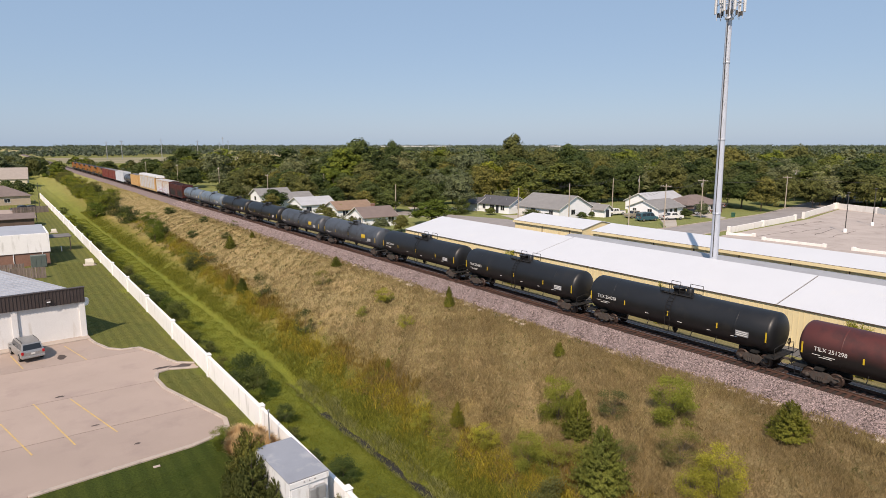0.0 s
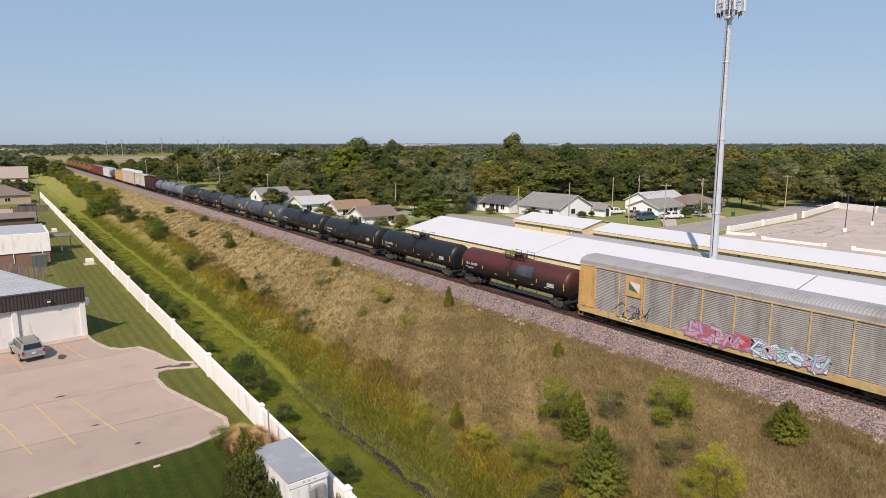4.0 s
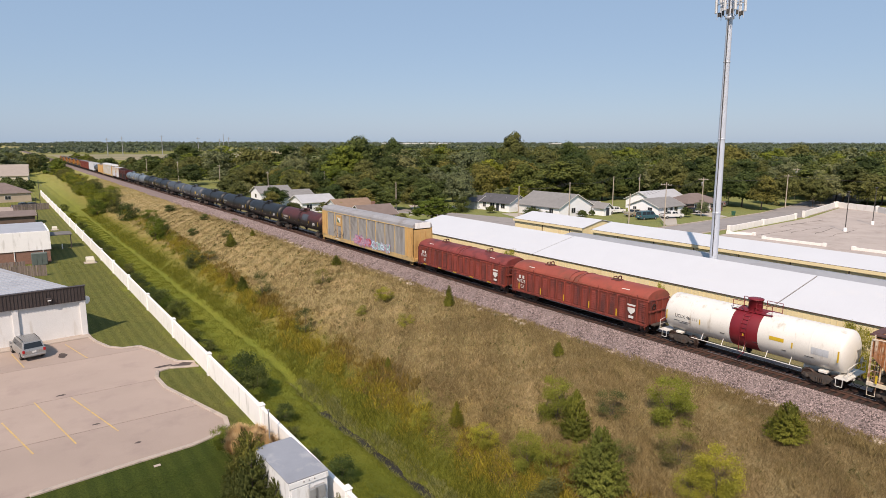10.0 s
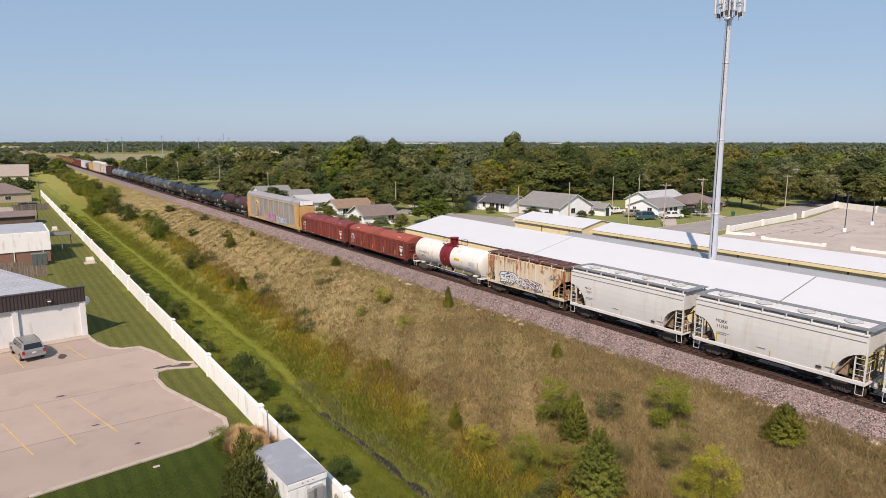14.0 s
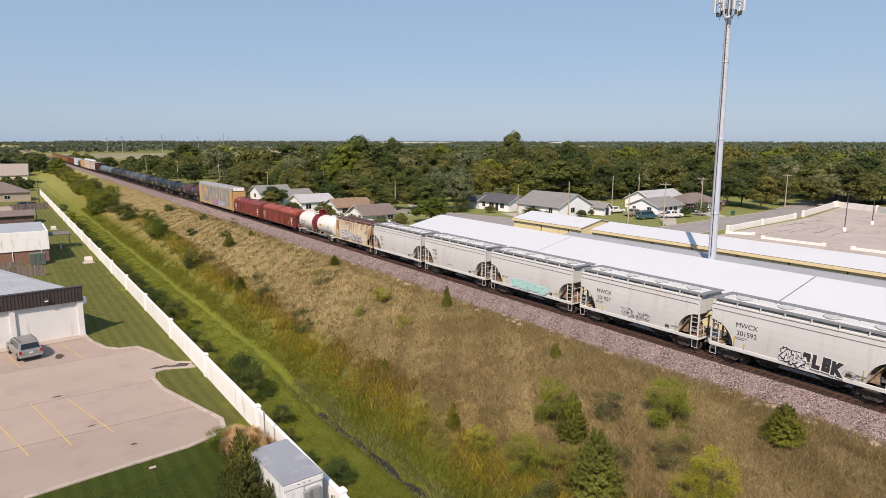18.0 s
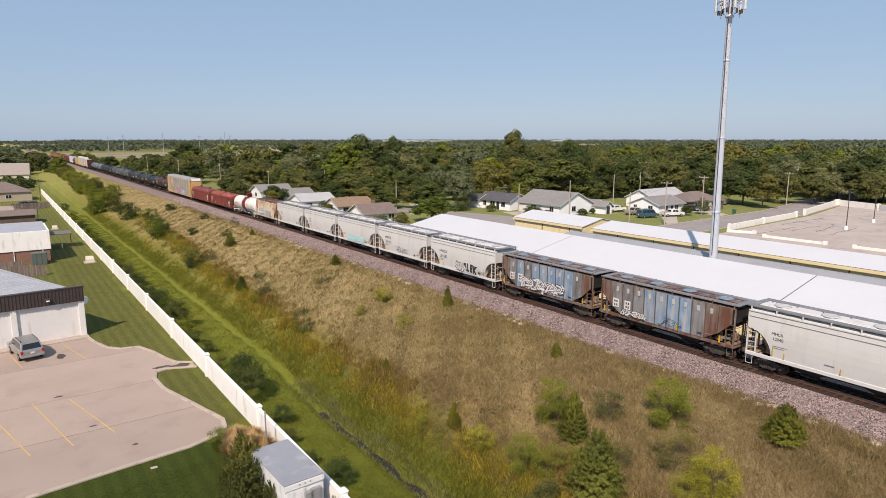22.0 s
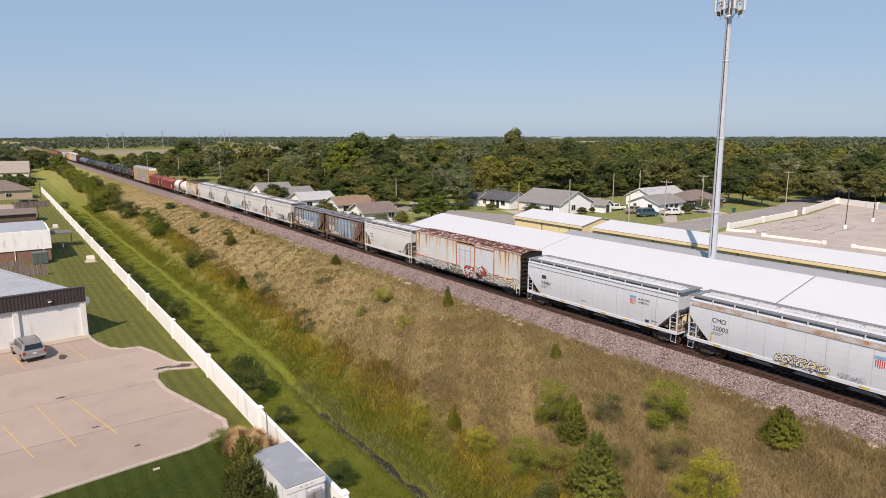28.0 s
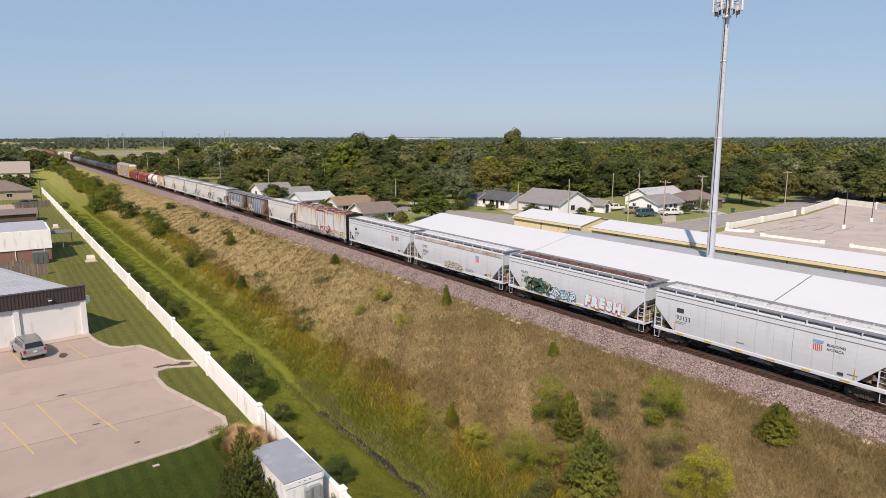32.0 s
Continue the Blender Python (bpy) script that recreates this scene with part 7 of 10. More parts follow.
# shrubs along the far face of the boundary fence
for x, y, h, w, k in ((15.4, 48.7, 3.3, 2.9, 3), (15.2, 51.6, 1.7, 2.0, 5), (15.2, 71.7, 3.0, 2.8, 3), (15.0, 76.0, 2.2, 2.4, 5), (15.2, 80.6, 2.3, 2.6, 3), (15.2, 86.0, 1.6, 2.0, 3), (15.5, 124.3, 1.9, 2.6, 3), (15.3, 117.9, 1.6, 2.2, 5), (15.7, 41.4, 1.3, 1.6, 3), (15.3, 31.5, 1.7, 1.8, 3), (15.4, 142.7, 2.0, 2.6, 5), (15.2, 60.0, 1.2, 1.8, 4), (15.1, 26.2, 1.4, 1.9, 3), (15.2, 96.5, 1.6, 2.4, 3), (15.4, 104.0, 1.6, 2.4, 4), (15.4, 165, 1.9, 2.4, 3), (15.6, 185, 2.1, 2.6, 5), (15.8, 212, 2.2, 2.8, 3), (15.1, 55.0, 0.9, 1.4, 4), (14.6, 34.2, 0.9, 1.2, 3), (14.6, 37.4, 1.2, 1.3, 4), (14.5, 24.6, 0.8, 1.3, 3), (14.9, 45.4, 1.2, 1.5, 5), (15.6, 47.2, 2.4, 2.4, 3), (14.8, 63.5, 1.4, 1.9, 3), (14.9, 67.0, 1.7, 2.1, 5), (14.8, 90.5, 1.7, 2.3, 3), (15.0, 110.0, 1.7, 2.4, 5), (15.0, 132.0, 1.8, 2.6, 3), (15.2, 152.0, 1.9, 2.6, 5)):
    small(SAPS[k], x, y, h, w, rng.uniform(0, 360))
for k in range(96):
    y = 205 + 330 * rng.random() ** 1.3
    x = 27.5 + rng.normal() * 2.2 + (y - 215) * 0.02
    h = rng.uniform(2.6, 5.0)
    small(SAPS[(5, 4, 5, 4, 0)[k % 5]], x, y, h, h * rng.uniform(0.9, 1.4), rng.uniform(0, 360))
# a belt of trees on both sides of the line, far along it
for k in range(28):
    y = rng.uniform(400, 720)
    x = rng.uniform(6, 35) if k % 3 else rng.uniform(54, 66)
    h = rng.uniform(4.5, 9.0)
    tree_at(x, y, h, h * rng.uniform(0.9, 1.3), int(rng.integers(0, 7)), rng.uniform(0, 360), "trees along the far line")
grove("far_lawn_trees", "dark green trees beyond the far lawns", [t for t in GROVE if t[0] < 48])
grove("far_street_trees", "mixed green trees beyond the houses", [t for t in GROVE if t[0] >= 48])
# weeds between the line and the storage building
for x, y, h, w in ((53.2, 17.3, 3.3, 1.8), (53.3, 19.8, 2.9, 2.0), (53.4, 15.2, 2.6, 2.2), (53.5, 54.0, 2.9, 3.2), (53.4, 57.2, 2.3, 2.4), (53.2, 34.6, 2.4, 2.4), (53.6, 92.0, 3.0, 3.4), (54.5, 98.0, 3.6, 4.0), (55.0, 105.0, 3.4, 4.4), (56.5, 113.0, 3.6, 4.6)):
    small(SAPS[2 if y < 60 else 4], x, y, h, w, rng.uniform(0, 360))
# planting beside the container
# hedges and bushes before the houses, saplings behind the train
for x, y, h, w in ((107.0, 111.8, 2.2, 3.0), (107.9, 109.7, 2.0, 3.0), (97.5, 126.4, 4.6, 4.4), (52.0, 57.6, 4.6, 2.2), (51.6, 56.2, 4.0, 1.8), (52.0, 18.5, 4.5, 2.0), (51.8, 17.4, 4.0, 2.2), (52.0, 35.4, 4.3, 1.4)):
    small(SAPS[3 if x > 60 else 0], x, y, h, w, rng.uniform(0, 360))

M["cedar_b"] = leafy("dry_plume_blades", (0.5, 0.34, 0.18), (0.85, 0.62, 0.36), 0.8)
M["juniper"] = leafy("grey_green_juniper_sprays", (0.05, 0.064, 0.022), (0.22, 0.235, 0.075))
JUNIPER = cedar_kind(9, M["juniper"], "tall dark green juniper beside the container", 17000, 0.042, 0.4)


def plume_kind(seed, mat, label, n=3200):
    """Height 1 and width 1; long blades that rise from one root and arch outwards."""
    rng = np.random.default_rng(seed)
    a, o = rng.uniform(0, 6.283, n), rng.random(n) ** 0.7
    h = rng.uniform(0.55, 1.0, n) * (1 - 0.25 * o)
    d = np.stack([np.cos(a), np.sin(a)], 1)
    s = np.stack([-d[:, 1], d[:, 0]], 1) * 0.006
    root, mid, tip = d * 0.14 * o[:, None], d * (0.24 * o)[:, None], d * (0.5 * o)[:, None]
    v = np.stack([np.c_[root, 0 * h], np.c_[mid + s, h * 0.7], np.c_[tip, h], np.c_[mid - s, h * 0.7]], 1).reshape(-1, 3)
    g = Geo().lathe([(0.1, -0.03), (0.12, 0.05), (0.0, 0.1)], 8)
    return soup("blades", v, np.arange(4 * n).reshape(-1, 4), mat), g.mesh("root_clump", mat), "ornamental_grass", label, "ornamental grass"


BROWN = plume_kind(10, M["cedar_b"], "tall dry orange-tan ornamental grass beside the fence")
for kind, x, y, h, w in ((JUNIPER, 10.3, 33.2, 3.6, 3.0), (JUNIPER, 9.8, 31.2, 3.3, 2.8), (JUNIPER, 10.6, 29.6, 2.3, 1.9), (JUNIPER, 9.2, 32.6, 2.0, 1.9), (SAPS[5], 10.6, 39.6, 1.4, 1.7), (BROWN, 11.3, 38.2, 2.2, 2.0), (BROWN, 12.3, 37.6, 2.1, 1.9), (BROWN, 10.8, 37.0, 2.1, 2.0), (BROWN, 12.5, 36.2, 2.0, 1.7), (BROWN, 11.7, 36.6, 2.3, 1.9), (SAPS[3], 11.2, 35.6, 1.7, 2.2), (JUNIPER, 13.05, 27.4, 1.7, 0.7), (JUNIPER, 9.4, 28.6, 1.7, 1.8)):
    small(kind, x, y, h, w, rng.uniform(0, 360))


# ---- grasses ----
def blades(rng, x, y, h, w, per, lean=0.35, spread=0.1):
    n = len(x)
    X, Y = np.repeat(x, per), np.repeat(y, per)
    k = n * per
    X = X + spread * rng.normal(size=k)
    Y = Y + spread * rng.normal(size=k)
    Z = level(X, Y) - 0.02
    hh = np.repeat(h, per) * rng.uniform(0.6, 1.15, k)
    a = rng.uniform(0, 6.283, k)
    dx, dy = np.cos(a), np.sin(a)
    la = rng.uniform(0, 6.283, k)
    lx, ly = lean * hh * np.cos(la) * rng.random(k), lean * hh * np.sin(la) * rng.random(k)
    ww = np.repeat(w, per) * 0.5
    v = np.stack([np.stack([X - dx * ww, Y - dy * ww, Z], 1), np.stack([X + dx * ww, Y + dy * ww, Z], 1), np.stack([X + lx * 0.4 + dx * ww * 0.7, Y + ly * 0.4 + dy * ww * 0.7, Z + hh * 0.6], 1), np.stack([X + lx, Y + ly, Z + hh], 1)], 1)
    return v.reshape(-1, 3), np.arange(4 * k).reshape(-1, 4)


def patchy(x, y, s, seed):
    return np.sin(x * s + seed) * np.sin(y * s * 0.8 + 2 * seed) + 0.6 * np.sin(x * s * 2.3 - y * s * 1.9 + seed)


def grass(name, label, mat, n, xa, xb, ya, yb, hlo, hhi, width, per, seed, power=1.6, mask=None, lean=0.35, spread=0.1):
    rng = np.random.default_rng(seed)
    y = ya + (yb - ya) * rng.random(n) ** power
    x = xa + (xb - xa) * rng.random(n)
    ok = np.ones(n, bool) if mask is None else mask(x, y, rng.random(n))
    x, y = x[ok], y[ok]
    far = np.clip((y - 20) / 90, 0, 1)
    h = rng.uniform(hlo, hhi, len(x)) * (1 + 0.25 * patchy(x, y, 0.5, seed))
    v, f = blades(rng, x, y, np.clip(h, 0.08, 3), width * (1 + 2.2 * far), per, lean, spread)
    return tagged(new(name, soup(name, v, f, mat)), label, "grass", kind="stuff")


def belt(y):
    """Where the yellow weeds run along the foot of the bank."""
    return 23.9 + 0.05 * np.clip(y - 62, 0, 80) + 0.45 * wander(y)


grass("dry_bank_grass", "dry tan grass over the bank", M["dry"], 95000, 25.5, 40.6, 8, 85, 0.12, 0.3, 0.015, 4, 31, 1.25, lambda x, y, r: (x < toe(y) + 0.1) & (r < (0.8 + smooth(25.5, 29, x)) * (1 - 0.9 * smooth(24, 66, y))), 0.7, 0.14)
grass("straw_bank_grass", "straw-coloured grass over the bank", M["straw"], 90000, 25.5, 40.6, 22, 330, 0.12, 0.3, 0.015, 4, 61, 2.1, lambda x, y, r: (x < toe(y) + 0.1) & (r < (0.8 + smooth(25.5, 29, x)) * (0.1 + 0.9 * smooth(24, 66, y))), 0.7, 0.14)
grass("russet_bank_grass", "russet weeds among the dry grass", M["rust_grass"], 26000, 24.5, 40.4, 8, 180, 0.14, 0.32, 0.016, 4, 32, 2.0, lambda x, y, r: (x < toe(y) + 0.1) & (patchy(x, y, 0.8, 7) > 0.35), 0.7, 0.12)
grass("green_bank_grass", "grey-green tufts at the gravel edge and bank", M["tuft_grass"], 44000, 26.0, 41.0, 8, 170, 0.16, 0.42, 0.016, 5, 33, 1.9, lambda x, y, r: ((x > toe(y) - 2.4) & (x < toe(y) + 0.35) & (r < 0.75)) | (patchy(x, y, 1.7, 5) > 0.6), 0.6, 0.1)

def clumps(name, label, mat, n, xa, xb, ya, yb, hlo, hhi, per, leaf, seed, power, mask):
    """Leafy weeds: small leaves scattered over low domes."""
    rng = np.random.default_rng(seed)
    y = ya + (yb - ya) * rng.random(n) ** power
    x = xa + (xb - xa) * rng.random(n)
    ok = mask(x, y, rng.random(n))
    x, y = x[ok], y[ok]
    m = len(x)
    h = np.repeat(rng.uniform(hlo, hhi, m), per)
    d = rng.normal(size=(m * per, 3))
    d /= np.linalg.norm(d, axis=1, keepdims=True)
    d *= rng.random((m * per, 1)) ** 0.4
    X, Y = np.repeat(x, per) + d[:, 0] * h * 0.55, np.repeat(y, per) + d[:, 1] * h * 0.55
    pos = np.stack([X, Y, level(X, Y) + np.abs(d[:, 2]) * h + 0.03], 1)
    v, f = quads(rng, pos, leaf * (0.7 + 0.012 * np.clip(Y, 20, 120)), 0.6, 0.5)
    return tagged(new(name, soup(name, v, f, mat)), label, "weeds", kind="stuff")


clumps("yellow_weeds", "yellow-green weeds along the foot of the bank", M["gold_grass"], 17000, 21.5, 31.0, 8, 240, 0.35, 0.95, 34, 0.034, 34, 1.6, lambda x, y, r: (patchy(x, y, 0.6, 2) > -0.1) & (r < np.exp(-((x - belt(y)) / 1.0) ** 2)))
grass("yellow_tall_grass", "tall arching yellow-green grass along the foot of the bank", M["gold_grass"], 9000, 21.8, 27.5, 8, 150, 0.3, 0.7, 0.012, 18, 51, 1.7, lambda x, y, r: (patchy(x, y, 0.5, 2) > -0.55) & (r < np.exp(-((x - belt(y) + 0.3) / 0.95) ** 2)), 0.55, 0.2)
grass("amber_tall_grass", "tall amber-brown weeds above the yellow grass", M["amber_grass"], 9000, 22.5, 29.0, 8, 150, 0.3, 0.7, 0.013, 16, 52, 1.7, lambda x, y, r: (patchy(x, y, 0.33, 9) > -0.35) & (r < np.exp(-((x - belt(y) - 1.3) / 1.1) ** 2)), 0.5, 0.2)
clumps("tawny_weeds", "tawny tall weeds on the near foot of the bank", M["rust_grass"], 1500, 22.6, 28.0, 8, 44, 0.4, 0.95, 34, 0.042, 46, 1.0, lambda x, y, r: (patchy(x, y, 0.5, 6) > -0.2) & (r < 0.7))
clumps("foot_weeds", "dark green weeds along the foot of the bank", M["foot_green"], 5200, 21.5, 30.0, 8, 200, 0.35, 1.05, 40, 0.042, 39, 1.6, lambda x, y, r: (patchy(x, y, 0.41, 12) > -0.1) & (r < np.exp(-((x - belt(y) + 0.4) / 1.6) ** 2)))
clumps("bank_weeds", "low olive weeds scattered over the bank", M["tuft_dark"], 2600, 26.5, 40.4, 8, 170, 0.18, 0.45, 26, 0.035, 43, 1.6, lambda x, y, r: (patchy(x, y, 0.9, 4) > 0.2) & (x < toe(y)))
grass("ditch_grass", "mown green grass beside the ditch", M["green_grass"], 110000, 13.9, 21.2, 12, 200, 0.05, 0.15, 0.014, 3, 35, 2.0, lambda x, y, r: (np.abs(x - ditch(y)) > 0.28 + 0.12 * np.sin(2.3 * y) * np.sin(1.1 * y + 1)) & (x < ditch(y) + 0.6), 0.7, 0.08)
grass("ditch_bank_grass", "tall fresh green grass on the ditch bank", M["bank_green"], 44000, 20.0, 24.0, 10, 220, 0.12, 0.38, 0.014, 5, 40, 1.9, lambda x, y, r: (x > ditch(y) + 0.6) & (r < 1.1 - smooth(21.8, 23.6, x)), 0.7, 0.12)
grass("ditch_reeds", "grey-green reeds beside the ditch water", M["reed"], 16000, 18.6, 22.6, 12, 50, 0.15, 0.42, 0.013, 6, 37, 1.5, lambda x, y, r: (np.abs(x - ditch(y) - 0.05) > 0.12 + 0.16 * np.sin(1.7 * y) * np.sin(0.9 * y + 2)) & (x > ditch(y) - 0.55) & (x < ditch(y) + 1.15 + 0.3 * np.sin(0.6 * y)) & (r < np.where(x < ditch(y), 0.35, 0.75)), 0.8, 0.12)
M["lawn_grass"] = leafy("mown_lawn_blades", (0.07, 0.085, 0.02), (0.18, 0.185, 0.055), 0.7)


def lawn_mask(x, y, r):
    inlot = (y > 41.5) & (y < 71) & ~((x > 12.0 - (y - 43.7) * 0.262) & (y < 52.3) & (x > 9.7)) & ~((x > 9.9) & (y > 50) & (y < 56.4)) & ~((x > 11.9) & (y > 58.5)) & ~((x > 10.6) & (y > 63)) & ~((x > 7.2) & (y > 66.5))
    return (x < 13.2) & ~inlot & ~((x < 6.9) & (y > 66)) & ~((y > 37.5 + 0.1 * x) & (y < 45) & (x < 11.5))


grass("lawn", "short mown green lawn", M["lawn_grass"], 50000, -8, 13.3, 41, 120, 0.03, 0.07, 0.015, 3, 38, 1.7, lawn_mask, 0.5, 0.06)
M["lush_grass"] = leafy("watered_lawn_blades", (0.028, 0.052, 0.012), (0.085, 0.125, 0.03), 0.7)
grass("watered_lawn", "deep green watered lawn beside the container", M["lush_grass"], 30000, -8, 13.3, 22, 41, 0.04, 0.1, 0.015, 3, 48, 1.0, lawn_mask, 0.5, 0.06)
M["mud"] = paint("dark_wet_mud", (0.022, 0.019, 0.014), 0.7, 0.3, 1.5)
pts = np.arange(10, 43.5, 0.35)
rings = [[(float(ditch(y)) - 0.55, y, -1.33), (float(ditch(y)) + 0.55, y, -1.33)] for y in pts]
solid("ditch_water", Geo().loft(rings, True, caps=False, closed=False), M["mud"], "narrow dark wet ditch bottom", "ditch", kind="structure")

# ---- train ----
CACHE = {}


def cached(key, make, mats):
    """A mesh made once for each shape and material."""
    k = (key, mats.name if not isinstance(mats, (list, tuple)) else tuple(m.name for m in mats))
    if k not in CACHE:
        CACHE[k] = make().mesh(key if isinstance(key, str) else key[0], mats)
    return CACHE[k]


def writing(text, size, mat, parent, x, y, z, side=-1, bar=False, wide=1.0, tilt=0):
    """Lettering laid flat on a car's side, reading from the car's front to its rear as seen from that side."""
    key = ("lettering", text, size)
    if (key, mat.name) not in CACHE:
        cu = bpy.data.curves.new("lettering", "FONT")
        cu.body, cu.size, cu.extrude, cu.align_x = text, size, 0.004, "LEFT"
        tmp = bpy.data.objects.new("lettering", cu)
        me = bpy.data.meshes.new_from_object(tmp)
        me.materials.clear()
        me.materials.append(mat)
        bpy.data.objects.remove(tmp)
        CACHE[key, mat.name] = me
    m = Matrix(((0, 0, side, x), (side * 1.0, 0, 0, y), (0, 1, 0, z), (0, 0, 0, 1)))
    ob = part("lettering", CACHE[key, mat.name], None, parent)
    ob.matrix_basis = m @ Matrix.Diagonal((wide, 1, 1, 1)) @ pose(0, 0, 0, tilt, 0, 0)
    return ob


def truck_geo():
    g = Geo()
    for s in (-1, 1):
        x = s * 0.98
        g.slab_yz([(-1.15, 0.50), (-1.1, 0.66), (-0.75, 0.68), (-0.45, 0.86), (0.45, 0.86), (0.75, 0.68), (1.1, 0.66), (1.15, 0.50), (0.95, 0.40), (0.72, 0.5), (0.5, 0.28), (0.36, 0.2), (-0.36, 0.2), (-0.5, 0.28), (-0.72, 0.5), (-0.95, 0.40)], x - 0.07, x + 0.07)
        for k in (-0.2, -0.07, 0.07, 0.2):
            g.tube((x + s * 0.09, k, 0.28), (x + s * 0.09, k, 0.56), 0.055, n=8)
        for k in (-0.86, 0.86):
            g.lathe([(0.0, s * 0.10), (0.1, s * 0.10), (0.16, s * 0.04), (0.16, 0)], 10, "x", (x + s * 0.03, k, 0.47))
        for k in (-0.52, 0.52):
            g.box((x + s * 0.06, k, 0.45), (0.08, 0.1, 0.28))
    g.box((0, 0, 0.6), (2.0, 0.42, 0.3), 0.05)
    return g


def wheel_geo():
    g = Geo().tube((-0.9, 0, 0), (0.9, 0, 0), 0.08)
    for s in (-1, 1):
        g.lathe([(0.06, s * 0.8), (0.16, s * 0.82), (0.2, s * 0.76), (0.36, s * 0.76), (0.4, s * 0.8), (0.455, s * 0.8), (0.46, s * 0.7), (0.49, s * 0.68), (0.49, s * 0.66), (0.06, s * 0.66)], 24, "x")
        for k in range(4):
            a = k * math.pi / 2
            g.box((s * 0.79, 0.28 * math.cos(a), 0.28 * math.sin(a)), (0.02, 0.06, 0.06))
    return g


def running_gear(car, L, tr):
    """Two trucks with wheels, couplers and hoses."""
    for s in (-1, 1):
        t = part("truck", cached("truck", truck_geo, M["truckmetal"]), None, car, "rust-brown cast truck frame", pose(0, s * tr, 0))
        for k in (-0.86, 0.86):
            part("wheelset", cached("wheelset", wheel_geo, M["wheel"]), None, t, "worn steel wheelset", pose(0, k, 0.46))
        g = lambda: Geo().box((0, 0.25, 0), (0.16, 0.75, 0.16), 0.03).box((0.05, 0.68, 0), (0.24, 0.24, 0.3), 0.05)
        part("coupler", cached("coupler", g, M["truckmetal"]), None, car, "", pose(0, s * (L / 2 - 0.68), 0.86, 0, 0, 0 if s > 0 else 180))
        g = lambda: Geo().bar([(0, 0, 0.1), (0.1, 0.2, -0.25), (0.08, 0.5, -0.35), (0.0, 0.75, -0.1)], 0.025)
        part("air_hose", cached("air_hose", g, M["under"]), None, car, "", pose(0.2 * s, s * (L / 2 - 0.75), 0.75, 0, 0, 0 if s > 0 else 180))


def ladder_geo(h, w, rungs, r=0.022):
    g = Geo()
    for s in (-1, 1):
        g.tube((0, s * w / 2, 0), (0, s * w / 2, h), r, n=5)
    for k in range(rungs):
        g.tube((0, -w / 2, h * (k + 0.5) / rungs), (0, w / 2, h * (k + 0.5) / rungs), r * 0.8, n=5)
    return g


def ladder(car, name, x, y, z, h, w, mat, turn=0, rungs=None):
    rungs = rungs or max(2, int(h / 0.38))
    return part(name, cached(("ladder", h, w, rungs), lambda: ladder_geo(h, w, rungs), mat), None, car, "", pose(x, y, z, 0, 0, turn))


def tank_geo(L, R, dome=0.55, n=40):
    h = L / 2 - dome
    prof = [(0.0, -h - dome)]
    for k in range(1, 9):
        a = math.pi / 2 * k / 8
        prof.append((R * math.sin(a), -h - dome * math.cos(a)))
    for k in range(1, 10):
        prof.append((R, -h + 2 * h * k / 10))
    for k in range(0, 9):
        a = math.pi / 2 * k / 8
        prof.append((R * math.cos(a), h + dome * math.sin(a)))
    prof[-1] = (0.0, h + dome)
    return Geo().lathe(prof, n, "y")


def saddle_geo(R, zc):
    g = Geo().box((0, 0, 0.86), (0.5, 3.2, 0.34), 0.03)
    g.slab_yz([(-0.9, 1.0), (0.9, 1.0), (0.7, zc - R * 0.55), (-0.7, zc - R * 0.55)], -0.5, 0.5)
    g.box((0, 0, 1.05), (2.3, 0.55, 0.18), 0.03)
    return g


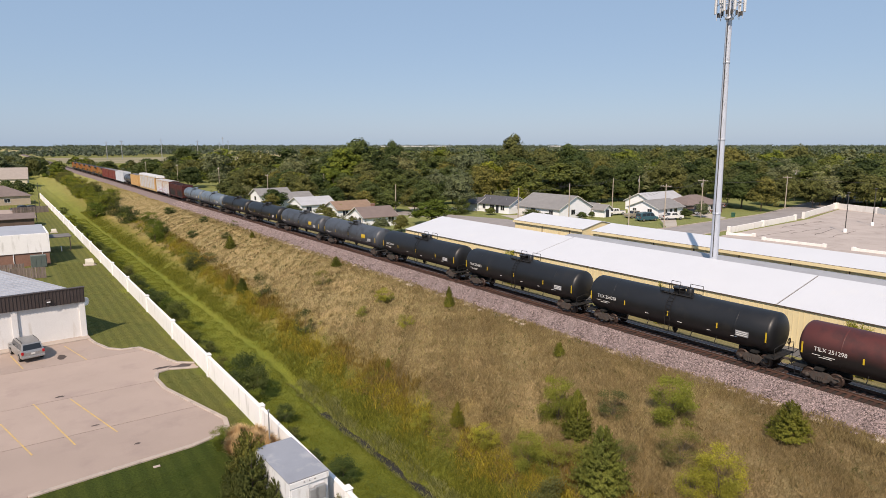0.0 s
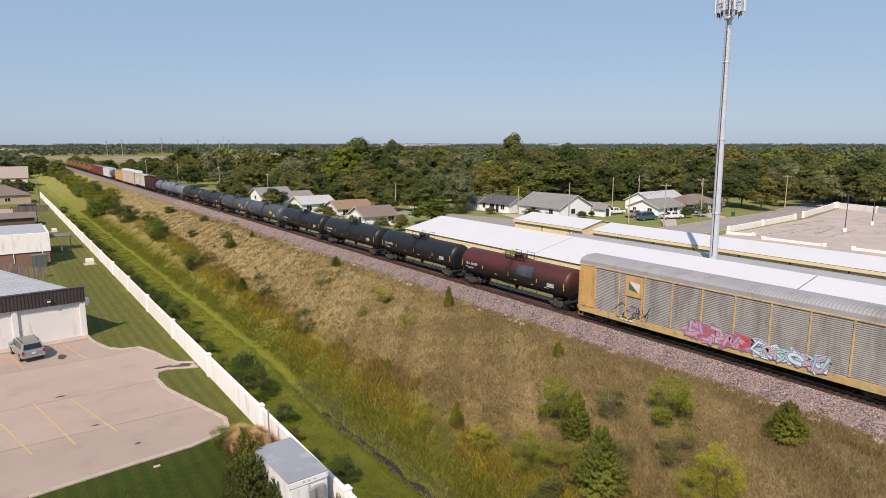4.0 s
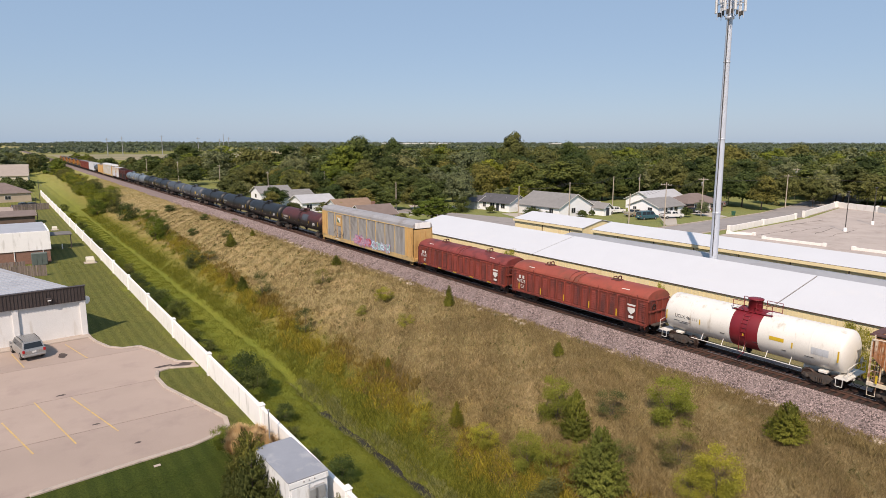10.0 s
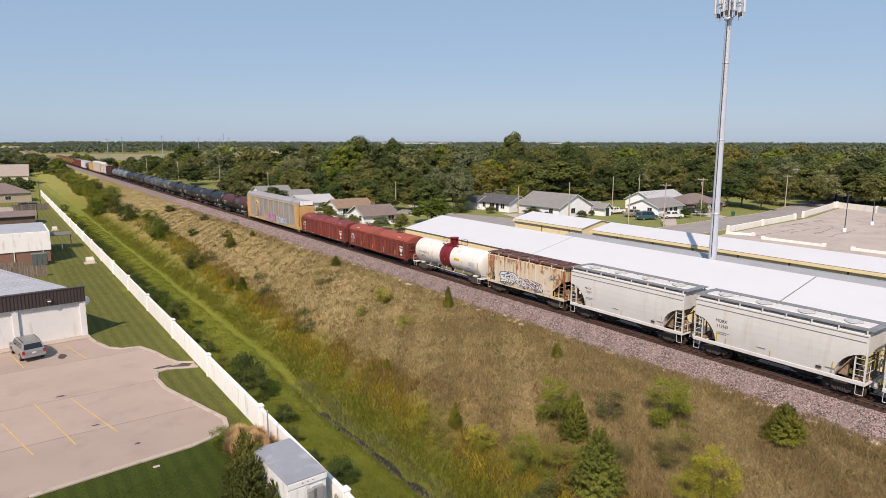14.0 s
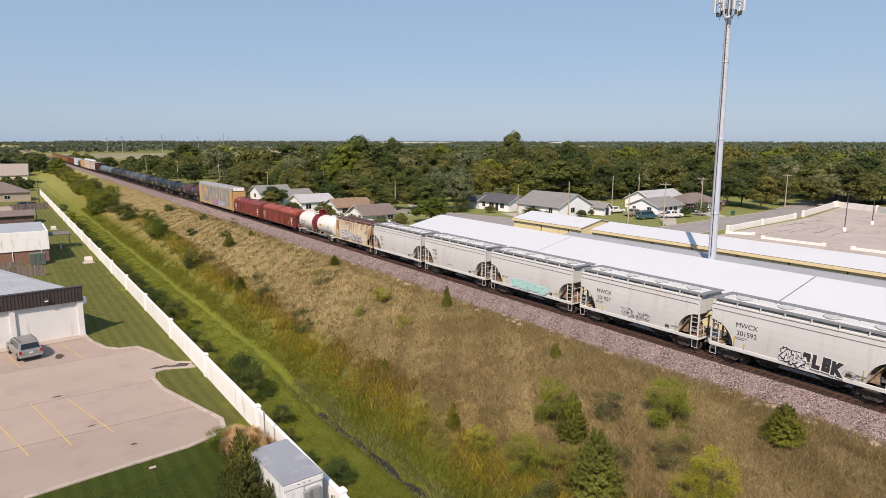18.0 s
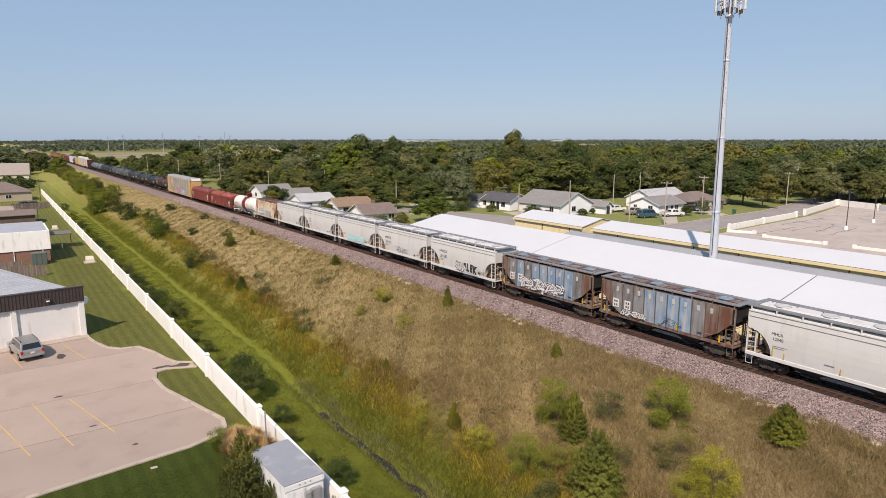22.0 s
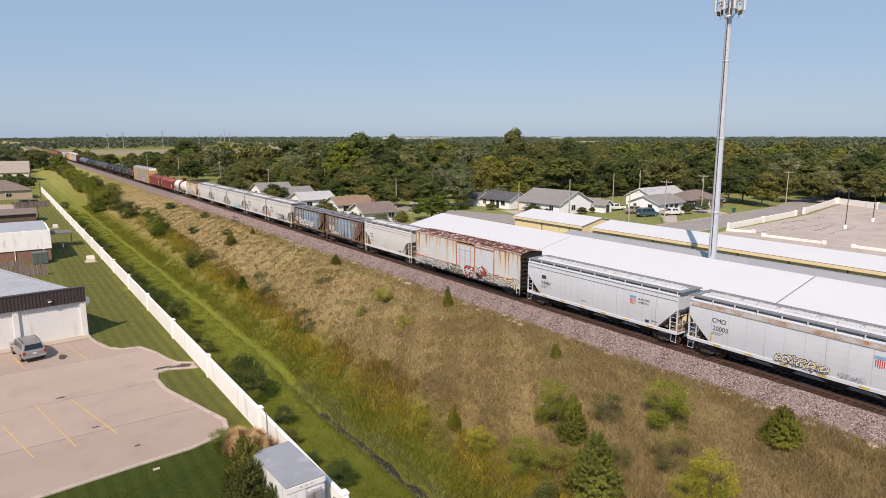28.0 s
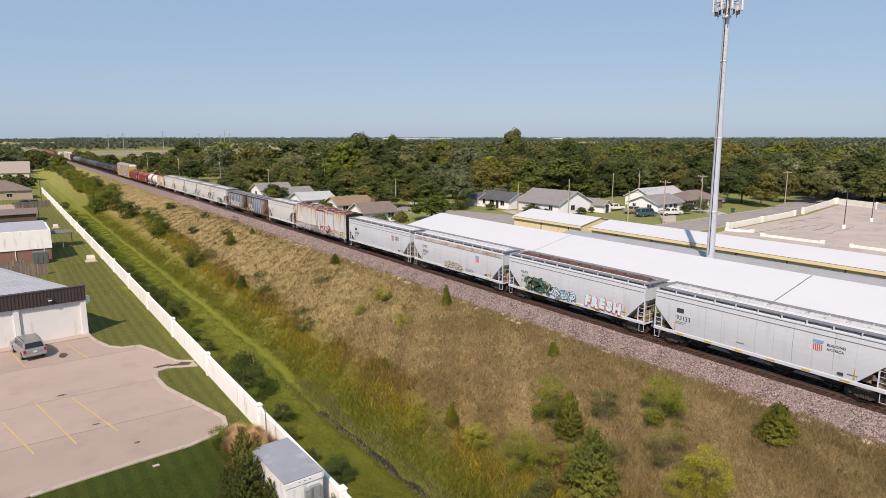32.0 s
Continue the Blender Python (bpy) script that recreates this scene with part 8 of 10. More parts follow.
def tank_car(label, L, paint_m, number, y0, dark=True, band=None, letters=None, patch=None, R=1.52, placard=True):
    car = thing("tank_car", label, "railway wagon", group="cars of the freight train")
    zc = 1.02 + R
    tl = L - 1.35
    part("tank", cached(("tank", tl, R), lambda: tank_geo(tl, R), paint_m), None, car, "", pose(0, 0, zc))
    deck = M["under"] if dark else M["white_tank"]
    tr = L / 2 - 2.35
    for s in (-1, 1):
        part("end_saddle", cached(("end_saddle", R), lambda: saddle_geo(R, zc), deck), None, car, "", pose(0, s * (tr + 0.15), 0))
        g = lambda: Geo().box((0, 0, 0.98), (2.9, 0.8, 0.06)).bar([(-1.4, 0.35, 1.0), (-1.4, 0.35, 1.75), (-0.5, 0.38, 1.9), (0.5, 0.38, 1.9), (1.4, 0.35, 1.75), (1.4, 0.35, 1.0)], 0.025).bar([(-1.4, 0.35, 1.4), (1.4, 0.35, 1.4)], 0.02).bar([(-1.42, -0.3, 1.0), (-1.42, -0.3, 0.45), (-1.42, 0.1, 0.45), (-1.42, 0.1, 1.0)], 0.022).bar([(1.42, -0.3, 1.0), (1.42, -0.3, 0.45), (1.42, 0.1, 0.45), (1.42, 0.1, 1.0)], 0.022)
        part("end_platform", cached("end_platform", g, deck), None, car, "", pose(0, s * (L / 2 - 0.95), 0, 0, 0, 0 if s > 0 else 180))
    part("hand_brake", Geo().lathe([(0.2, 0), (0.25, 0.02), (0.25, 0.05), (0.2, 0.07)], 12, "y").tube((0, 0.03, -0.6), (0, 0.03, 0.25), 0.03), deck, car, "", pose(0.8, -(L / 2 - 0.62), 1.9))
    for s in (-1, 1):
        part("side_rail", cached(("side_rail", L), lambda: Geo().bar([(0, -L / 2 + 3.4, 0), (0, L / 2 - 3.4, 0)], 0.035), deck), None, car, "", pose(s * 1.35, 0, 0.98))
        for k in (-2, -1, 0, 1, 2):
            part("rail_bracket", cached(("rail_bracket", R), lambda: Geo().tube((0, 0, 0), (-0.32, 0, 0.55), 0.03, n=5), deck), None, car, "", pose(s * 1.35, k * L * 0.11, 0.98, 0, 0, 0 if s > 0 else 180))
    top = zc + R
    dm = band or paint_m
    if band:
        g = Geo().lathe([(R + 0.006, -1.05), (R + 0.012, -1.03), (R + 0.012, 1.03), (R + 0.006, 1.05)], 40, "y")
        part("red_band", g, band, car, "deep red band round the tank", pose(0, 0, zc))
    if not band:
        part("manway", Geo().lathe([(0.46, -0.1), (0.46, 0.3), (0.56, 0.31), (0.56, 0.38), (0.3, 0.42), (0, 0.42)], 18), dm, car, "", pose(0, 0.0, top))
    part("valve_housing", Geo().lathe([(0.3, -0.05), (0.3, 0.4), (0.26, 0.45), (0, 0.46)], 12), dm, car, "", pose(0, -0.95, top)) if not band else part("dome", Geo().lathe([(0.5, -0.15), (0.5, 0.72), (0.55, 0.73), (0.55, 0.8), (0.3, 0.84), (0, 0.85)], 20), band, car, "tall red valve dome", pose(0, 0, top))
    if band:
        part("hazard_panel", Geo().lathe([(R + 0.012, -2.9), (R + 0.012, -1.9)], 4, "y", sweep=(172, 182)), M["strip"], car, "yellow warning panel", pose(0, 0, zc))
        part("stencil_block", Geo().lathe([(R + 0.012, -5.8), (R + 0.012, -4.7)], 5, "y", sweep=(174, 192)), M["seam"], car, "pale grey stencilled panel", pose(0, 0, zc))
    g = Geo()
    g.box((-0.62, 0, 0.02), (0.3, 2.6, 0.04)).box((0.62, 0, 0.02), (0.3, 2.6, 0.04)).box((0, 1.15, 0.02), (1.5, 0.3, 0.04)).box((0, -1.45, 0.02), (1.5, 0.3, 0.04))
    for s in (-1, 1):
        for a, b in ((-1.6, -0.45), (0.45, 1.3)):
            g.bar([(s * 0.78, a, 0), (s * 0.78, a, 0.72), (s * 0.78, b, 0.72), (s * 0.78, b, 0)], 0.025)
            g.bar([(s * 0.78, a, 0.38), (s * 0.78, b, 0.38)], 0.02)
    part("top_platform", g, M["under"] if not band else band, car, "", pose(0, 0, top - 0.12))
    for s in (-1, 1):
        g = Geo()
        pts = []
        for k in range(10):
            a = radians(92 - 11.5 * k)
            pts.append((s * (R + 0.07) * math.cos(a) if True else 0, zc + (R + 0.07) * math.sin(a)))
        pts.append((s * (R + 0.05), 1.0))
        for w in (-0.22, 0.22):
            g.bar([(px, w, pz) for px, pz in pts], 0.022)
        for px, pz in pts[1:]:
            g.tube((px, -0.22, pz), (px, 0.22, pz), 0.018, n=5)
        g.tube((pts[-1][0], -0.22, 1.0), (pts[-1][0], 0.22, 0.5), 0.02, n=5)
        part("side_ladder", g, dm if band else M["under"], car)
    part("bottom_outlet", Geo().lathe([(0.22, 0.0), (0.22, -0.3), (0.12, -0.4), (0.12, -0.55), (0, -0.55)], 12), M["under"], car, "", pose(0, 0.2, 1.06))
    # bands round the tank shell
    for k in (-tl * 0.33, tl * 0.33):
        part("weld_band", cached(("weld_band", R), lambda: Geo().lathe([(R, -0.05), (R + 0.006, -0.04), (R + 0.006, 0.04), (R, 0.05)], 36, "y"), paint_m), None, car, "", pose(0, k, zc))
    mat = M["white"] if dark else M["letter_dark"]
    xw = R + 0.012
    for s in (-1, 1):
        if number:
            writing(number, 0.4 if dark else 0.36, mat, car, s * xw, -s * (tl / 2 - 1.3), zc - 0.12, s, wide=0.95)
        f = -s
        for k, (yy, w, h, zz) in enumerate(((tl / 2 - 1.2, 0.5, 0.04, -0.4), (tl / 2 - 1.9, 0.7, 0.04, -0.42), (tl / 2 - 1.6, 0.8, 0.04, -0.54), (-tl * 0.05, 0.4, 0.04, -0.6), (-tl * 0.2, 0.3, 0.04, -0.62), (-tl * 0.31, 0.6, 0.04, -0.6), (tl * 0.13, 0.35, 0.04, -0.52))):
            dx = math.sqrt(max(0, xw**2 - zz**2))
            part("stencil_line", Geo().box((s * dx, f * (yy - w / 2), zc + zz), (0.012, w, h)), mat, car)
        if placard:
            zz = -0.25
            part("data_panel", Geo().box((s * (xw - 0.01), f * (-tl / 2 + 2.3), zc + zz), (0.02, 1.0, 0.42)), M["roofwalk"], car, "grey stencilled data panel")
            for j in range(3):
                part("stencil_line", Geo().box((s * (xw + 0.003), f * (-tl / 2 + 2.3), zc + zz - 0.12 + 0.13 * j), (0.012, 0.86, 0.05)), mat, car)
    for yy in (-tl / 2 + 0.55, -tl / 4, 0, tl / 4, tl / 2 - 0.55):
        for s in (-1, 1):
            h = 0.75 if abs(yy) > tl * 0.4 else 0.4
            part("reflector", cached(("reflector", h), lambda: Geo().box((0, 0, 0), (0.02, 0.1, h)), M["strip"]), None, car, "yellow reflective strip", pose(s * (xw - 0.02), yy, zc - 0.1))
    if patch:
        a0, a1, ya, yb = patch[1:]
        part("paint_patch", Geo().lathe([(R + 0.008, ya), (R + 0.008, yb)], 10, "y", sweep=(a0, a1)), patch[0], car, "patch of different paint", pose(0, 0, zc))
    running_gear(car, L, tr)
    return car


def hopper_body(L, W, z0, z1, zr, cut=2.3, ribs=0, bulge=0.1, arch=True):
    """Covered hopper: stations along the car, with the lower corners cut away by the end slopes."""
    st = [-L / 2 + cut * f for f in (0.0, 0.012, 0.2, 0.4, 0.58, 0.74, 0.87, 0.96, 1.0)]
    st = st + [(-L / 2 + cut) + (L - 2 * cut) * k / 6 for k in range(1, 6)] + [-s for s in st[::-1]]
    rings = []
    for y in st:
        d = L / 2 - abs(y)
        zb = z0 + (math.sqrt(max(0.0, 1 - (d / cut) ** 2)) if arch else max(0.0, 1 - d / cut)) * (z1 - z0) * 0.6
        ring = []
        hs = [zb + (z1 - zb) * k / 6 for k in range(7)]
        for z in hs:
            ring.append((-(W / 2 + bulge * math.sin(math.pi * (z - z0) / (z1 - z0)) - 0.02), y, z))
        for k in range(1, 6):
            a = k / 6
            ring.append((-W / 2 + W * a, y, z1 + (zr - z1) * math.sin(math.pi * a)))
        for z in hs[::-1]:
            ring.append((W / 2 + bulge * math.sin(math.pi * (z - z0) / (z1 - z0)) - 0.02, y, z))
        rings.append(ring[::-1])
    return Geo().loft(rings, smooth=False)


def curve_through(pts, steps=5):
    """A smooth line through control points."""
    out = []
    for k in range(len(pts) - 1):
        p0, p1, p2, p3 = pts[max(0, k - 1)], pts[k], pts[k + 1], pts[min(len(pts) - 1, k + 2)]
        for j in range(steps):
            t = j / steps
            out.append(tuple(0.5 * (2 * b + (c - a) * t + (2 * a - 5 * b + 4 * c - d) * t * t + (3 * b - a - 3 * c + d) * t**3) for a, b, c, d in zip(p0, p1, p2, p3)))
    return out + [pts[-1]]


def banded_stroke(pts, bands, taper):
    """A flat stroke along points (y, z): bands are (half width, material index) from the rim inwards; both ends close in the rim's colour."""
    n = len(pts)
    edge = [b[0] for b in bands]
    lanes = [-w for w in edge] + edge[::-1]
    mids = [b[1] for b in bands]
    mids = mids[:-1] + [mids[-1]] + mids[:-1][::-1]
    rows = []
    for k in range(-1, n + 1):
        p = pts[min(max(k, 0), n - 1)]
        a, b = Vector(pts[max(0, min(k, n - 1) - 1)]), Vector(pts[min(n - 1, max(k, 0) + 1)])
        d = (b - a).normalized() if (b - a).length > 1e-6 else Vector((1, 0))
        q = Vector(p) + d * (edge[0] - edge[-1]) * (-1.2 if k < 0 else 1.2 if k == n else 0)
        f = 1.0 + taper * (0.5 - min(max(k, 0), n - 1) / (n - 1))
        rows.append([(0, q.x - d.y * w * f, q.y + d.x * w * f) for w in lanes])
    g = Geo()
    for lane, mi in enumerate(mids):
        for k in range(len(rows) - 1):
            cap = k in (0, len(rows) - 2)
            g.add([rows[k][lane], rows[k][lane + 1], rows[k + 1][lane + 1], rows[k + 1][lane]], [(0, 1, 2, 3)], False, bands[0][1] if cap else mi)
    return g


# wild strokes in a unit box, none of them a letter
STROKES = [
    [(-0.1, 0.8), (0.5, 1.05), (0.75, 0.55), (0.3, 0.3), (0.6, -0.05)],
    [(0.0, 0.1), (0.35, 0.95), (0.6, 0.2), (1.05, 0.9)],
    [(1.1, 0.6), (0.6, 0.95), (0.1, 0.6), (0.45, 0.1), (0.95, 0.3)],
    [(0.1, 1.1), (0.25, 0.35), (0.9, 0.5), (0.8, -0.1)],
    [(-0.1, 0.25), (0.4, 0.1), (0.7, 0.6), (1.15, 0.45)],
    [(0.3, 1.05), (0.9, 0.85), (0.7, 0.35), (0.05, 0.05)],
]


def graffiti(car, x, y0, y1, z0, z1, cols, seed, label="sprayed graffiti lettering", word=""):
    """A row of sprayed shapes on the car's near side; letters that can be read come as a word."""
    r = random.Random(seed)
    high = z1 - z0
    n = len(word) or max(2, round(abs(y1 - y0) / (0.72 * high)))
    w = abs(y1 - y0) / n
    thin = len(cols) == 1
    mats = [M[c] for c in cols]
    ink = cols.index("g_black") if "g_black" in cols else min(1, len(cols) - 1)
    fills = [k for k in range(len(cols)) if k != ink] or [0]
    for k in range(n):
        y = y0 + (y1 - y0) * (k + 0.5) / n
        z = (z0 + z1) / 2 + high * r.uniform(-0.06, 0.06)
        if word:
            for j, (c, fat) in enumerate(zip(cols, (0.17, 0.15, 0.105) if len(cols) > 2 else (0.2, 0.12))):
                cu = bpy.data.curves.new("letter", "FONT")
                cu.body, cu.size, cu.offset, cu.align_x, cu.align_y = word[k], 1.25, fat * 0.95, "CENTER", "CENTER"
                cu.resolution_u = 3
                tmp = bpy.data.objects.new("letter", cu)
                me = bpy.data.meshes.new_from_object(tmp)
                bpy.data.objects.remove(tmp)
                me.materials.clear()
                me.materials.append(M[c])
                ob = part("letter", me, None, car, label)
                ob.matrix_basis = Matrix(((0, 0, -1, x - 0.004 * (j + 1) - 0.0007 * k), (-1, 0, 0, y), (0, 1, 0, z), (0, 0, 0, 1))) @ Matrix.Diagonal((w * 1.15, high * 0.92, 1, 1)) @ Matrix(((1, 0.12, 0, 0), (0, 1, 0, 0), (0, 0, 1, 0), (0, 0, 0, 1)))
            continue
        h = high * r.uniform(0.75, 1.05)
        fat = 0.02 * high if thin else 0.1 * min(h, 1.5 * w) * r.uniform(0.8, 1.25)
        lean = r.uniform(-0.25, 0.3)
        turn = r.uniform(-20, 20)
        for j, line in enumerate(r.sample(STROKES, 2 if thin else 4)):
            pts = []
            for u, v in line:
                u, v = u + r.uniform(-0.12, 0.12), v + r.uniform(-0.1, 0.1)
                u += lean * (v - 0.5)
                pts.append((-(u - 0.5) * w * (1.3 if thin else 1.25), (v - 0.5) * (h - 2 * fat)))
            if r.random() < 0.45:
                pts = curve_through(pts, 4)
            fill = fills[(j + k) % len(fills)]
            if thin:
                bands = [(fat, 0)]
            elif j == 0 and len(cols) > 2:
                bands = [(fat * 2.1, fills[0]), (fat * 1.75, ink), (fat * 1.2, fill)]
            else:
                bands = [(fat * 1.45, ink), (fat * r.uniform(0.75, 1.05), fill)]
            part("graffiti_stroke", banded_stroke(pts, bands, 0.0 if thin else r.uniform(-0.9, 0.9)), mats, car, label, pose(x - 0.003 - 0.014 * (k % 2) - 0.003 * j, y, z, turn, 0, 0))


def end_frame(L, W, z1, cut):
    """Posts, ladder steps and sloping braces of one end, at +y."""
    g = Geo()
    y = L / 2 - 0.12
    for s in (-1, 1):
        x = s * (W / 2 - 0.05)
        g.box((x, y, (1.15 + z1) / 2), (0.09, 0.1, z1 - 1.15))
        g.box((x, y - 0.62, (1.2 + z1 * 0.72) / 2), (0.07, 0.08, z1 * 0.72 - 1.2))
        for k in range(8):
            g.tube((x, y, 1.35 + 0.37 * k), (x, y - 0.6, 1.35 + 0.37 * k), 0.022, n=5)
        g.bar([(x, y, 1.15), (x, y, 0.45), (x, y - 0.45, 0.45), (x, y - 0.45, 1.15)], 0.022)
        g.bar([(x * 0.5, y, 1.2), (x * 0.5, y, 2.3)], 0.03)
    for z in (1.9, 2.6):
        g.bar([(-W / 2 + 0.05, y, z), (W / 2 - 0.05, y, z)], 0.025)
    g.box((0, y - 0.35, 1.16), (W - 0.1, 0.9, 0.08))
    g.box((0, y - 0.3, 0.9), (0.5, 1.2, 0.35))
    return g


def covered_hopper(label, L, body, number="", bays=2, W=3.1, zr=4.72, z1=4.38, ribbed=False, roof=None, graf=(), strip=True, logo=False, frame=None, slope=None, yl=None, hatchm=None, size=0.5, lead=1.9, top=None):
    car = thing("covered_hopper", label, "railway wagon", group="cars of the freight train")
    bl = L - 1.15
    cut = 1.75 if bays == 2 else 1.8
    z0 = 1.3
    part("body", cached(("body", bl, W, z0, z1, zr, cut), lambda: hopper_body(bl, W, z0, z1, zr, cut, bulge=0.0 if ribbed else 0.1, arch=bays == 2), body), None, car)
    fm = frame or body
    wm = M["rustroof"] if ribbed and hatchm is M["rustroof"] else M["roofwalk"]
    arch = bays == 2
    for s in (-1, 1):
        part("side_sill", cached(("side_sill", bl), lambda: Geo().box((0, 0, 0), (0.12, bl + 0.2, 0.26), 0.02), fm), None, car, "", pose(s * (W / 2 - 0.03), 0, 1.22))
        part("end_frame", cached(("end_frame", bl, W, z1, cut), lambda: end_frame(bl + 0.3, W, z1, cut), fm), None, car, "", pose(0, 0, 0, 0, 0, 0 if s > 0 else 180))
        def web():
            arc = [(bl / 2 - cut * math.cos(q), z0 + (z1 - z0) * 0.6 * (math.sin(q) if arch else 1 - math.cos(q))) for q in (k * math.pi / 14 for k in range(8))]
            return Geo().slab_yz(arc[:5] + [(arc[4][0], z0)], -0.02, 0.02)
        def slope_plate():
            y, dz = bl / 2 - cut * 0.42, (z1 - z0) * 0.5
            return Geo().add([(q * (W / 2 - 0.2), yy, zz) for q in (-1, 1) for yy, zz in ((bl / 2 - cut - 0.05, z0 - 0.05), (y, z0 + dz), (y - 0.06, z0 + dz), (bl / 2 - cut - 0.14, z0 - 0.05))], [(0, 1, 5, 4), (1, 2, 6, 5), (2, 3, 7, 6), (3, 0, 4, 7), (0, 3, 2, 1), (4, 5, 6, 7)])
        part("slope_sheet", cached(("slope_sheet", bl, W, z1, cut), slope_plate, slope or M["tan_slope"]), None, car, "", pose(0, 0, 0, 0, 0, 0 if s > 0 else 180))
        for t in (-0.88, 0.88):
            part("shear_plate", cached(("shear_plate", bl, W, z1, cut), web, M["rigging"]), None, car, "", pose(t, 0, 0, 0, 0, 0 if s > 0 else 180))
        def gear():
            y = bl / 2 - 0.35
            g = Geo().box((0, y, 1.32), (W - 0.5, 0.7, 0.08), 0.01).box((0.35, y - 0.1, 1.7), (0.5, 0.4, 0.6), 0.05)
            for x in (-0.95, -0.3, 0.95):
                g.box((x, y + 0.15, 2.05), (0.1, 0.1, 1.5))
            return g.tube((-0.9, y, 1.55), (0.9, y, 1.55), 0.06).tube((-0.95, y + 0.15, 2.7), (0.95, y - 0.5, 2.2), 0.05)
        part("end_rigging", cached(("end_rigging", bl, W), gear, M["rigging"]), None, car, "rust-tan brake rigging and platform", pose(0, 0, 0, 0, 0, 0 if s > 0 else 180))
        part("roof_edge", cached(("roof_edge", bl), lambda: Geo().box((0, 0, 0), (0.1, bl + 0.1, 0.12), 0.02), fm), None, car, "", pose(s * (W / 2), 0, z1))
        g = lambda: Geo().box((0, 0, 0.0), (0.46, bl + 0.5, 0.05)).box((-0.23, 0, 0.0), (0.03, bl + 0.5, 0.09)).box((0.23, 0, 0.0), (0.03, bl + 0.5, 0.09))
        part("roofwalk", cached(("roofwalk", bl, wm.name), g, wm), None, car, "brown rusted roof walkway" if wm is M["rustroof"] else "grey grated roof walkway", pose(s * (W / 2 - 0.35), 0, zr - 0.02))
        n = int(bl / 1.6)
        for k in range(n + 1):
            part("walk_bracket", cached("walk_bracket", lambda: Geo().box((0, 0, 0), (0.1, 0.06, 0.3)), fm), None, car, "", pose(s * (W / 2 - 0.05), -bl / 2 + 0.1 + (bl - 0.2) * k / n, z1 + 0.16))
        part("cross_walk", cached(("cross_walk", W, wm.name), lambda: Geo().box((0, 0, 0), (W - 1.2, 0.5, 0.05)), wm), None, car, "", pose(0, s * (bl / 2 + 0.02), zr + 0.0))
        if bays == 4:
            hs = [z0 + (z1 - z0) * q / 6 for q in range(7)]
            def seam():
                side = [W / 2 + 0.1 * math.sin(math.pi * (z - z0) / (z1 - z0)) - 0.02 for z in hs]
                return Geo().loft([[(q + 0.005, -0.02, z), (q + 0.005, 0.02, z)] for q, z in zip(side, hs)], False, caps=False, closed=False)
            m2 = 11
            for k in range(m2):
                part("side_seam", cached(("side_seam", W, z1), seam, M["seam"]), None, car, "", pose(0, -bl / 2 + cut + 0.1 + (bl - 2 * cut - 0.2) * k / (m2 - 1), 0, 0, 0, 0 if s > 0 else 180))
        if not ribbed:
            part("seam_line", cached(("seam_line", bl), lambda: Geo().box((0, 0, 0), (0.012, bl - 0.1, 0.05)), M["roofwalk"]), None, car, "dark seam along the upper side", pose(s * (W / 2 + 0.038), 0, z1 - 0.42))
        if top:
            part("upper_strake", Geo().box((s * (W / 2 + 0.012), 0, z1 - 0.2), (0.05, bl - 0.2, 0.34), 0.01), top, car, "rust-blotched upper strake")
    n = 6
    span = bl * 0.94 / n
    if bays == 2:
        for k in range(4):
            g = lambda: Geo().lathe([(0.5, -0.1), (0.5, 0.03), (0.56, 0.04), (0.56, 0.07), (0.44, 0.09), (0.4, 0.05), (0.2, 0.1), (0, 0.11)], 20)
            part("hatch", cached(("hatch", 0.46), g, hatchm or M["hatch"]), None, car, "round roof hatch", pose(0, -bl / 2 + bl * (k + 0.5) / 4, zr))
    else:
        def lid():
            g = Geo().loft([[(-0.36, y, 0.0), (-0.33, y, h), (-0.12, y, h + 0.07), (0.12, y, h + 0.07), (0.33, y, h), (0.36, y, 0.0)] for y, h in ((-span / 2 + 0.12, 0.06), (-span / 2 + 0.2, 0.12), (span / 2 - 0.2, 0.12), (span / 2 - 0.12, 0.06))], False)
            return g.box((0, 0, 0.14), (0.78, 0.07, 0.11), 0.01)
        for k in range(n):
            part("hatch", cached(("trough_hatch", round(span, 2)), lid, hatchm or M["hatch"]), None, car, "long trough hatch cover with straps", pose(0, -bl * 0.47 + span * (k + 0.5), zr + 0.0))
    part("hatch_trough", cached(("hatch_trough", bl), lambda: Geo().box((0, 0, 0), (0.95, bl * 0.96, 0.1), 0.02), roof or body), None, car, "", pose(0, 0, zr - 0.04))
    part("centre_sill", cached(("centre_sill", L), lambda: Geo().box((0, 0, 0.82), (0.62, L - 1.3, 0.5)), M["under"]), None, car)
    for k in range(bays):
        w = (bl - 2 * cut) / bays
        y = (k - (bays - 1) / 2) * w
        w *= 0.84
        g = lambda: Geo().loft([[(-1.35, -w * 0.55, 1.3), (1.35, -w * 0.55, 1.3), (1.35, w * 0.55, 1.3), (-1.35, w * 0.55, 1.3)], [(-0.6, -0.4, 0.42), (0.6, -0.4, 0.42), (0.6, 0.4, 0.42), (-0.6, 0.4, 0.42)]], False).box((0, 0, 0.38), (1.5, 1.0, 0.12)).box((-0.8, 0, 0.4), (0.16, 0.16, 0.16))
        part("discharge_bay", cached(("discharge_bay", round(w, 2)), g, M["bay"]), None, car, "dark discharge hopper", pose(0, y, 0))
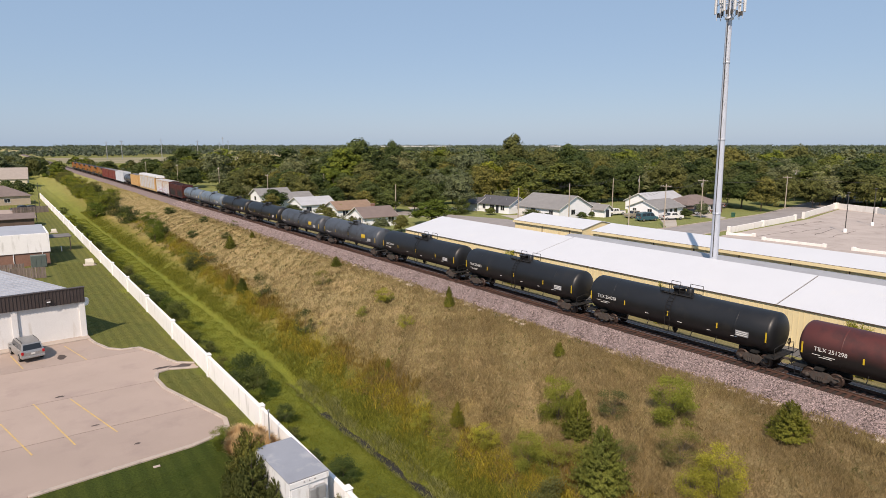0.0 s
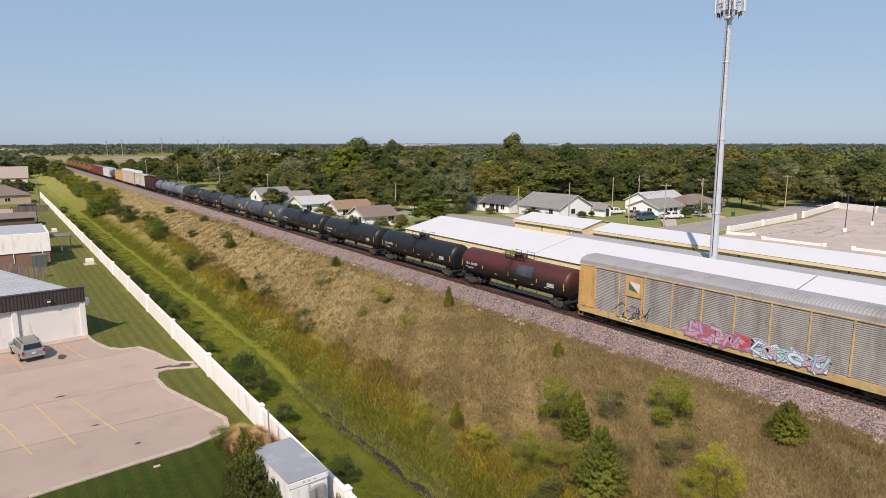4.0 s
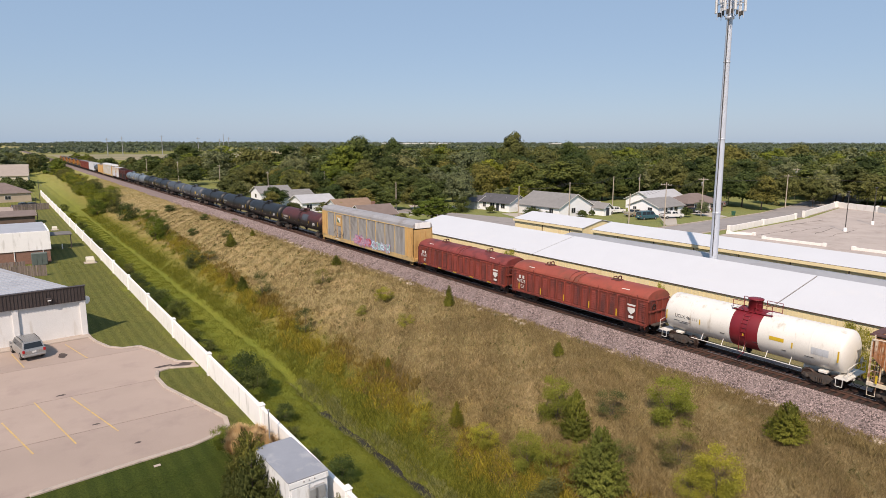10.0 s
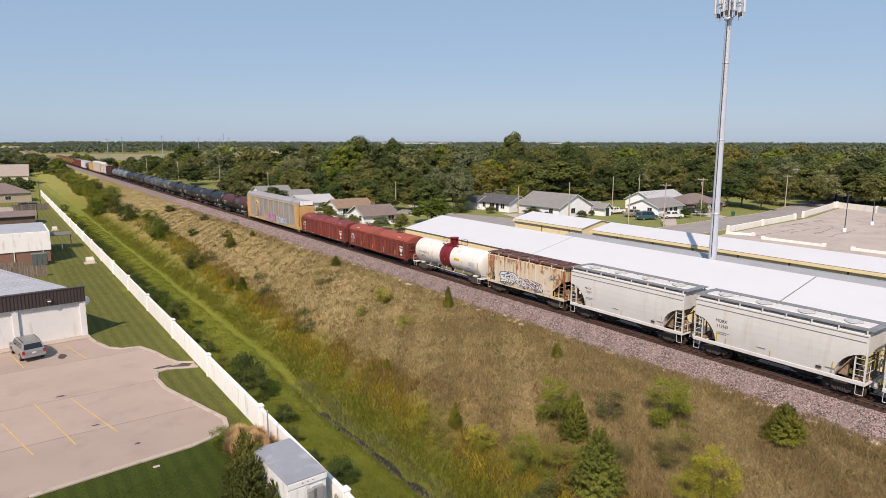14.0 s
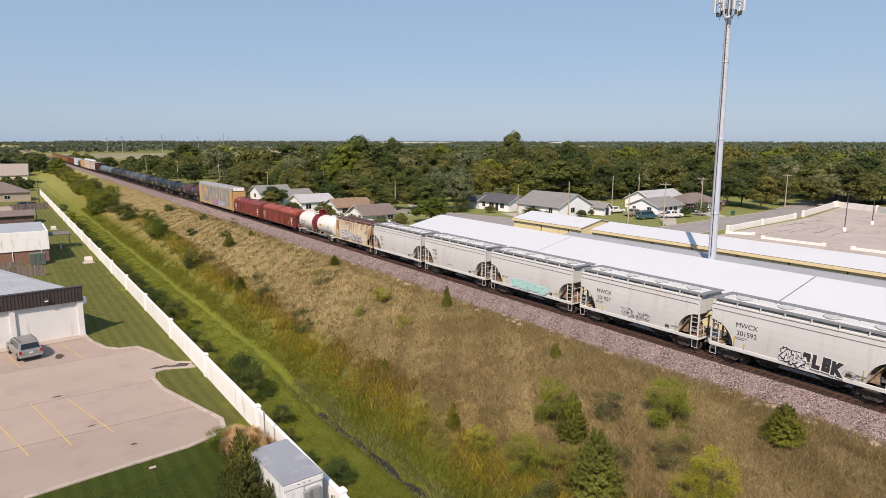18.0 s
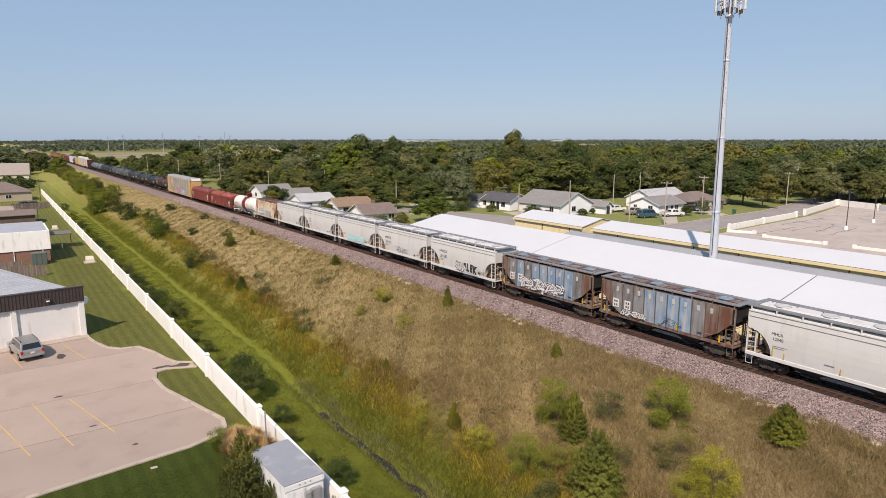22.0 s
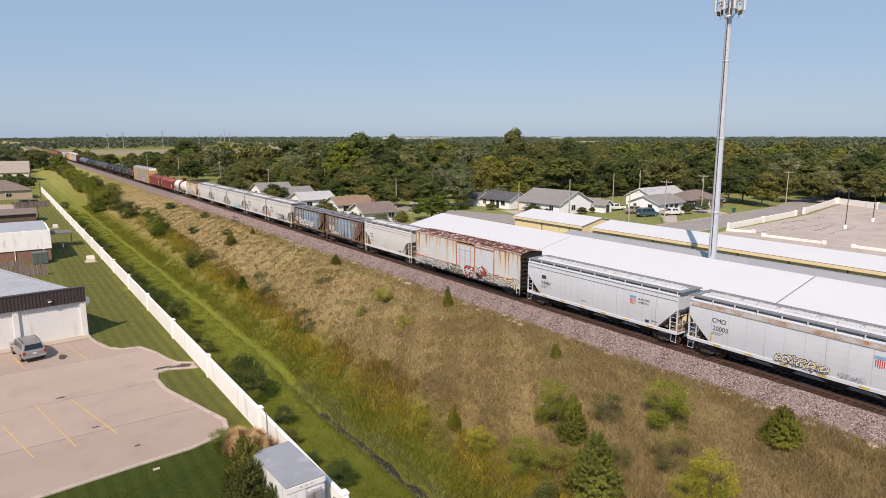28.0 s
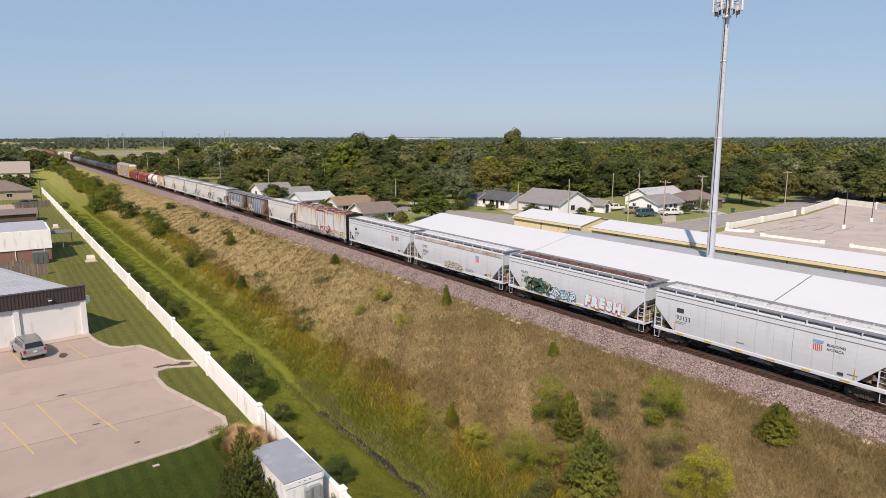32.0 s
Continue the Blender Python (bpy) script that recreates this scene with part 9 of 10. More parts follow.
    part("brake_cylinder", Geo().lathe([(0, -0.5), (0.2, -0.46), (0.2, 0.46), (0, 0.5)], 12, "x"), M["truckmetal"], car, "", pose(0, -bl / 2 + 0.9, 1.75))
    part("brake_wheel", Geo().lathe([(0.2, 0), (0.25, 0.02), (0.25, 0.05), (0.2, 0.07)], 12, "y"), fm, car, "", pose(0.6, -bl / 2 - 0.2, 2.3))
    for s in (-1, 1):
        f = -s
        lx = W / 2 + 0.088
        if number:
            rows = number.split(" ")
            for j, txt in enumerate(rows):
                if txt == "#":
                    part("owner_mark", Geo().box((s * lx, f * (bl / 2 - lead - 0.42), 3.14), (0.012, 0.6, 0.36)), M["letter_dark"], car, "dark owner mark")
                else:
                    writing(txt, size, M["letter_dark"], car, s * lx, f * (bl / 2 - lead - 0.1 * j), 2.98 - size * 1.2 * j, s)
        for j in range(4):
            yy, w, zz = (bl / 2 - cut - 0.15, 0.9, 2.2) if j == 0 else (bl / 2 - cut - 0.15, 0.7, 2.08) if j == 1 else (-bl / 2 + cut + 0.5, 0.6, 1.75) if j == 2 else (bl * 0.08, 0.6, 1.85)
            part("stencil_line", Geo().box((s * (lx - 0.03), f * (yy - w / 2), zz), (0.016, w, 0.05)), M["roofwalk"], car)
        part("stencil_block", Geo().box((s * (lx - 0.035), f * (-bl / 2 + cut + 0.9), 1.62), (0.014, 0.36, 0.18)), M["letter_dark"], car)
        if logo:
            yy = f * (-bl / 2 + cut + 2.4)
            part("shield_top", Geo().box((s * lx, yy, 3.42), (0.012, 0.66, 0.2)), M["g_blue"], car, "blue top of a shield emblem")
            for j in range(5):
                part("shield_stripe", Geo().box((s * lx, yy + 0.24 - 0.12 * j, 3.02), (0.012, 0.06, 0.55 - 0.06 * abs(j - 2))), M["g_red"], car, "red stripe of a shield emblem")
            if logo == "shield":
                continue
            writing("BUILDING", 0.25, M["letter_dark"], car, s * lx, yy - f * 0.55, 3.25, s)
            writing("AMERICA", 0.25, M["letter_dark"], car, s * lx, yy - f * 0.55, 2.95, s)
    if strip:
        n = 3 if bays == 2 else 6
        for k in range(n):
            y = -bl / 2 + cut + (bl - 2 * cut) * (k + 0.25) / (n - 0.5)
            for s in (-1, 1):
                if yl:
                    part("reflector", cached(("reflector_flat",), lambda: Geo().box((0, 0, 0), (0.014, 0.6, 0.1)), M["strip"]), None, car, "yellow reflective strip", pose(s * (W / 2 + 0.04), y, 1.22))
                else:
                    part("reflector", cached(("reflector", 0.42), lambda: Geo().box((0, 0, 0), (0.02, 0.06, 0.42)), M["strip"]), None, car, "yellow reflective strip", pose(s * (W / 2 + 0.045), y, 1.62))
        for s in (-1, 1):
            for t in (-1, 1):
                part("reflector", cached(("reflector", 0.7), lambda: Geo().box((0, 0, 0), (0.02, 0.07, 0.7)), M["strip"]), None, car, "yellow reflective strip", pose(s * (W / 2 + 0.05), t * (bl / 2 - cut - 0.1), 1.85))
    for a, b, c, d, cols, seed, *word in graf:
        graffiti(car, -(W / 2 + 0.1), a, b, c, d, cols, seed, word=word[0] if word else "")
    running_gear(car, L, L / 2 - 1.95)
    return car


def panel_hopper(label, L, panels, roof, frame, graf=(), W=3.0, z1=4.1, plate=False, bars=True, rib_mat=None, cut=1.9, hatchm=None):
    """An older hopper whose sides are flat panels between outside posts."""
    car = covered_hopper(label, L, M["under"] if frame is M["bm_rust"] else frame, bays=2, W=W - 0.16, z1=z1, zr=z1 + 0.28, ribbed=True, roof=roof, strip=False, frame=frame, slope=M["under"], hatchm=hatchm)
    bl = L - 1.15
    n = len(panels)
    a0, a1 = -bl / 2 + 0.12, bl / 2 - 0.12
    w = (a1 - a0) / n
    for s in (-1, 1):
        for k in range(n):
            # panels run from the front on the near side
            y = a1 - w * (k + 0.5)
            x = s * (W / 2 - 0.05)
            if abs(y) > bl / 2 - cut:
                d0, d1 = bl / 2 - (abs(y) - w / 2), bl / 2 - (abs(y) + w / 2)
                za, zc2 = (1.36 + max(0.0, 1 - q / cut) * (z1 - 1.36) * 0.62 for q in (d0, max(d1, 0)))
                t = 1 if y > 0 else -1
                ya, yb = y - t * (w / 2 - 0.02), y + t * (w / 2 - 0.02)
                poly = [(ya, za), (yb, zc2), (yb, z1 + 0.02), (ya, z1 + 0.02)]
                if t < 0:
                    poly = poly[::-1]
                part("side_panel", Geo().slab_yz(poly, x - 0.025, x + 0.025), panels[k], car)
            else:
                part("side_panel", cached(("side_panel", round(w, 3), z1), lambda: Geo().box((0, 0, 0), (0.05, w - 0.04, z1 - 1.34)), panels[k]), None, car, "", pose(x, y, (z1 + 1.38) / 2))
                part("side_post", cached(("side_post", z1), lambda: Geo().box((0, 0, 0), (0.1, 0.07, z1 - 1.3), 0.02), rib_mat or frame), None, car, "", pose(s * (W / 2 - 0.01), y + w / 2, (z1 + 1.34) / 2))
    if bars:
        for k in range(1, n - 1):
            y = a1 - w * (k + 0.5)
            part("name_bar", Geo().box((-(W / 2 + 0.0), y, z1 - 0.5), (0.03, 0.24, 0.42), 0.01), M["faded_letter"], car, "pale faded letter mark")
    if plate:
        for yy in (a1 - w * 1.4, a1 - w * 2.5):
            part("number_panel", Geo().box((-(W / 2 + 0.01), yy, 2.35), (0.03, 0.62, 0.75)), M["white"], car, "white stencilled panel")
            for j in range(4):
                part("stencil_line", Geo().box((-(W / 2 + 0.028), yy + 0.11 - 0.22 * (j % 2), 2.5 - 0.32 * (j // 2)), (0.012, 0.13, 0.19)), M["letter_dark"], car)
    for k in range(4):
        part("reflector", cached(("reflector", 0.55), lambda: Geo().box((0, 0, 0), (0.02, 0.12, 0.55)), M["strip"]), None, car, "yellow reflective strip", pose(-(W / 2 + 0.05), a1 - 0.35 - (a1 - a0 - 1.2) * k / 3, 1.62))
    for k, (a, b, c, d, cols, seed) in enumerate(graf):
        graffiti(car, -(W / 2 + 0.06), a, b, c, d, cols, seed)
    return car


def auto_rack(label, L, side, post, roofm, graf=True):
    car = thing("auto_rack_car", label, "railway wagon", group="cars of the freight train")
    bl, W = L - 1.5, 3.0
    part("deck_sill", Geo().box((0, 0, 0.95), (W, bl, 0.6), 0.03), M["dusty_yellow"], car)
    part("inner_shell", Geo().box((0, 0, 3.05), (W - 0.3, bl - 0.3, 3.7)), M["under"], car)
    z0, z1 = 1.25, 5.05
    bays = 9
    endw = 1.9
    for s in (-1, 1):
        x = s * (W / 2)
        w = (bl - 2 * endw) / bays
        def corr():
            g = Geo()
            zs = [z0 + (z1 - z0) * k / 56 for k in range(57)]
            g.loft([[(0.012 if k % 2 else -0.012, -w / 2 + 0.02, z), (0.012 if k % 2 else -0.012, w / 2 - 0.02, z)] for k, z in enumerate(zs)], smooth=False, caps=False, closed=False)
            return g
        for k in range(bays):
            y = bl / 2 - endw - w * (k + 0.5)
            part("side_screen", cached(("side_screen", round(w, 3)), corr, side), None, car, "corrugated galvanised side screen", pose(x, y, 0, 0, 0, 0 if s > 0 else 180))
        for k in range(bays + 1):
            y = bl / 2 - endw - w * k
            part("side_post", cached("rack_post", lambda: Geo().box((0, 0, (z0 + z1) / 2), (0.12, 0.13, z1 - z0), 0.02), M["dusty_yellow"]), None, car, "", pose(x, y, 0))
        for t in (-1, 1):
            g = lambda: Geo().box((0, 0, (z0 + z1) / 2 + 0.02), (0.1, endw - 0.1, z1 - z0)).box((0.06, 0.3, 2.9), (0.06, 0.12, 3.3)).box((0.06, -0.4, 2.9), (0.06, 0.12, 3.3))
            part("end_panel", cached("rack_end_panel", g, post), None, car, "yellow end panel", pose(x, t * (bl / 2 - endw / 2), 0, 0, 0, 0 if s > 0 else 180))
            ladder(car, "corner_ladder", x + s * 0.09, t * (bl / 2 - 0.25), 0.9, 3.7, 0.42, post)
            g = lambda: Geo().bar([(0, -0.25, 0.75), (0, -0.25, 0.32), (0, 0.25, 0.32), (0, 0.25, 0.75)], 0.025)
            part("step", cached("rack_step", g, post), None, car, "", pose(x, t * (bl / 2 - 0.3), 0))
        part("top_rail", Geo().box((x, 0, z1 + 0.04), (0.14, bl, 0.12), 0.02), M["dusty_yellow"], car)
        for k in range(3):
            part("stencil_line", Geo().box((s * (W / 2 + 0.09), -s * (bl / 2 - 5 - 0.5 * k), 1.0), (0.02, 0.36, 0.14)), M["white"], car)
    # arched ribbed roof
    g = Geo()
    n, m = 216, 12
    rings = []
    for k in range(n + 1):
        y = -bl / 2 + bl * k / n
        up = 0.035 if k % 2 else 0.0
        ring = []
        for i in range(m + 1):
            a = math.pi * i / m
            ring.append((-(W / 2 + 0.02) * math.cos(a), y, z1 + 0.1 + (0.74 + up) * math.sin(a) ** 0.6 if 0 < i < m else z1 + 0.06))
        rings.append(ring[::-1])
    g.loft(rings, smooth=False, caps=True, closed=False)
    part("roof", g, roofm, car, "grey ribbed arched roof")
    for t in (-1, 1):
        dm = M["white"] if t < 0 else post
        part("end_door", Geo().box((0, t * (bl / 2 + 0.02), 2.9), (W - 0.2, 0.1, 4.0), 0.02), post, car, "tall yellow end doors")
        part("end_door_cap", Geo().slab_yz([(0, 0), (0.08, 0), (0.08, 0.75), (0, 0.75)], -1.2, 1.2), M["fence_white"], car, "pale end cap", pose(0, bl / 2 + 0.01 if t > 0 else -bl / 2 - 0.09, 5.05))
        for x in (-0.4, 0.4):
            part("door_bar", Geo().tube((x, t * (bl / 2 + 0.12), 1.1), (x, t * (bl / 2 + 0.12), 4.6), 0.03), post, car)
        part("end_sill", Geo().box((0, t * (bl / 2 + 0.15), 0.95), (2.6, 0.4, 0.35), 0.03), post, car)
    if graf:
        x = -(W / 2 + 0.07)
        yb = bl / 2 - endw - w * 1.62
        part("emblem_board", Geo().box((x - 0.01, yb, 4.0), (0.06, 1.75, 1.7), 0.01), M["yellow"], car, "yellow emblem board")
        for q in (-0.8, 0.8):
            part("board_post", Geo().box((x + 0.03, yb + q, 2.2), (0.08, 0.14, 1.9), 0.01), M["yellow"], car)
        part("emblem_white", Geo().add([(x - 0.05, yb + 0.45, 4.45), (x - 0.05, yb - 0.6, 4.35), (x - 0.05, yb - 0.55, 3.55), (x - 0.05, yb + 0.5, 3.8)], [(0, 1, 2, 3)]), M["white"], car, "white part of an emblem")
        part("emblem_green", Geo().add([(x - 0.055, yb + 0.5, 4.4), (x - 0.055, yb - 0.5, 3.55), (x - 0.055, yb + 0.5, 3.75)], [(0, 1, 2)]), M["g_green"], car, "green part of an emblem")
        graffiti(car, x, bl / 2 - 11.4, bl / 2 - 16.4, 1.0, 2.3, ["g_pink", "g_lilac", "g_red", "g_rose"], 5)
        graffiti(car, x, bl / 2 - 16.6, bl / 2 - 21.6, 0.95, 2.1, ["g_sky", "g_lilac", "g_rose", "g_teal"], 6)
        graffiti(car, x, bl / 2 - 4.6, bl / 2 - 7.6, 1.0, 2.5, ["g_black"], 7, "thin black scrawl")
    running_gear(car, L, L / 2 - 3.4)
    return car


def coil_car(label, L, number, hoodm, upright):
    car = thing("covered_gondola", label, "railway wagon", group="cars of the freight train")
    bl, W = L - 1.2, 3.1
    z0, z1 = 0.95, 3.0
    part("gondola_body", Geo().box((0, 0, (z0 + z1) / 2), (W - 0.2, bl, z1 - z0)), M["red_oxide"], car)
    part("top_chord", Geo().box((0, 0, z1), (W, bl + 0.1, 0.14), 0.03), M["red_oxide"], car)
    n = 16
    w = bl / n
    def louvre():
        zs = [0.1] + [0.22 + 0.165 * j + d for j in range(10) for d in (0.0, 0.02, 0.14)] + [1.95]
        xo = [0.036] + [o for j in range(10) for o in (0.036, 0.09, 0.036)] + [0.036]
        g = Geo().box((0.0, 0, (z1 - z0) / 2), (0.06, w - 0.1, z1 - z0 - 0.1))
        hw = w * 0.26
        return g.loft([[(x, -hw, z), (x, hw, z), (-0.02, hw, z), (-0.02, -hw, z)] for x, z in zip(xo, zs)], False)
    for s in (-1, 1):
        part("side_sill", Geo().box((s * (W / 2 - 0.02), 0, z0 - 0.02), (0.14, bl, 0.2), 0.02), M["red_oxide"], car)
        for k in range(n):
            y = bl / 2 - w * (k + 0.5)
            plain = k in (1, n - 2) and s < 0
            if plain:
                part("side_panel", Geo().box((s * (W / 2 - 0.06), y, (z0 + z1) / 2), (0.06, w - 0.1, z1 - z0)), M["red_oxide"], car)
            else:
                part("side_panel", cached(("louvre", round(w, 3)), louvre, M["red_oxide"]), None, car, "louvred side panel", pose(s * (W / 2 - 0.06), y, z0, 0, 0, 0 if s > 0 else 180))
            part("side_post", cached("gondola_post", lambda: Geo().box((0, 0, 0), (0.17, 0.13, z1 - z0), 0.03), M["red_oxide"]), None, car, "", pose(s * (W / 2 - 0.02), y + w / 2, (z0 + z1) / 2))
            if k % 3 == 1:
                size = (0.014, 0.12, 0.62) if upright else (0.014, 0.6, 0.1)
                part("reflector", cached(("gondola_reflector", upright), lambda: Geo().box((0, 0, 0), size), M["strip"]), None, car, "yellow reflective strip", pose(s * (W / 2 + 0.075), y + (w / 2 if upright else 0), z0 + (0.5 if upright else -0.02)))
    # two hoods
    for t in (-1, 1):
        hl = bl / 2 - 0.1
        rings = []
        for y, k in ((-hl / 2, 0.9), (-hl / 2 + 0.12, 0.96), (-hl / 2 + 0.45, 1.0), (hl / 2 - 0.45, 1.0), (hl / 2 - 0.12, 0.96), (hl / 2, 0.9)):
            ring = [(-1.5, y, z1 + 0.05), (-1.48, y, z1 + 0.22)]
            ring += [(-1.45 * math.cos(q), y, z1 + 0.22 + 0.7 * k * math.sin(q) - 0.25 * (1 - k)) for q in (math.pi * j / 14 for j in range(1, 14))]
            rings.append((ring + [(1.48, y, z1 + 0.22), (1.5, y, z1 + 0.05)])[::-1])
        hood = part("hood", Geo().loft(rings, smooth=True), hoodm, car, "arched red hood", pose(0, t * (hl / 2 + 0.05), 0))
        part("hood_skirt", cached(("hood_skirt", round(hl, 2)), lambda: Geo().box((-1.5, 0, z1 + 0.2), (0.05, hl, 0.1)).box((1.5, 0, z1 + 0.2), (0.05, hl, 0.1)), hoodm), None, hood)
        part("hood_rib", cached("hood_rib", lambda: Geo().bar([(-1.52, 0, z1 + 0.1)] + [(-1.47 * math.cos(q), 0, z1 + 0.22 + 0.72 * math.sin(q)) for q in (math.pi * j / 10 for j in range(11))] + [(1.52, 0, z1 + 0.1)], 0.04), M["red_oxide"]), None, hood, "", pose(0, -t * (hl / 2 - 0.5), 0))
        for yy in (-hl * 0.38, hl * 0.14):
            part("hood_clamp", cached("hood_clamp", lambda: Geo().bar([(-1.54, 0, z1 - 0.1), (-1.54, 0, z1 + 0.42)], 0.03), M["red_oxide"]), None, hood, "", pose(0, yy, 0))
        part("lifting_frame", cached("lifting_frame", lambda: Geo().bar([(-0.22, 0, 0), (-0.22, 0, 0.32), (-0.1, 0, 0.42), (0.1, 0, 0.42), (0.22, 0, 0.32), (0.22, 0, 0)], 0.06).bar([(-0.22, 0.5, 0), (-0.22, 0.5, 0.3), (0.22, 0.5, 0.3), (0.22, 0.5, 0)], 0.045).box((0, 0.25, 0.04), (0.7, 0.9, 0.12), 0.02), M["lift"]), None, hood, "rust-brown lifting bracket", pose(0, 0, z1 + 0.88))
        part("hood_stencil", Geo().box((0, 0, 0), (0.02, 0.8, 0.06)), M["white"], hood, "white stencil line", pose(-1.23, hl * 0.2 * t, z1 + 0.6, 0, 38, 0))
    x = -(W / 2 + 0.075)
    y = bl / 2 - w * 0.9
    for q in (-0.2, -0.72):
        part("owner_mark", Geo().box((x, y + q, 2.46), (0.012, 0.26, 0.32)), M["white"], car, "white owner mark")
    writing(number, 0.5, M["white"], car, x, y + 0.2, 1.85, -1)
    for j in range(3):
        part("stencil_line", Geo().box((x, y - 0.6, 1.62 - 0.14 * j), (0.012, 0.5, 0.04)), M["white"], car)
    ye = -bl / 2 + w * 1.5
    part("emblem", Geo().add([(x, ye + 0.42, 2.5), (x, ye - 0.42, 2.5), (x, ye - 0.36, 1.9), (x, ye, 1.6), (x, ye + 0.36, 1.9)], [(0, 1, 2, 3, 4)]), M["white"], car, "white shield emblem")
    part("emblem_bar", Geo().box((x - 0.01, ye, 2.28), (0.012, 0.8, 0.14)), M["red_oxide"], car)
    part("data_plate", Geo().box((x, ye, 1.38), (0.012, 0.5, 0.22)), M["white"], car)
    for t in (-1, 1):
        ladder(car, "corner_ladder", -(W / 2 + 0.06), t * (bl / 2 - 0.3), 0.55, 2.2, 0.4, M["red_oxide"])
        part("end_platform", Geo().box((0, t * (bl / 2 + 0.2), 0.95), (2.0, 0.4, 0.14), 0.03), M["truckmetal"], car)
        for q in (-1.2, -0.4, 0.4, 1.2):
            part("end_rib", Geo().box((q, t * (bl / 2 + 0.06), 2.0), (0.14, 0.14, 1.9), 0.03), M["red_oxide"], car)
        part("end_beam", Geo().box((0, t * (bl / 2 + 0.08), 2.1), (2.9, 0.16, 0.16), 0.03), M["red_oxide"], car)
        part("brake_wheel", Geo().lathe([(0.22, 0), (0.27, 0.02), (0.27, 0.05), (0.22, 0.07)], 12, "y"), M["under"], car, "", pose(-0.8, t * (bl / 2 + 0.16), 2.5))
    part("centre_sill", Geo().box((0, 0, 0.75), (0.7, bl, 0.5)), M["under"], car)
    running_gear(car, L, L / 2 - 2.3)
    return car


def box_car(label, L, body, roofm, endm, H=4.75, graf=(), pale=None, band=None, edge=None):
    car = thing("box_car", label, "railway wagon", group="cars of the freight train")
    bl, W = L - 1.2, 3.0
    z0 = 1.0
    part("box_shell", Geo().box((0, 0, (z0 + H) / 2), (W - 0.1, bl - 0.1, H - z0)), endm, car)
    n = 18
    w = bl / n
    for s in (-1, 1):
        for k in range(n):
            y = bl / 2 - w * (k + 0.5)
            if 8 <= k <= 10:
                continue
            part("side_sheet", cached(("side_sheet", round(w, 3), H), lambda: Geo().box((0, 0, 0), (0.06, w - 0.06, H - z0 - 0.1), 0.015), pale if pale and 11 <= k <= 13 else body), None, car, "", pose(s * (W / 2 - 0.04), y, (z0 + H) / 2))
            part("side_rib", cached(("side_rib", H), lambda: Geo().box((0, 0, 0), (0.08, 0.07, H - z0 - 0.06), 0.02), body), None, car, "", pose(s * (W / 2 - 0.01), y + w / 2, (z0 + H) / 2))
        yd = bl / 2 - w * 9.5
        d = part("sliding_door", Geo().box((s * (W / 2 - 0.0), yd, (z0 + H) / 2 - 0.05), (0.1, w * 3 - 0.1, H - z0 - 0.4), 0.02), pale or body, car, "ribbed sliding door")
        for j in range(4):
            part("door_rib", Geo().box((s * (W / 2 + 0.06), yd, z0 + 0.6 + 0.8 * j), (0.05, w * 3 - 0.3, 0.07), 0.01), pale or body, d)
        for j in (-1, 0, 1):
            part("door_rod", Geo().tube((s * (W / 2 + 0.1), yd + j * w * 0.9, z0 + 0.2), (s * (W / 2 + 0.1), yd + j * w * 0.9, H - 0.4), 0.025), body, d)
        part("side_sill", Geo().box((s * (W / 2 - 0.02), 0, z0 - 0.02), (0.12, bl, 0.24), 0.02), endm, car)
        if band:
            part("lower_band", Geo().box((s * (W / 2 + 0.012), 0, z0 + 0.84), (0.066, bl - 0.1, 0.22)), band, car, "scuffed orange band along the lower side")
        part("top_plate", Geo().box((s * (W / 2 - 0.02), 0, H - 0.02), (0.12, bl, 0.14), 0.02), edge or body, car)
        if edge:
            for q in (-1.55, 1.55, 4.6):
                part("door_post", Geo().box((s * (W / 2 + 0.015), yd - q * w, (z0 + H) / 2), (0.12, 0.14, H - z0 - 0.1), 0.02), M["post_orange"], car, "orange rusted door post")
            part("door_track", Geo().box((s * (W / 2 + 0.03), yd - 1.5 * w, H - 0.28), (0.1, w * 6.2, 0.1), 0.02), M["post_orange"], car, "rusted door track")
            part("mark_bar", Geo().box((s * (W / 2 + 0.012), s * -(bl / 2 - 2.3), z0 + 1.75), (0.06, 1.3, 0.22)), M["white"], car, "worn white lettering bar")
            part("mark_bar", Geo().box((s * (W / 2 + 0.012), s * -(bl / 2 - 2.3), z0 + 1.4), (0.06, 1.3, 0.2)), M["white"], car, "worn white lettering bar")
            part("yellow_line", Geo().box((s * (W / 2 + 0.012), s * (bl / 2 - 1.1), z0 + 0.99), (0.068, 1.9, 0.07)), M["strip"], car, "yellow painted line")
    ww = bl / 26
    sheet = lambda: Geo().add([(-W / 2, -ww / 2, 0), (0, -ww / 2, 0.22), (W / 2, -ww / 2, 0), (-W / 2, ww / 2 - 0.08, 0), (0, ww / 2 - 0.08, 0.22), (W / 2, ww / 2 - 0.08, 0), (-W / 2, ww / 2 - 0.08, 0.04), (0, ww / 2 - 0.08, 0.27), (W / 2, ww / 2 - 0.08, 0.04), (-W / 2, ww / 2, 0.04), (0, ww / 2, 0.27), (W / 2, ww / 2, 0.04)], [(0, 1, 4, 3), (1, 2, 5, 4), (3, 4, 7, 6), (4, 5, 8, 7), (6, 7, 10, 9), (7, 8, 11, 10)])
    for k in range(26):
        part("roof_sheet", cached(("roof_sheet", round(ww, 3)), sheet, roofm), None, car, "", pose(0, bl / 2 - bl * (k + 0.5) / 26, H))
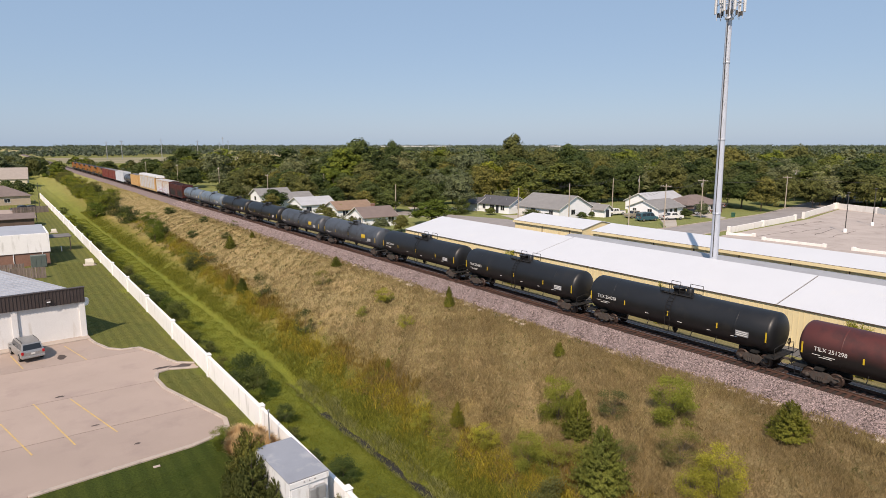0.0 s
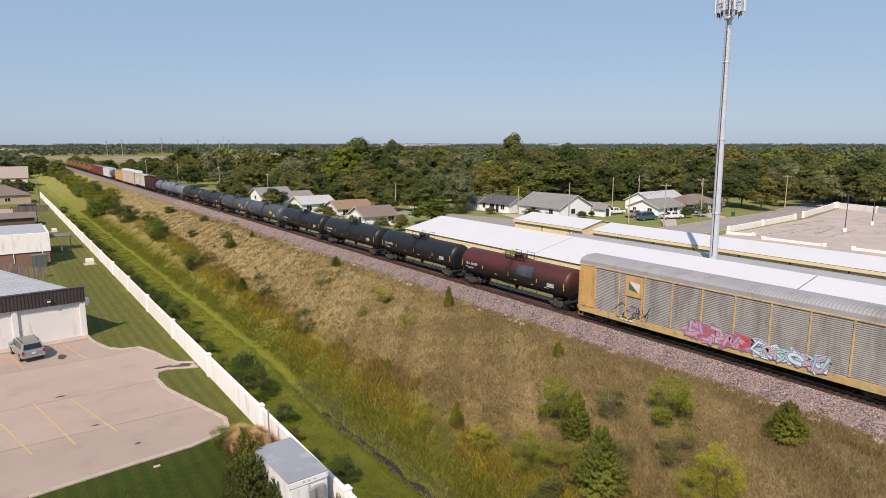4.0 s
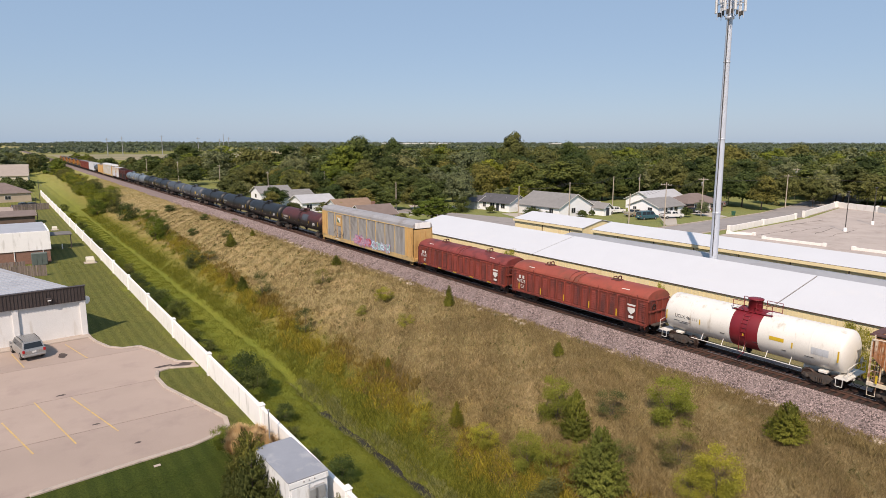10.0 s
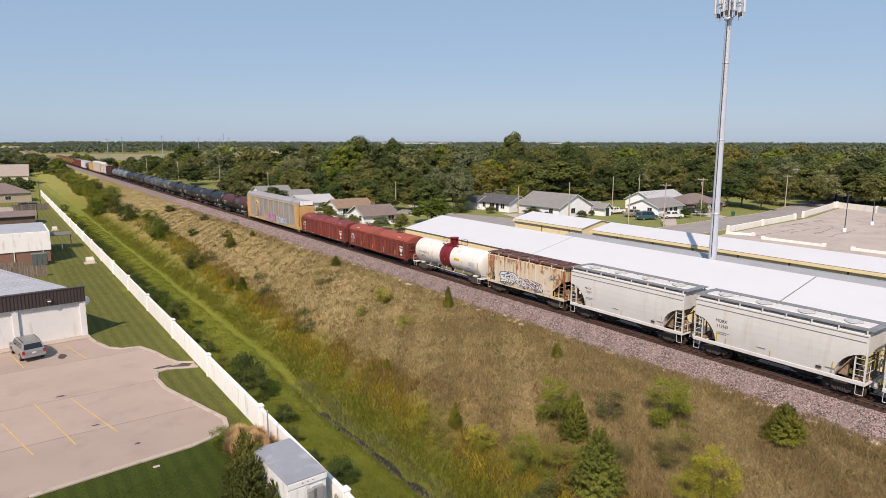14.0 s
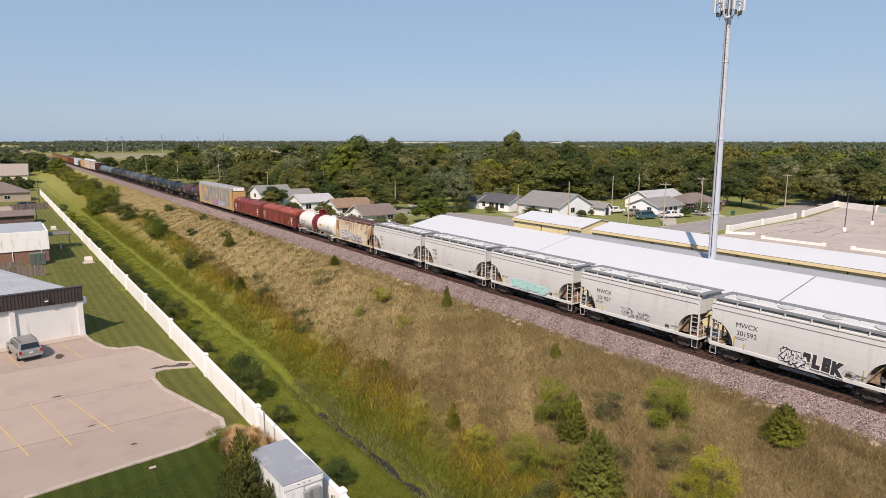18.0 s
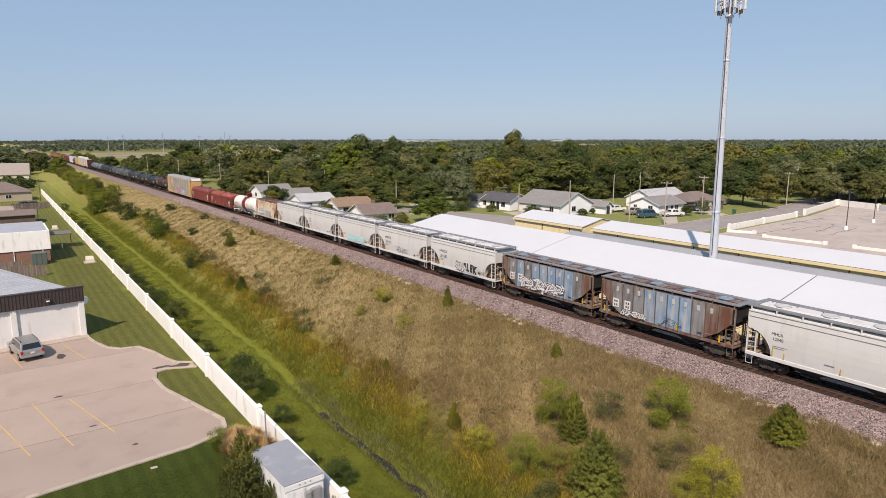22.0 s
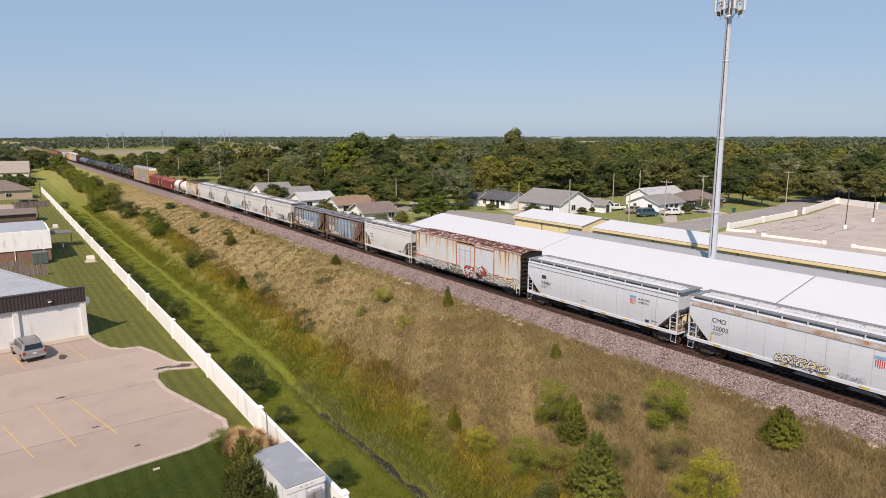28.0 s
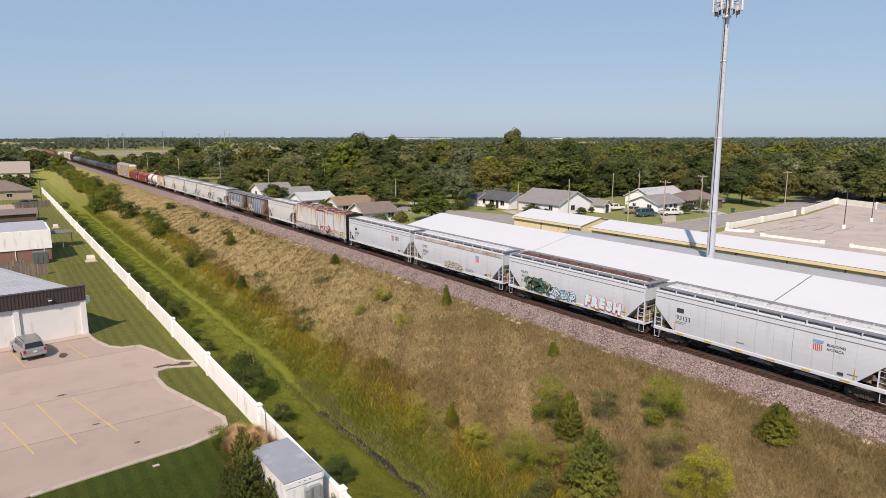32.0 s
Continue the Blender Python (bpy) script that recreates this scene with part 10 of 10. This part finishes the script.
    for t in (-1, 1):
        zs = [z0] + [z0 + 0.2 + 0.45 * j + d for j in range(8) for d in (0.0, 0.05, 0.15, 0.2)] + [H]
        os = [0.02] + [o for j in range(8) for o in (0.02, 0.1, 0.1, 0.02)] + [0.02]
        g = Geo().loft([[(-W / 2, t * (bl / 2 - 0.06), z), (W / 2, t * (bl / 2 - 0.06), z), (W / 2 - 0.03, t * (bl / 2 + o), z), (-W / 2 + 0.03, t * (bl / 2 + o), z)][::t] for z, o in zip(zs, os)], False)
        part("ribbed_end", g, endm, car, "dark ribbed end wall")
        ladder(car, "corner_ladder", -(W / 2 + 0.07), t * (bl / 2 - 0.3), 0.55, 3.3, 0.42, body)
    part("centre_sill", Geo().box((0, 0, 0.75), (0.7, bl, 0.5)), M["under"], car)
    for a, b, c, d, cols, seed in graf:
        graffiti(car, -(W / 2 + 0.04), a, b, c, d, cols, seed)
    running_gear(car, L, L / 2 - 2.6)
    return car


def locomotive(label, L):
    car = thing("locomotive", label, "locomotive", group="locomotives of the freight train")
    W = 3.0
    part("frame", Geo().box((0, 0, 1.25), (W, L - 1.2, 0.4), 0.04), M["loco_black"], car)
    part("hood", Geo().box((0, -2.2, 3.0), (2.1, L - 8.4, 3.1), 0.12), M["loco_orange"], car, "orange long hood")
    part("hood_roof", Geo().box((0, -2.2, 4.58), (1.9, L - 9, 0.24), 0.08), M["loco_black"], car)
    part("radiator", Geo().box((0, -L / 2 + 3.4, 4.25), (2.9, 3.6, 0.8), 0.1), M["loco_black"], car)
    part("cab", Geo().box((0, L / 2 - 4.2, 3.1), (2.9, 2.6, 3.3), 0.15), M["loco_orange"], car)
    part("cab_roof", Geo().box((0, L / 2 - 4.2, 4.78), (2.7, 2.6, 0.16), 0.06), M["loco_black"], car)
    part("nose", Geo().box((0, L / 2 - 2.2, 2.3), (2.0, 1.8, 1.8), 0.2), M["loco_orange"], car)
    for s in (-1, 1):
        part("cab_window", Geo().box((s * 1.46, L / 2 - 4.2, 3.9), (0.03, 1.6, 0.7)), M["glass_dark"], car)
        part("windscreen", Geo().box((s * 0.7, L / 2 - 2.88, 4.0), (0.9, 0.03, 0.7)), M["glass_dark"], car)
        part("handrail", Geo().bar([(s * 1.45, -L / 2 + 1, 1.45), (s * 1.45, -L / 2 + 1, 2.4), (s * 1.45, L / 2 - 6, 2.4), (s * 1.45, L / 2 - 6, 1.45)], 0.03), M["strip"], car)
        part("body_stripe", Geo().box((s * 1.06, -2.2, 2.1), (0.02, L - 8.6, 0.5)), M["loco_black"], car)
    part("fuel_tank", Geo().box((0, 0, 0.75), (2.8, 6, 0.8), 0.15), M["loco_black"], car)
    for s in (-1, 1):
        t = part("truck", cached("loco_truck", lambda: Geo().box((1.1, 0, 0.65), (0.2, 4.6, 0.5), 0.05).box((-1.1, 0, 0.65), (0.2, 4.6, 0.5), 0.05).box((0, 0, 0.7), (2.0, 3.8, 0.3)), M["loco_black"]), None, car, "", pose(0, s * (L / 2 - 4.4), 0))
        for k in (-1.8, 0, 1.8):
            part("wheelset", cached("wheelset", wheel_geo, M["wheel"]), None, t, "", pose(0, k, 0.5))
        part("coupler", cached("loco_coupler", lambda: Geo().box((0, 0, 0), (0.3, 1.1, 0.3), 0.05), M["truckmetal"]), None, car, "", pose(0, s * (L / 2 - 0.5), 0.86))
    return car


# boundaries between the cars along the line at the start, from the head of the train
JOINTS = [486.7, 463.0, 439.4, 415.7, 392.1, 368.4, 344.8, 324.6, 304.5, 284.8, 268.5, 251.5, 221.8, 203.0, 186.7, 168.9, 150.6, 132.2, 113.4, 94.4, 75.4, 56.6, 38.0, 19.6, 1.2, -27.7, -45.7, -63.6, -78.8, -91.2, -104.1, -117.0, -129.8, -142.8, -156.1, -169.6, -183.1, -196.7, -217.7, -236.0, -254.4, -272.5, -290.4]


def make_car(k, L):
    bm = [M["bm_rust"], M["bm_grey"], M["bm_blue"], M["bm_grey"], M["bm_blue"], M["bm_blue"], M["bm_blue"], M["bm_blue"], M["bm_blue"], M["bm_grey"], M["bm_rust"]]
    bm2 = [M["bm_rust"], M["bm_grey"], M["bm_grey"], M["bm_grey"], M["bm_blue"], M["bm_blue"], M["bm_blue"], M["bm_blue"], M["bm_grey"], M["bm_rust"], M["bm_rust"]]
    if k < 6:
        return locomotive("orange diesel locomotive with black roof", L)
    if k in (6, 7):
        return box_car("dark red boxcar with ribbed sides", L, M["red_oxide"], M["roofwalk"], M["red_oxide"])
    if k == 8:
        return box_car("pale grey boxcar with ribbed sides", L, M["hopper_grey"], M["hatch"], M["hopper_grey"])
    if k == 9:
        return tank_car("dull grey unlettered tank car", L, M["slate"], "", 0)
    if k == 10:
        return box_car("golden yellow ribbed boxcar", L, M["yellow"], M["roofwalk"], M["yellow"])
    if k == 11:
        return auto_rack("pale auto rack car with yellow ends", L, M["hatch"], M["yellow"], M["hatch"], graf=False)
    if k == 12:
        return box_car("faded pink-white boxcar with graffiti", L, M["box_rust"], M["hatch"], M["maroon"], graf=((6, -6, 1.1, 2.6, ["g_pink", "g_sky", "g_white"], 3),))
    if k == 13:
        return box_car("dark maroon ribbed boxcar", L, M["maroon"], M["maroon"], M["maroon"], H=4.4)
    if k in (14, 15):
        return tank_car("blue-grey unlettered tank car", L, M["bluegrey"], "", 0)
    if k in (16, 17):
        return tank_car("black unlettered tank car", L, M["black"], "", 0)
    if k in (18, 19):
        return tank_car("slate grey tank car with a yellow panel", L, M["slate"], "", 0, patch=(M["strip"], 165, 185, -5.4, -4.2))
    if k == 20:
        return tank_car("black tank car with white stencils", L, M["black"], "TILX 290344", 0)
    if k == 21:
        return tank_car("black tank car with yellow reflectors", L, M["black"], "TILX 254083", 0)
    if k == 22:
        return tank_car("black tank car with white number lettering", L, M["black"], "TILX 254020", 0)
    if k == 23:
        return tank_car("maroon-topped black tank car with a grey patch", L, M["maroon"], "TILX 251298", 0, patch=(M["slate"], 135, 178, -3.6, -1.2))
    if k == 24:
        return auto_rack("grey auto rack car with yellow posts and graffiti", L, M["galv"], M["yellow"], M["rackroof"])
    if k in (25, 26):
        return coil_car("red gondola with arched red hoods" if k == 25 else "rusty red gondola with sun-faded arched hoods", L, "97641" if k == 25 else "97525", M["hood_red"] if k == 25 else M["hood_faded"], k == 26)
    if k == 27:
        return tank_car("white tank car with a deep red band", L, M["white_tank"], "UCLX 461111", 0, dark=False, band=M["band_red"], R=1.5, placard=False)
    if k == 28:
        return panel_hopper("rust-stained cream covered hopper with graffiti", L, [M["hopper_rust"]] * 9, M["rustroof"], M["hopper_rust"], bars=False, hatchm=M["rustroof"], graf=((3.2, 0.9, 1.45, 2.75, ["g_white", "g_black", "g_white", "g_sky"], 12), (0.9, -2.6, 1.45, 2.35, ["g_white", "g_black", "g_pale", "g_rose"], 15), (0.6, -1.2, 1.6, 2.2, ["g_red"], 14), (-3.9, -5.0, 2.8, 3.6, ["g_black"], 13)))
    if k == 29:
        return covered_hopper("warm white covered hopper", L, M["hopper_white"], number="MHLX 12097", size=0.29, lead=1.7)
    if k == 30:
        return covered_hopper("warm white covered hopper with yellowed ends", L, M["hopper_white"], number="MQRX 113181", size=0.32, lead=1.7)
    if k == 31:
        return covered_hopper("warm white covered hopper with teal graffiti", L, M["hopper_white"], number="", graf=((2.4, -2.6, 1.35, 2.2, ["g_teal", "g_sky"], 21),))
    if k == 32:
        return covered_hopper("warm white covered hopper with dark scrawl", L, M["hopper_white"], number="MWCX 301957", graf=((1.2, -1.6, 1.4, 2.2, ["g_black"], 22),))
    if k == 33:
        return covered_hopper("warm white covered hopper with black graffiti", L, M["hopper_white"], number="MWCX 301592", graf=((0.7, -0.6, 1.4, 2.3, ["g_white", "g_black", "g_pale"], 25), (-0.5, -3.0, 1.35, 2.3, ["g_white", "g_black"], 23, "FLEK"), (-3.0, -4.2, 1.35, 1.9, ["g_black"], 24)))
    if k == 34:
        return panel_hopper("weathered blue and grey panelled hopper with graffiti", L, bm, M["bm_roof"], M["bm_rust"], plate=True, rib_mat=M["bm_post"], hatchm=M["hatch_blue"], graf=((3.0, -2.6, 1.45, 2.6, ["g_white", "g_black", "g_pale"], 31),))
    if k == 35:
        return panel_hopper("weathered rusty blue panelled hopper", L, bm2, M["bm_roof"], M["bm_rust"], plate=True, rib_mat=M["bm_post"], hatchm=M["hatch_blue"], graf=((3.8, 1.4, 1.4, 2.0, ["g_white", "g_black"], 32), (0.0, -2.0, 1.4, 2.2, ["g_black"], 33)))
    if k == 36:
        return covered_hopper("warm white covered hopper with grey roof walks", L, M["hopper_white"], number="MHLX 12040", size=0.3, lead=1.7)
    if k == 37:
        return box_car("rust-streaked white boxcar with flaking roof and graffiti", L, M["box_rust"], M["box_roof"], M["under"], H=4.85, pale=M["hopper_grey"], graf=((9.9, 3.2, 0.95, 1.85, ["g_white", "g_black", "g_pale"], 41), (9.4, 3.8, 0.95, 1.7, ["g_white", "g_black", "g_white"], 44), (3.4, -0.3, 0.95, 1.9, ["g_moss", "g_black", "g_sky", "g_straw"], 42), (2.9, 0.0, 0.95, 1.6, ["g_black", "g_moss", "g_white"], 47), (-0.5, -4.8, 0.95, 2.25, ["g_red", "g_black", "g_white", "g_pale"], 43), (-4.4, -9.4, 0.95, 2.0, ["g_white", "g_black", "g_straw"], 46), (-1.0, -7.4, 0.95, 1.7, ["g_pale", "g_black", "g_white"], 45)), edge=M["box_edge"], band=M["band_orange"])
    if k == 38:
        return covered_hopper("light grey covered hopper with a shield emblem", L, M["hopper_grey"], number="# 93484", bays=4, z1=4.3, zr=4.62, logo=True, yl=True)
    if k == 39:
        return covered_hopper("light grey covered hopper with yellow scrawl", L, M["hopper_grey"], number="CMO 20003", bays=4, z1=4.3, zr=4.62, logo="shield", yl=True, top=M["top_rust"], graf=((1.8, -1.6, 1.4, 2.0, ["g_pale", "g_black", "g_straw"], 51), (-2.2, -3.8, 1.4, 1.8, ["g_black"], 52)))
    if k == 40:
        return covered_hopper("light grey covered hopper with bright graffiti", L, M["hopper_grey"], number="NDYX 843308", size=0.36, bays=4, z1=4.3, zr=4.62, yl=True, roof=M["rustroof"], hatchm=M["rustroof"], graf=((5.6, 2.6, 1.4, 2.7, ["g_green", "g_moss", "g_black"], 61), (5.2, 3.0, 1.5, 2.5, ["g_black", "g_green", "g_black"], 64), (2.5, -0.8, 1.4, 2.3, ["g_sky", "g_black", "g_sky", "g_blue"], 62), (-2.0, -6.2, 1.4, 2.4, ["g_orange", "g_red", "g_sky"], 63, "FRESH")))
    return covered_hopper("light grey covered hopper with number and shield emblem", L, M["hopper_grey"], number="# 93133", bays=4, z1=4.3, zr=4.62, logo=True, yl=True)


TRAIN = []
for k, (a, b) in enumerate(zip(JOINTS, JOINTS[1:])):
    TRAIN.append((make_car(k, a - b), (a + b) / 2))

# ties last: single ones on the near stretch, the rest joined
tie_mesh = Geo().box((-0.05, 0, -0.26), (2.75, 0.23, 0.18), 0.015).mesh("tie", M["tie"])
for k in range(260):
    y = 2 + 0.5 * k
    part("tie", tie_mesh, None, track, "", pose(TRACK_X + 0.04 * math.sin(k * 2.3), y, RAIL_Z, 0, 0, 1.2 * math.sin(k * 1.7)))
g = Geo()
for k in range(520):
    y = 132 + 0.5 * k
    g.box((TRACK_X, y, RAIL_Z - 0.26), (2.6, 0.22, 0.18))
for k in range(60):
    g.box((TRACK_X, 1.5 - 0.5 * k, RAIL_Z - 0.26), (2.6, 0.22, 0.18))
tagged(part("far_ties", g, M["tie_far"], track, "weathered brown ties"), kind="stuff")


# ---- movement of the train ----
def travelled(t):
    """Metres that the train has gone since the start."""
    u = (t - 16) / 16
    return 148.97 * (u + 1) + 1.849 * (u * u - 1) + 2.212 * (u**3 + 1)


def motions():
    for car, y in TRAIN:
        walk(car, [(t, pose(TRACK_X, y + travelled(t), RAIL_Z)) for t in (0, 2, 4, 6, 8, 10, 12, 14, 16, 18, 20, 22, 24, 26, 28, 30, 32)])


motions()
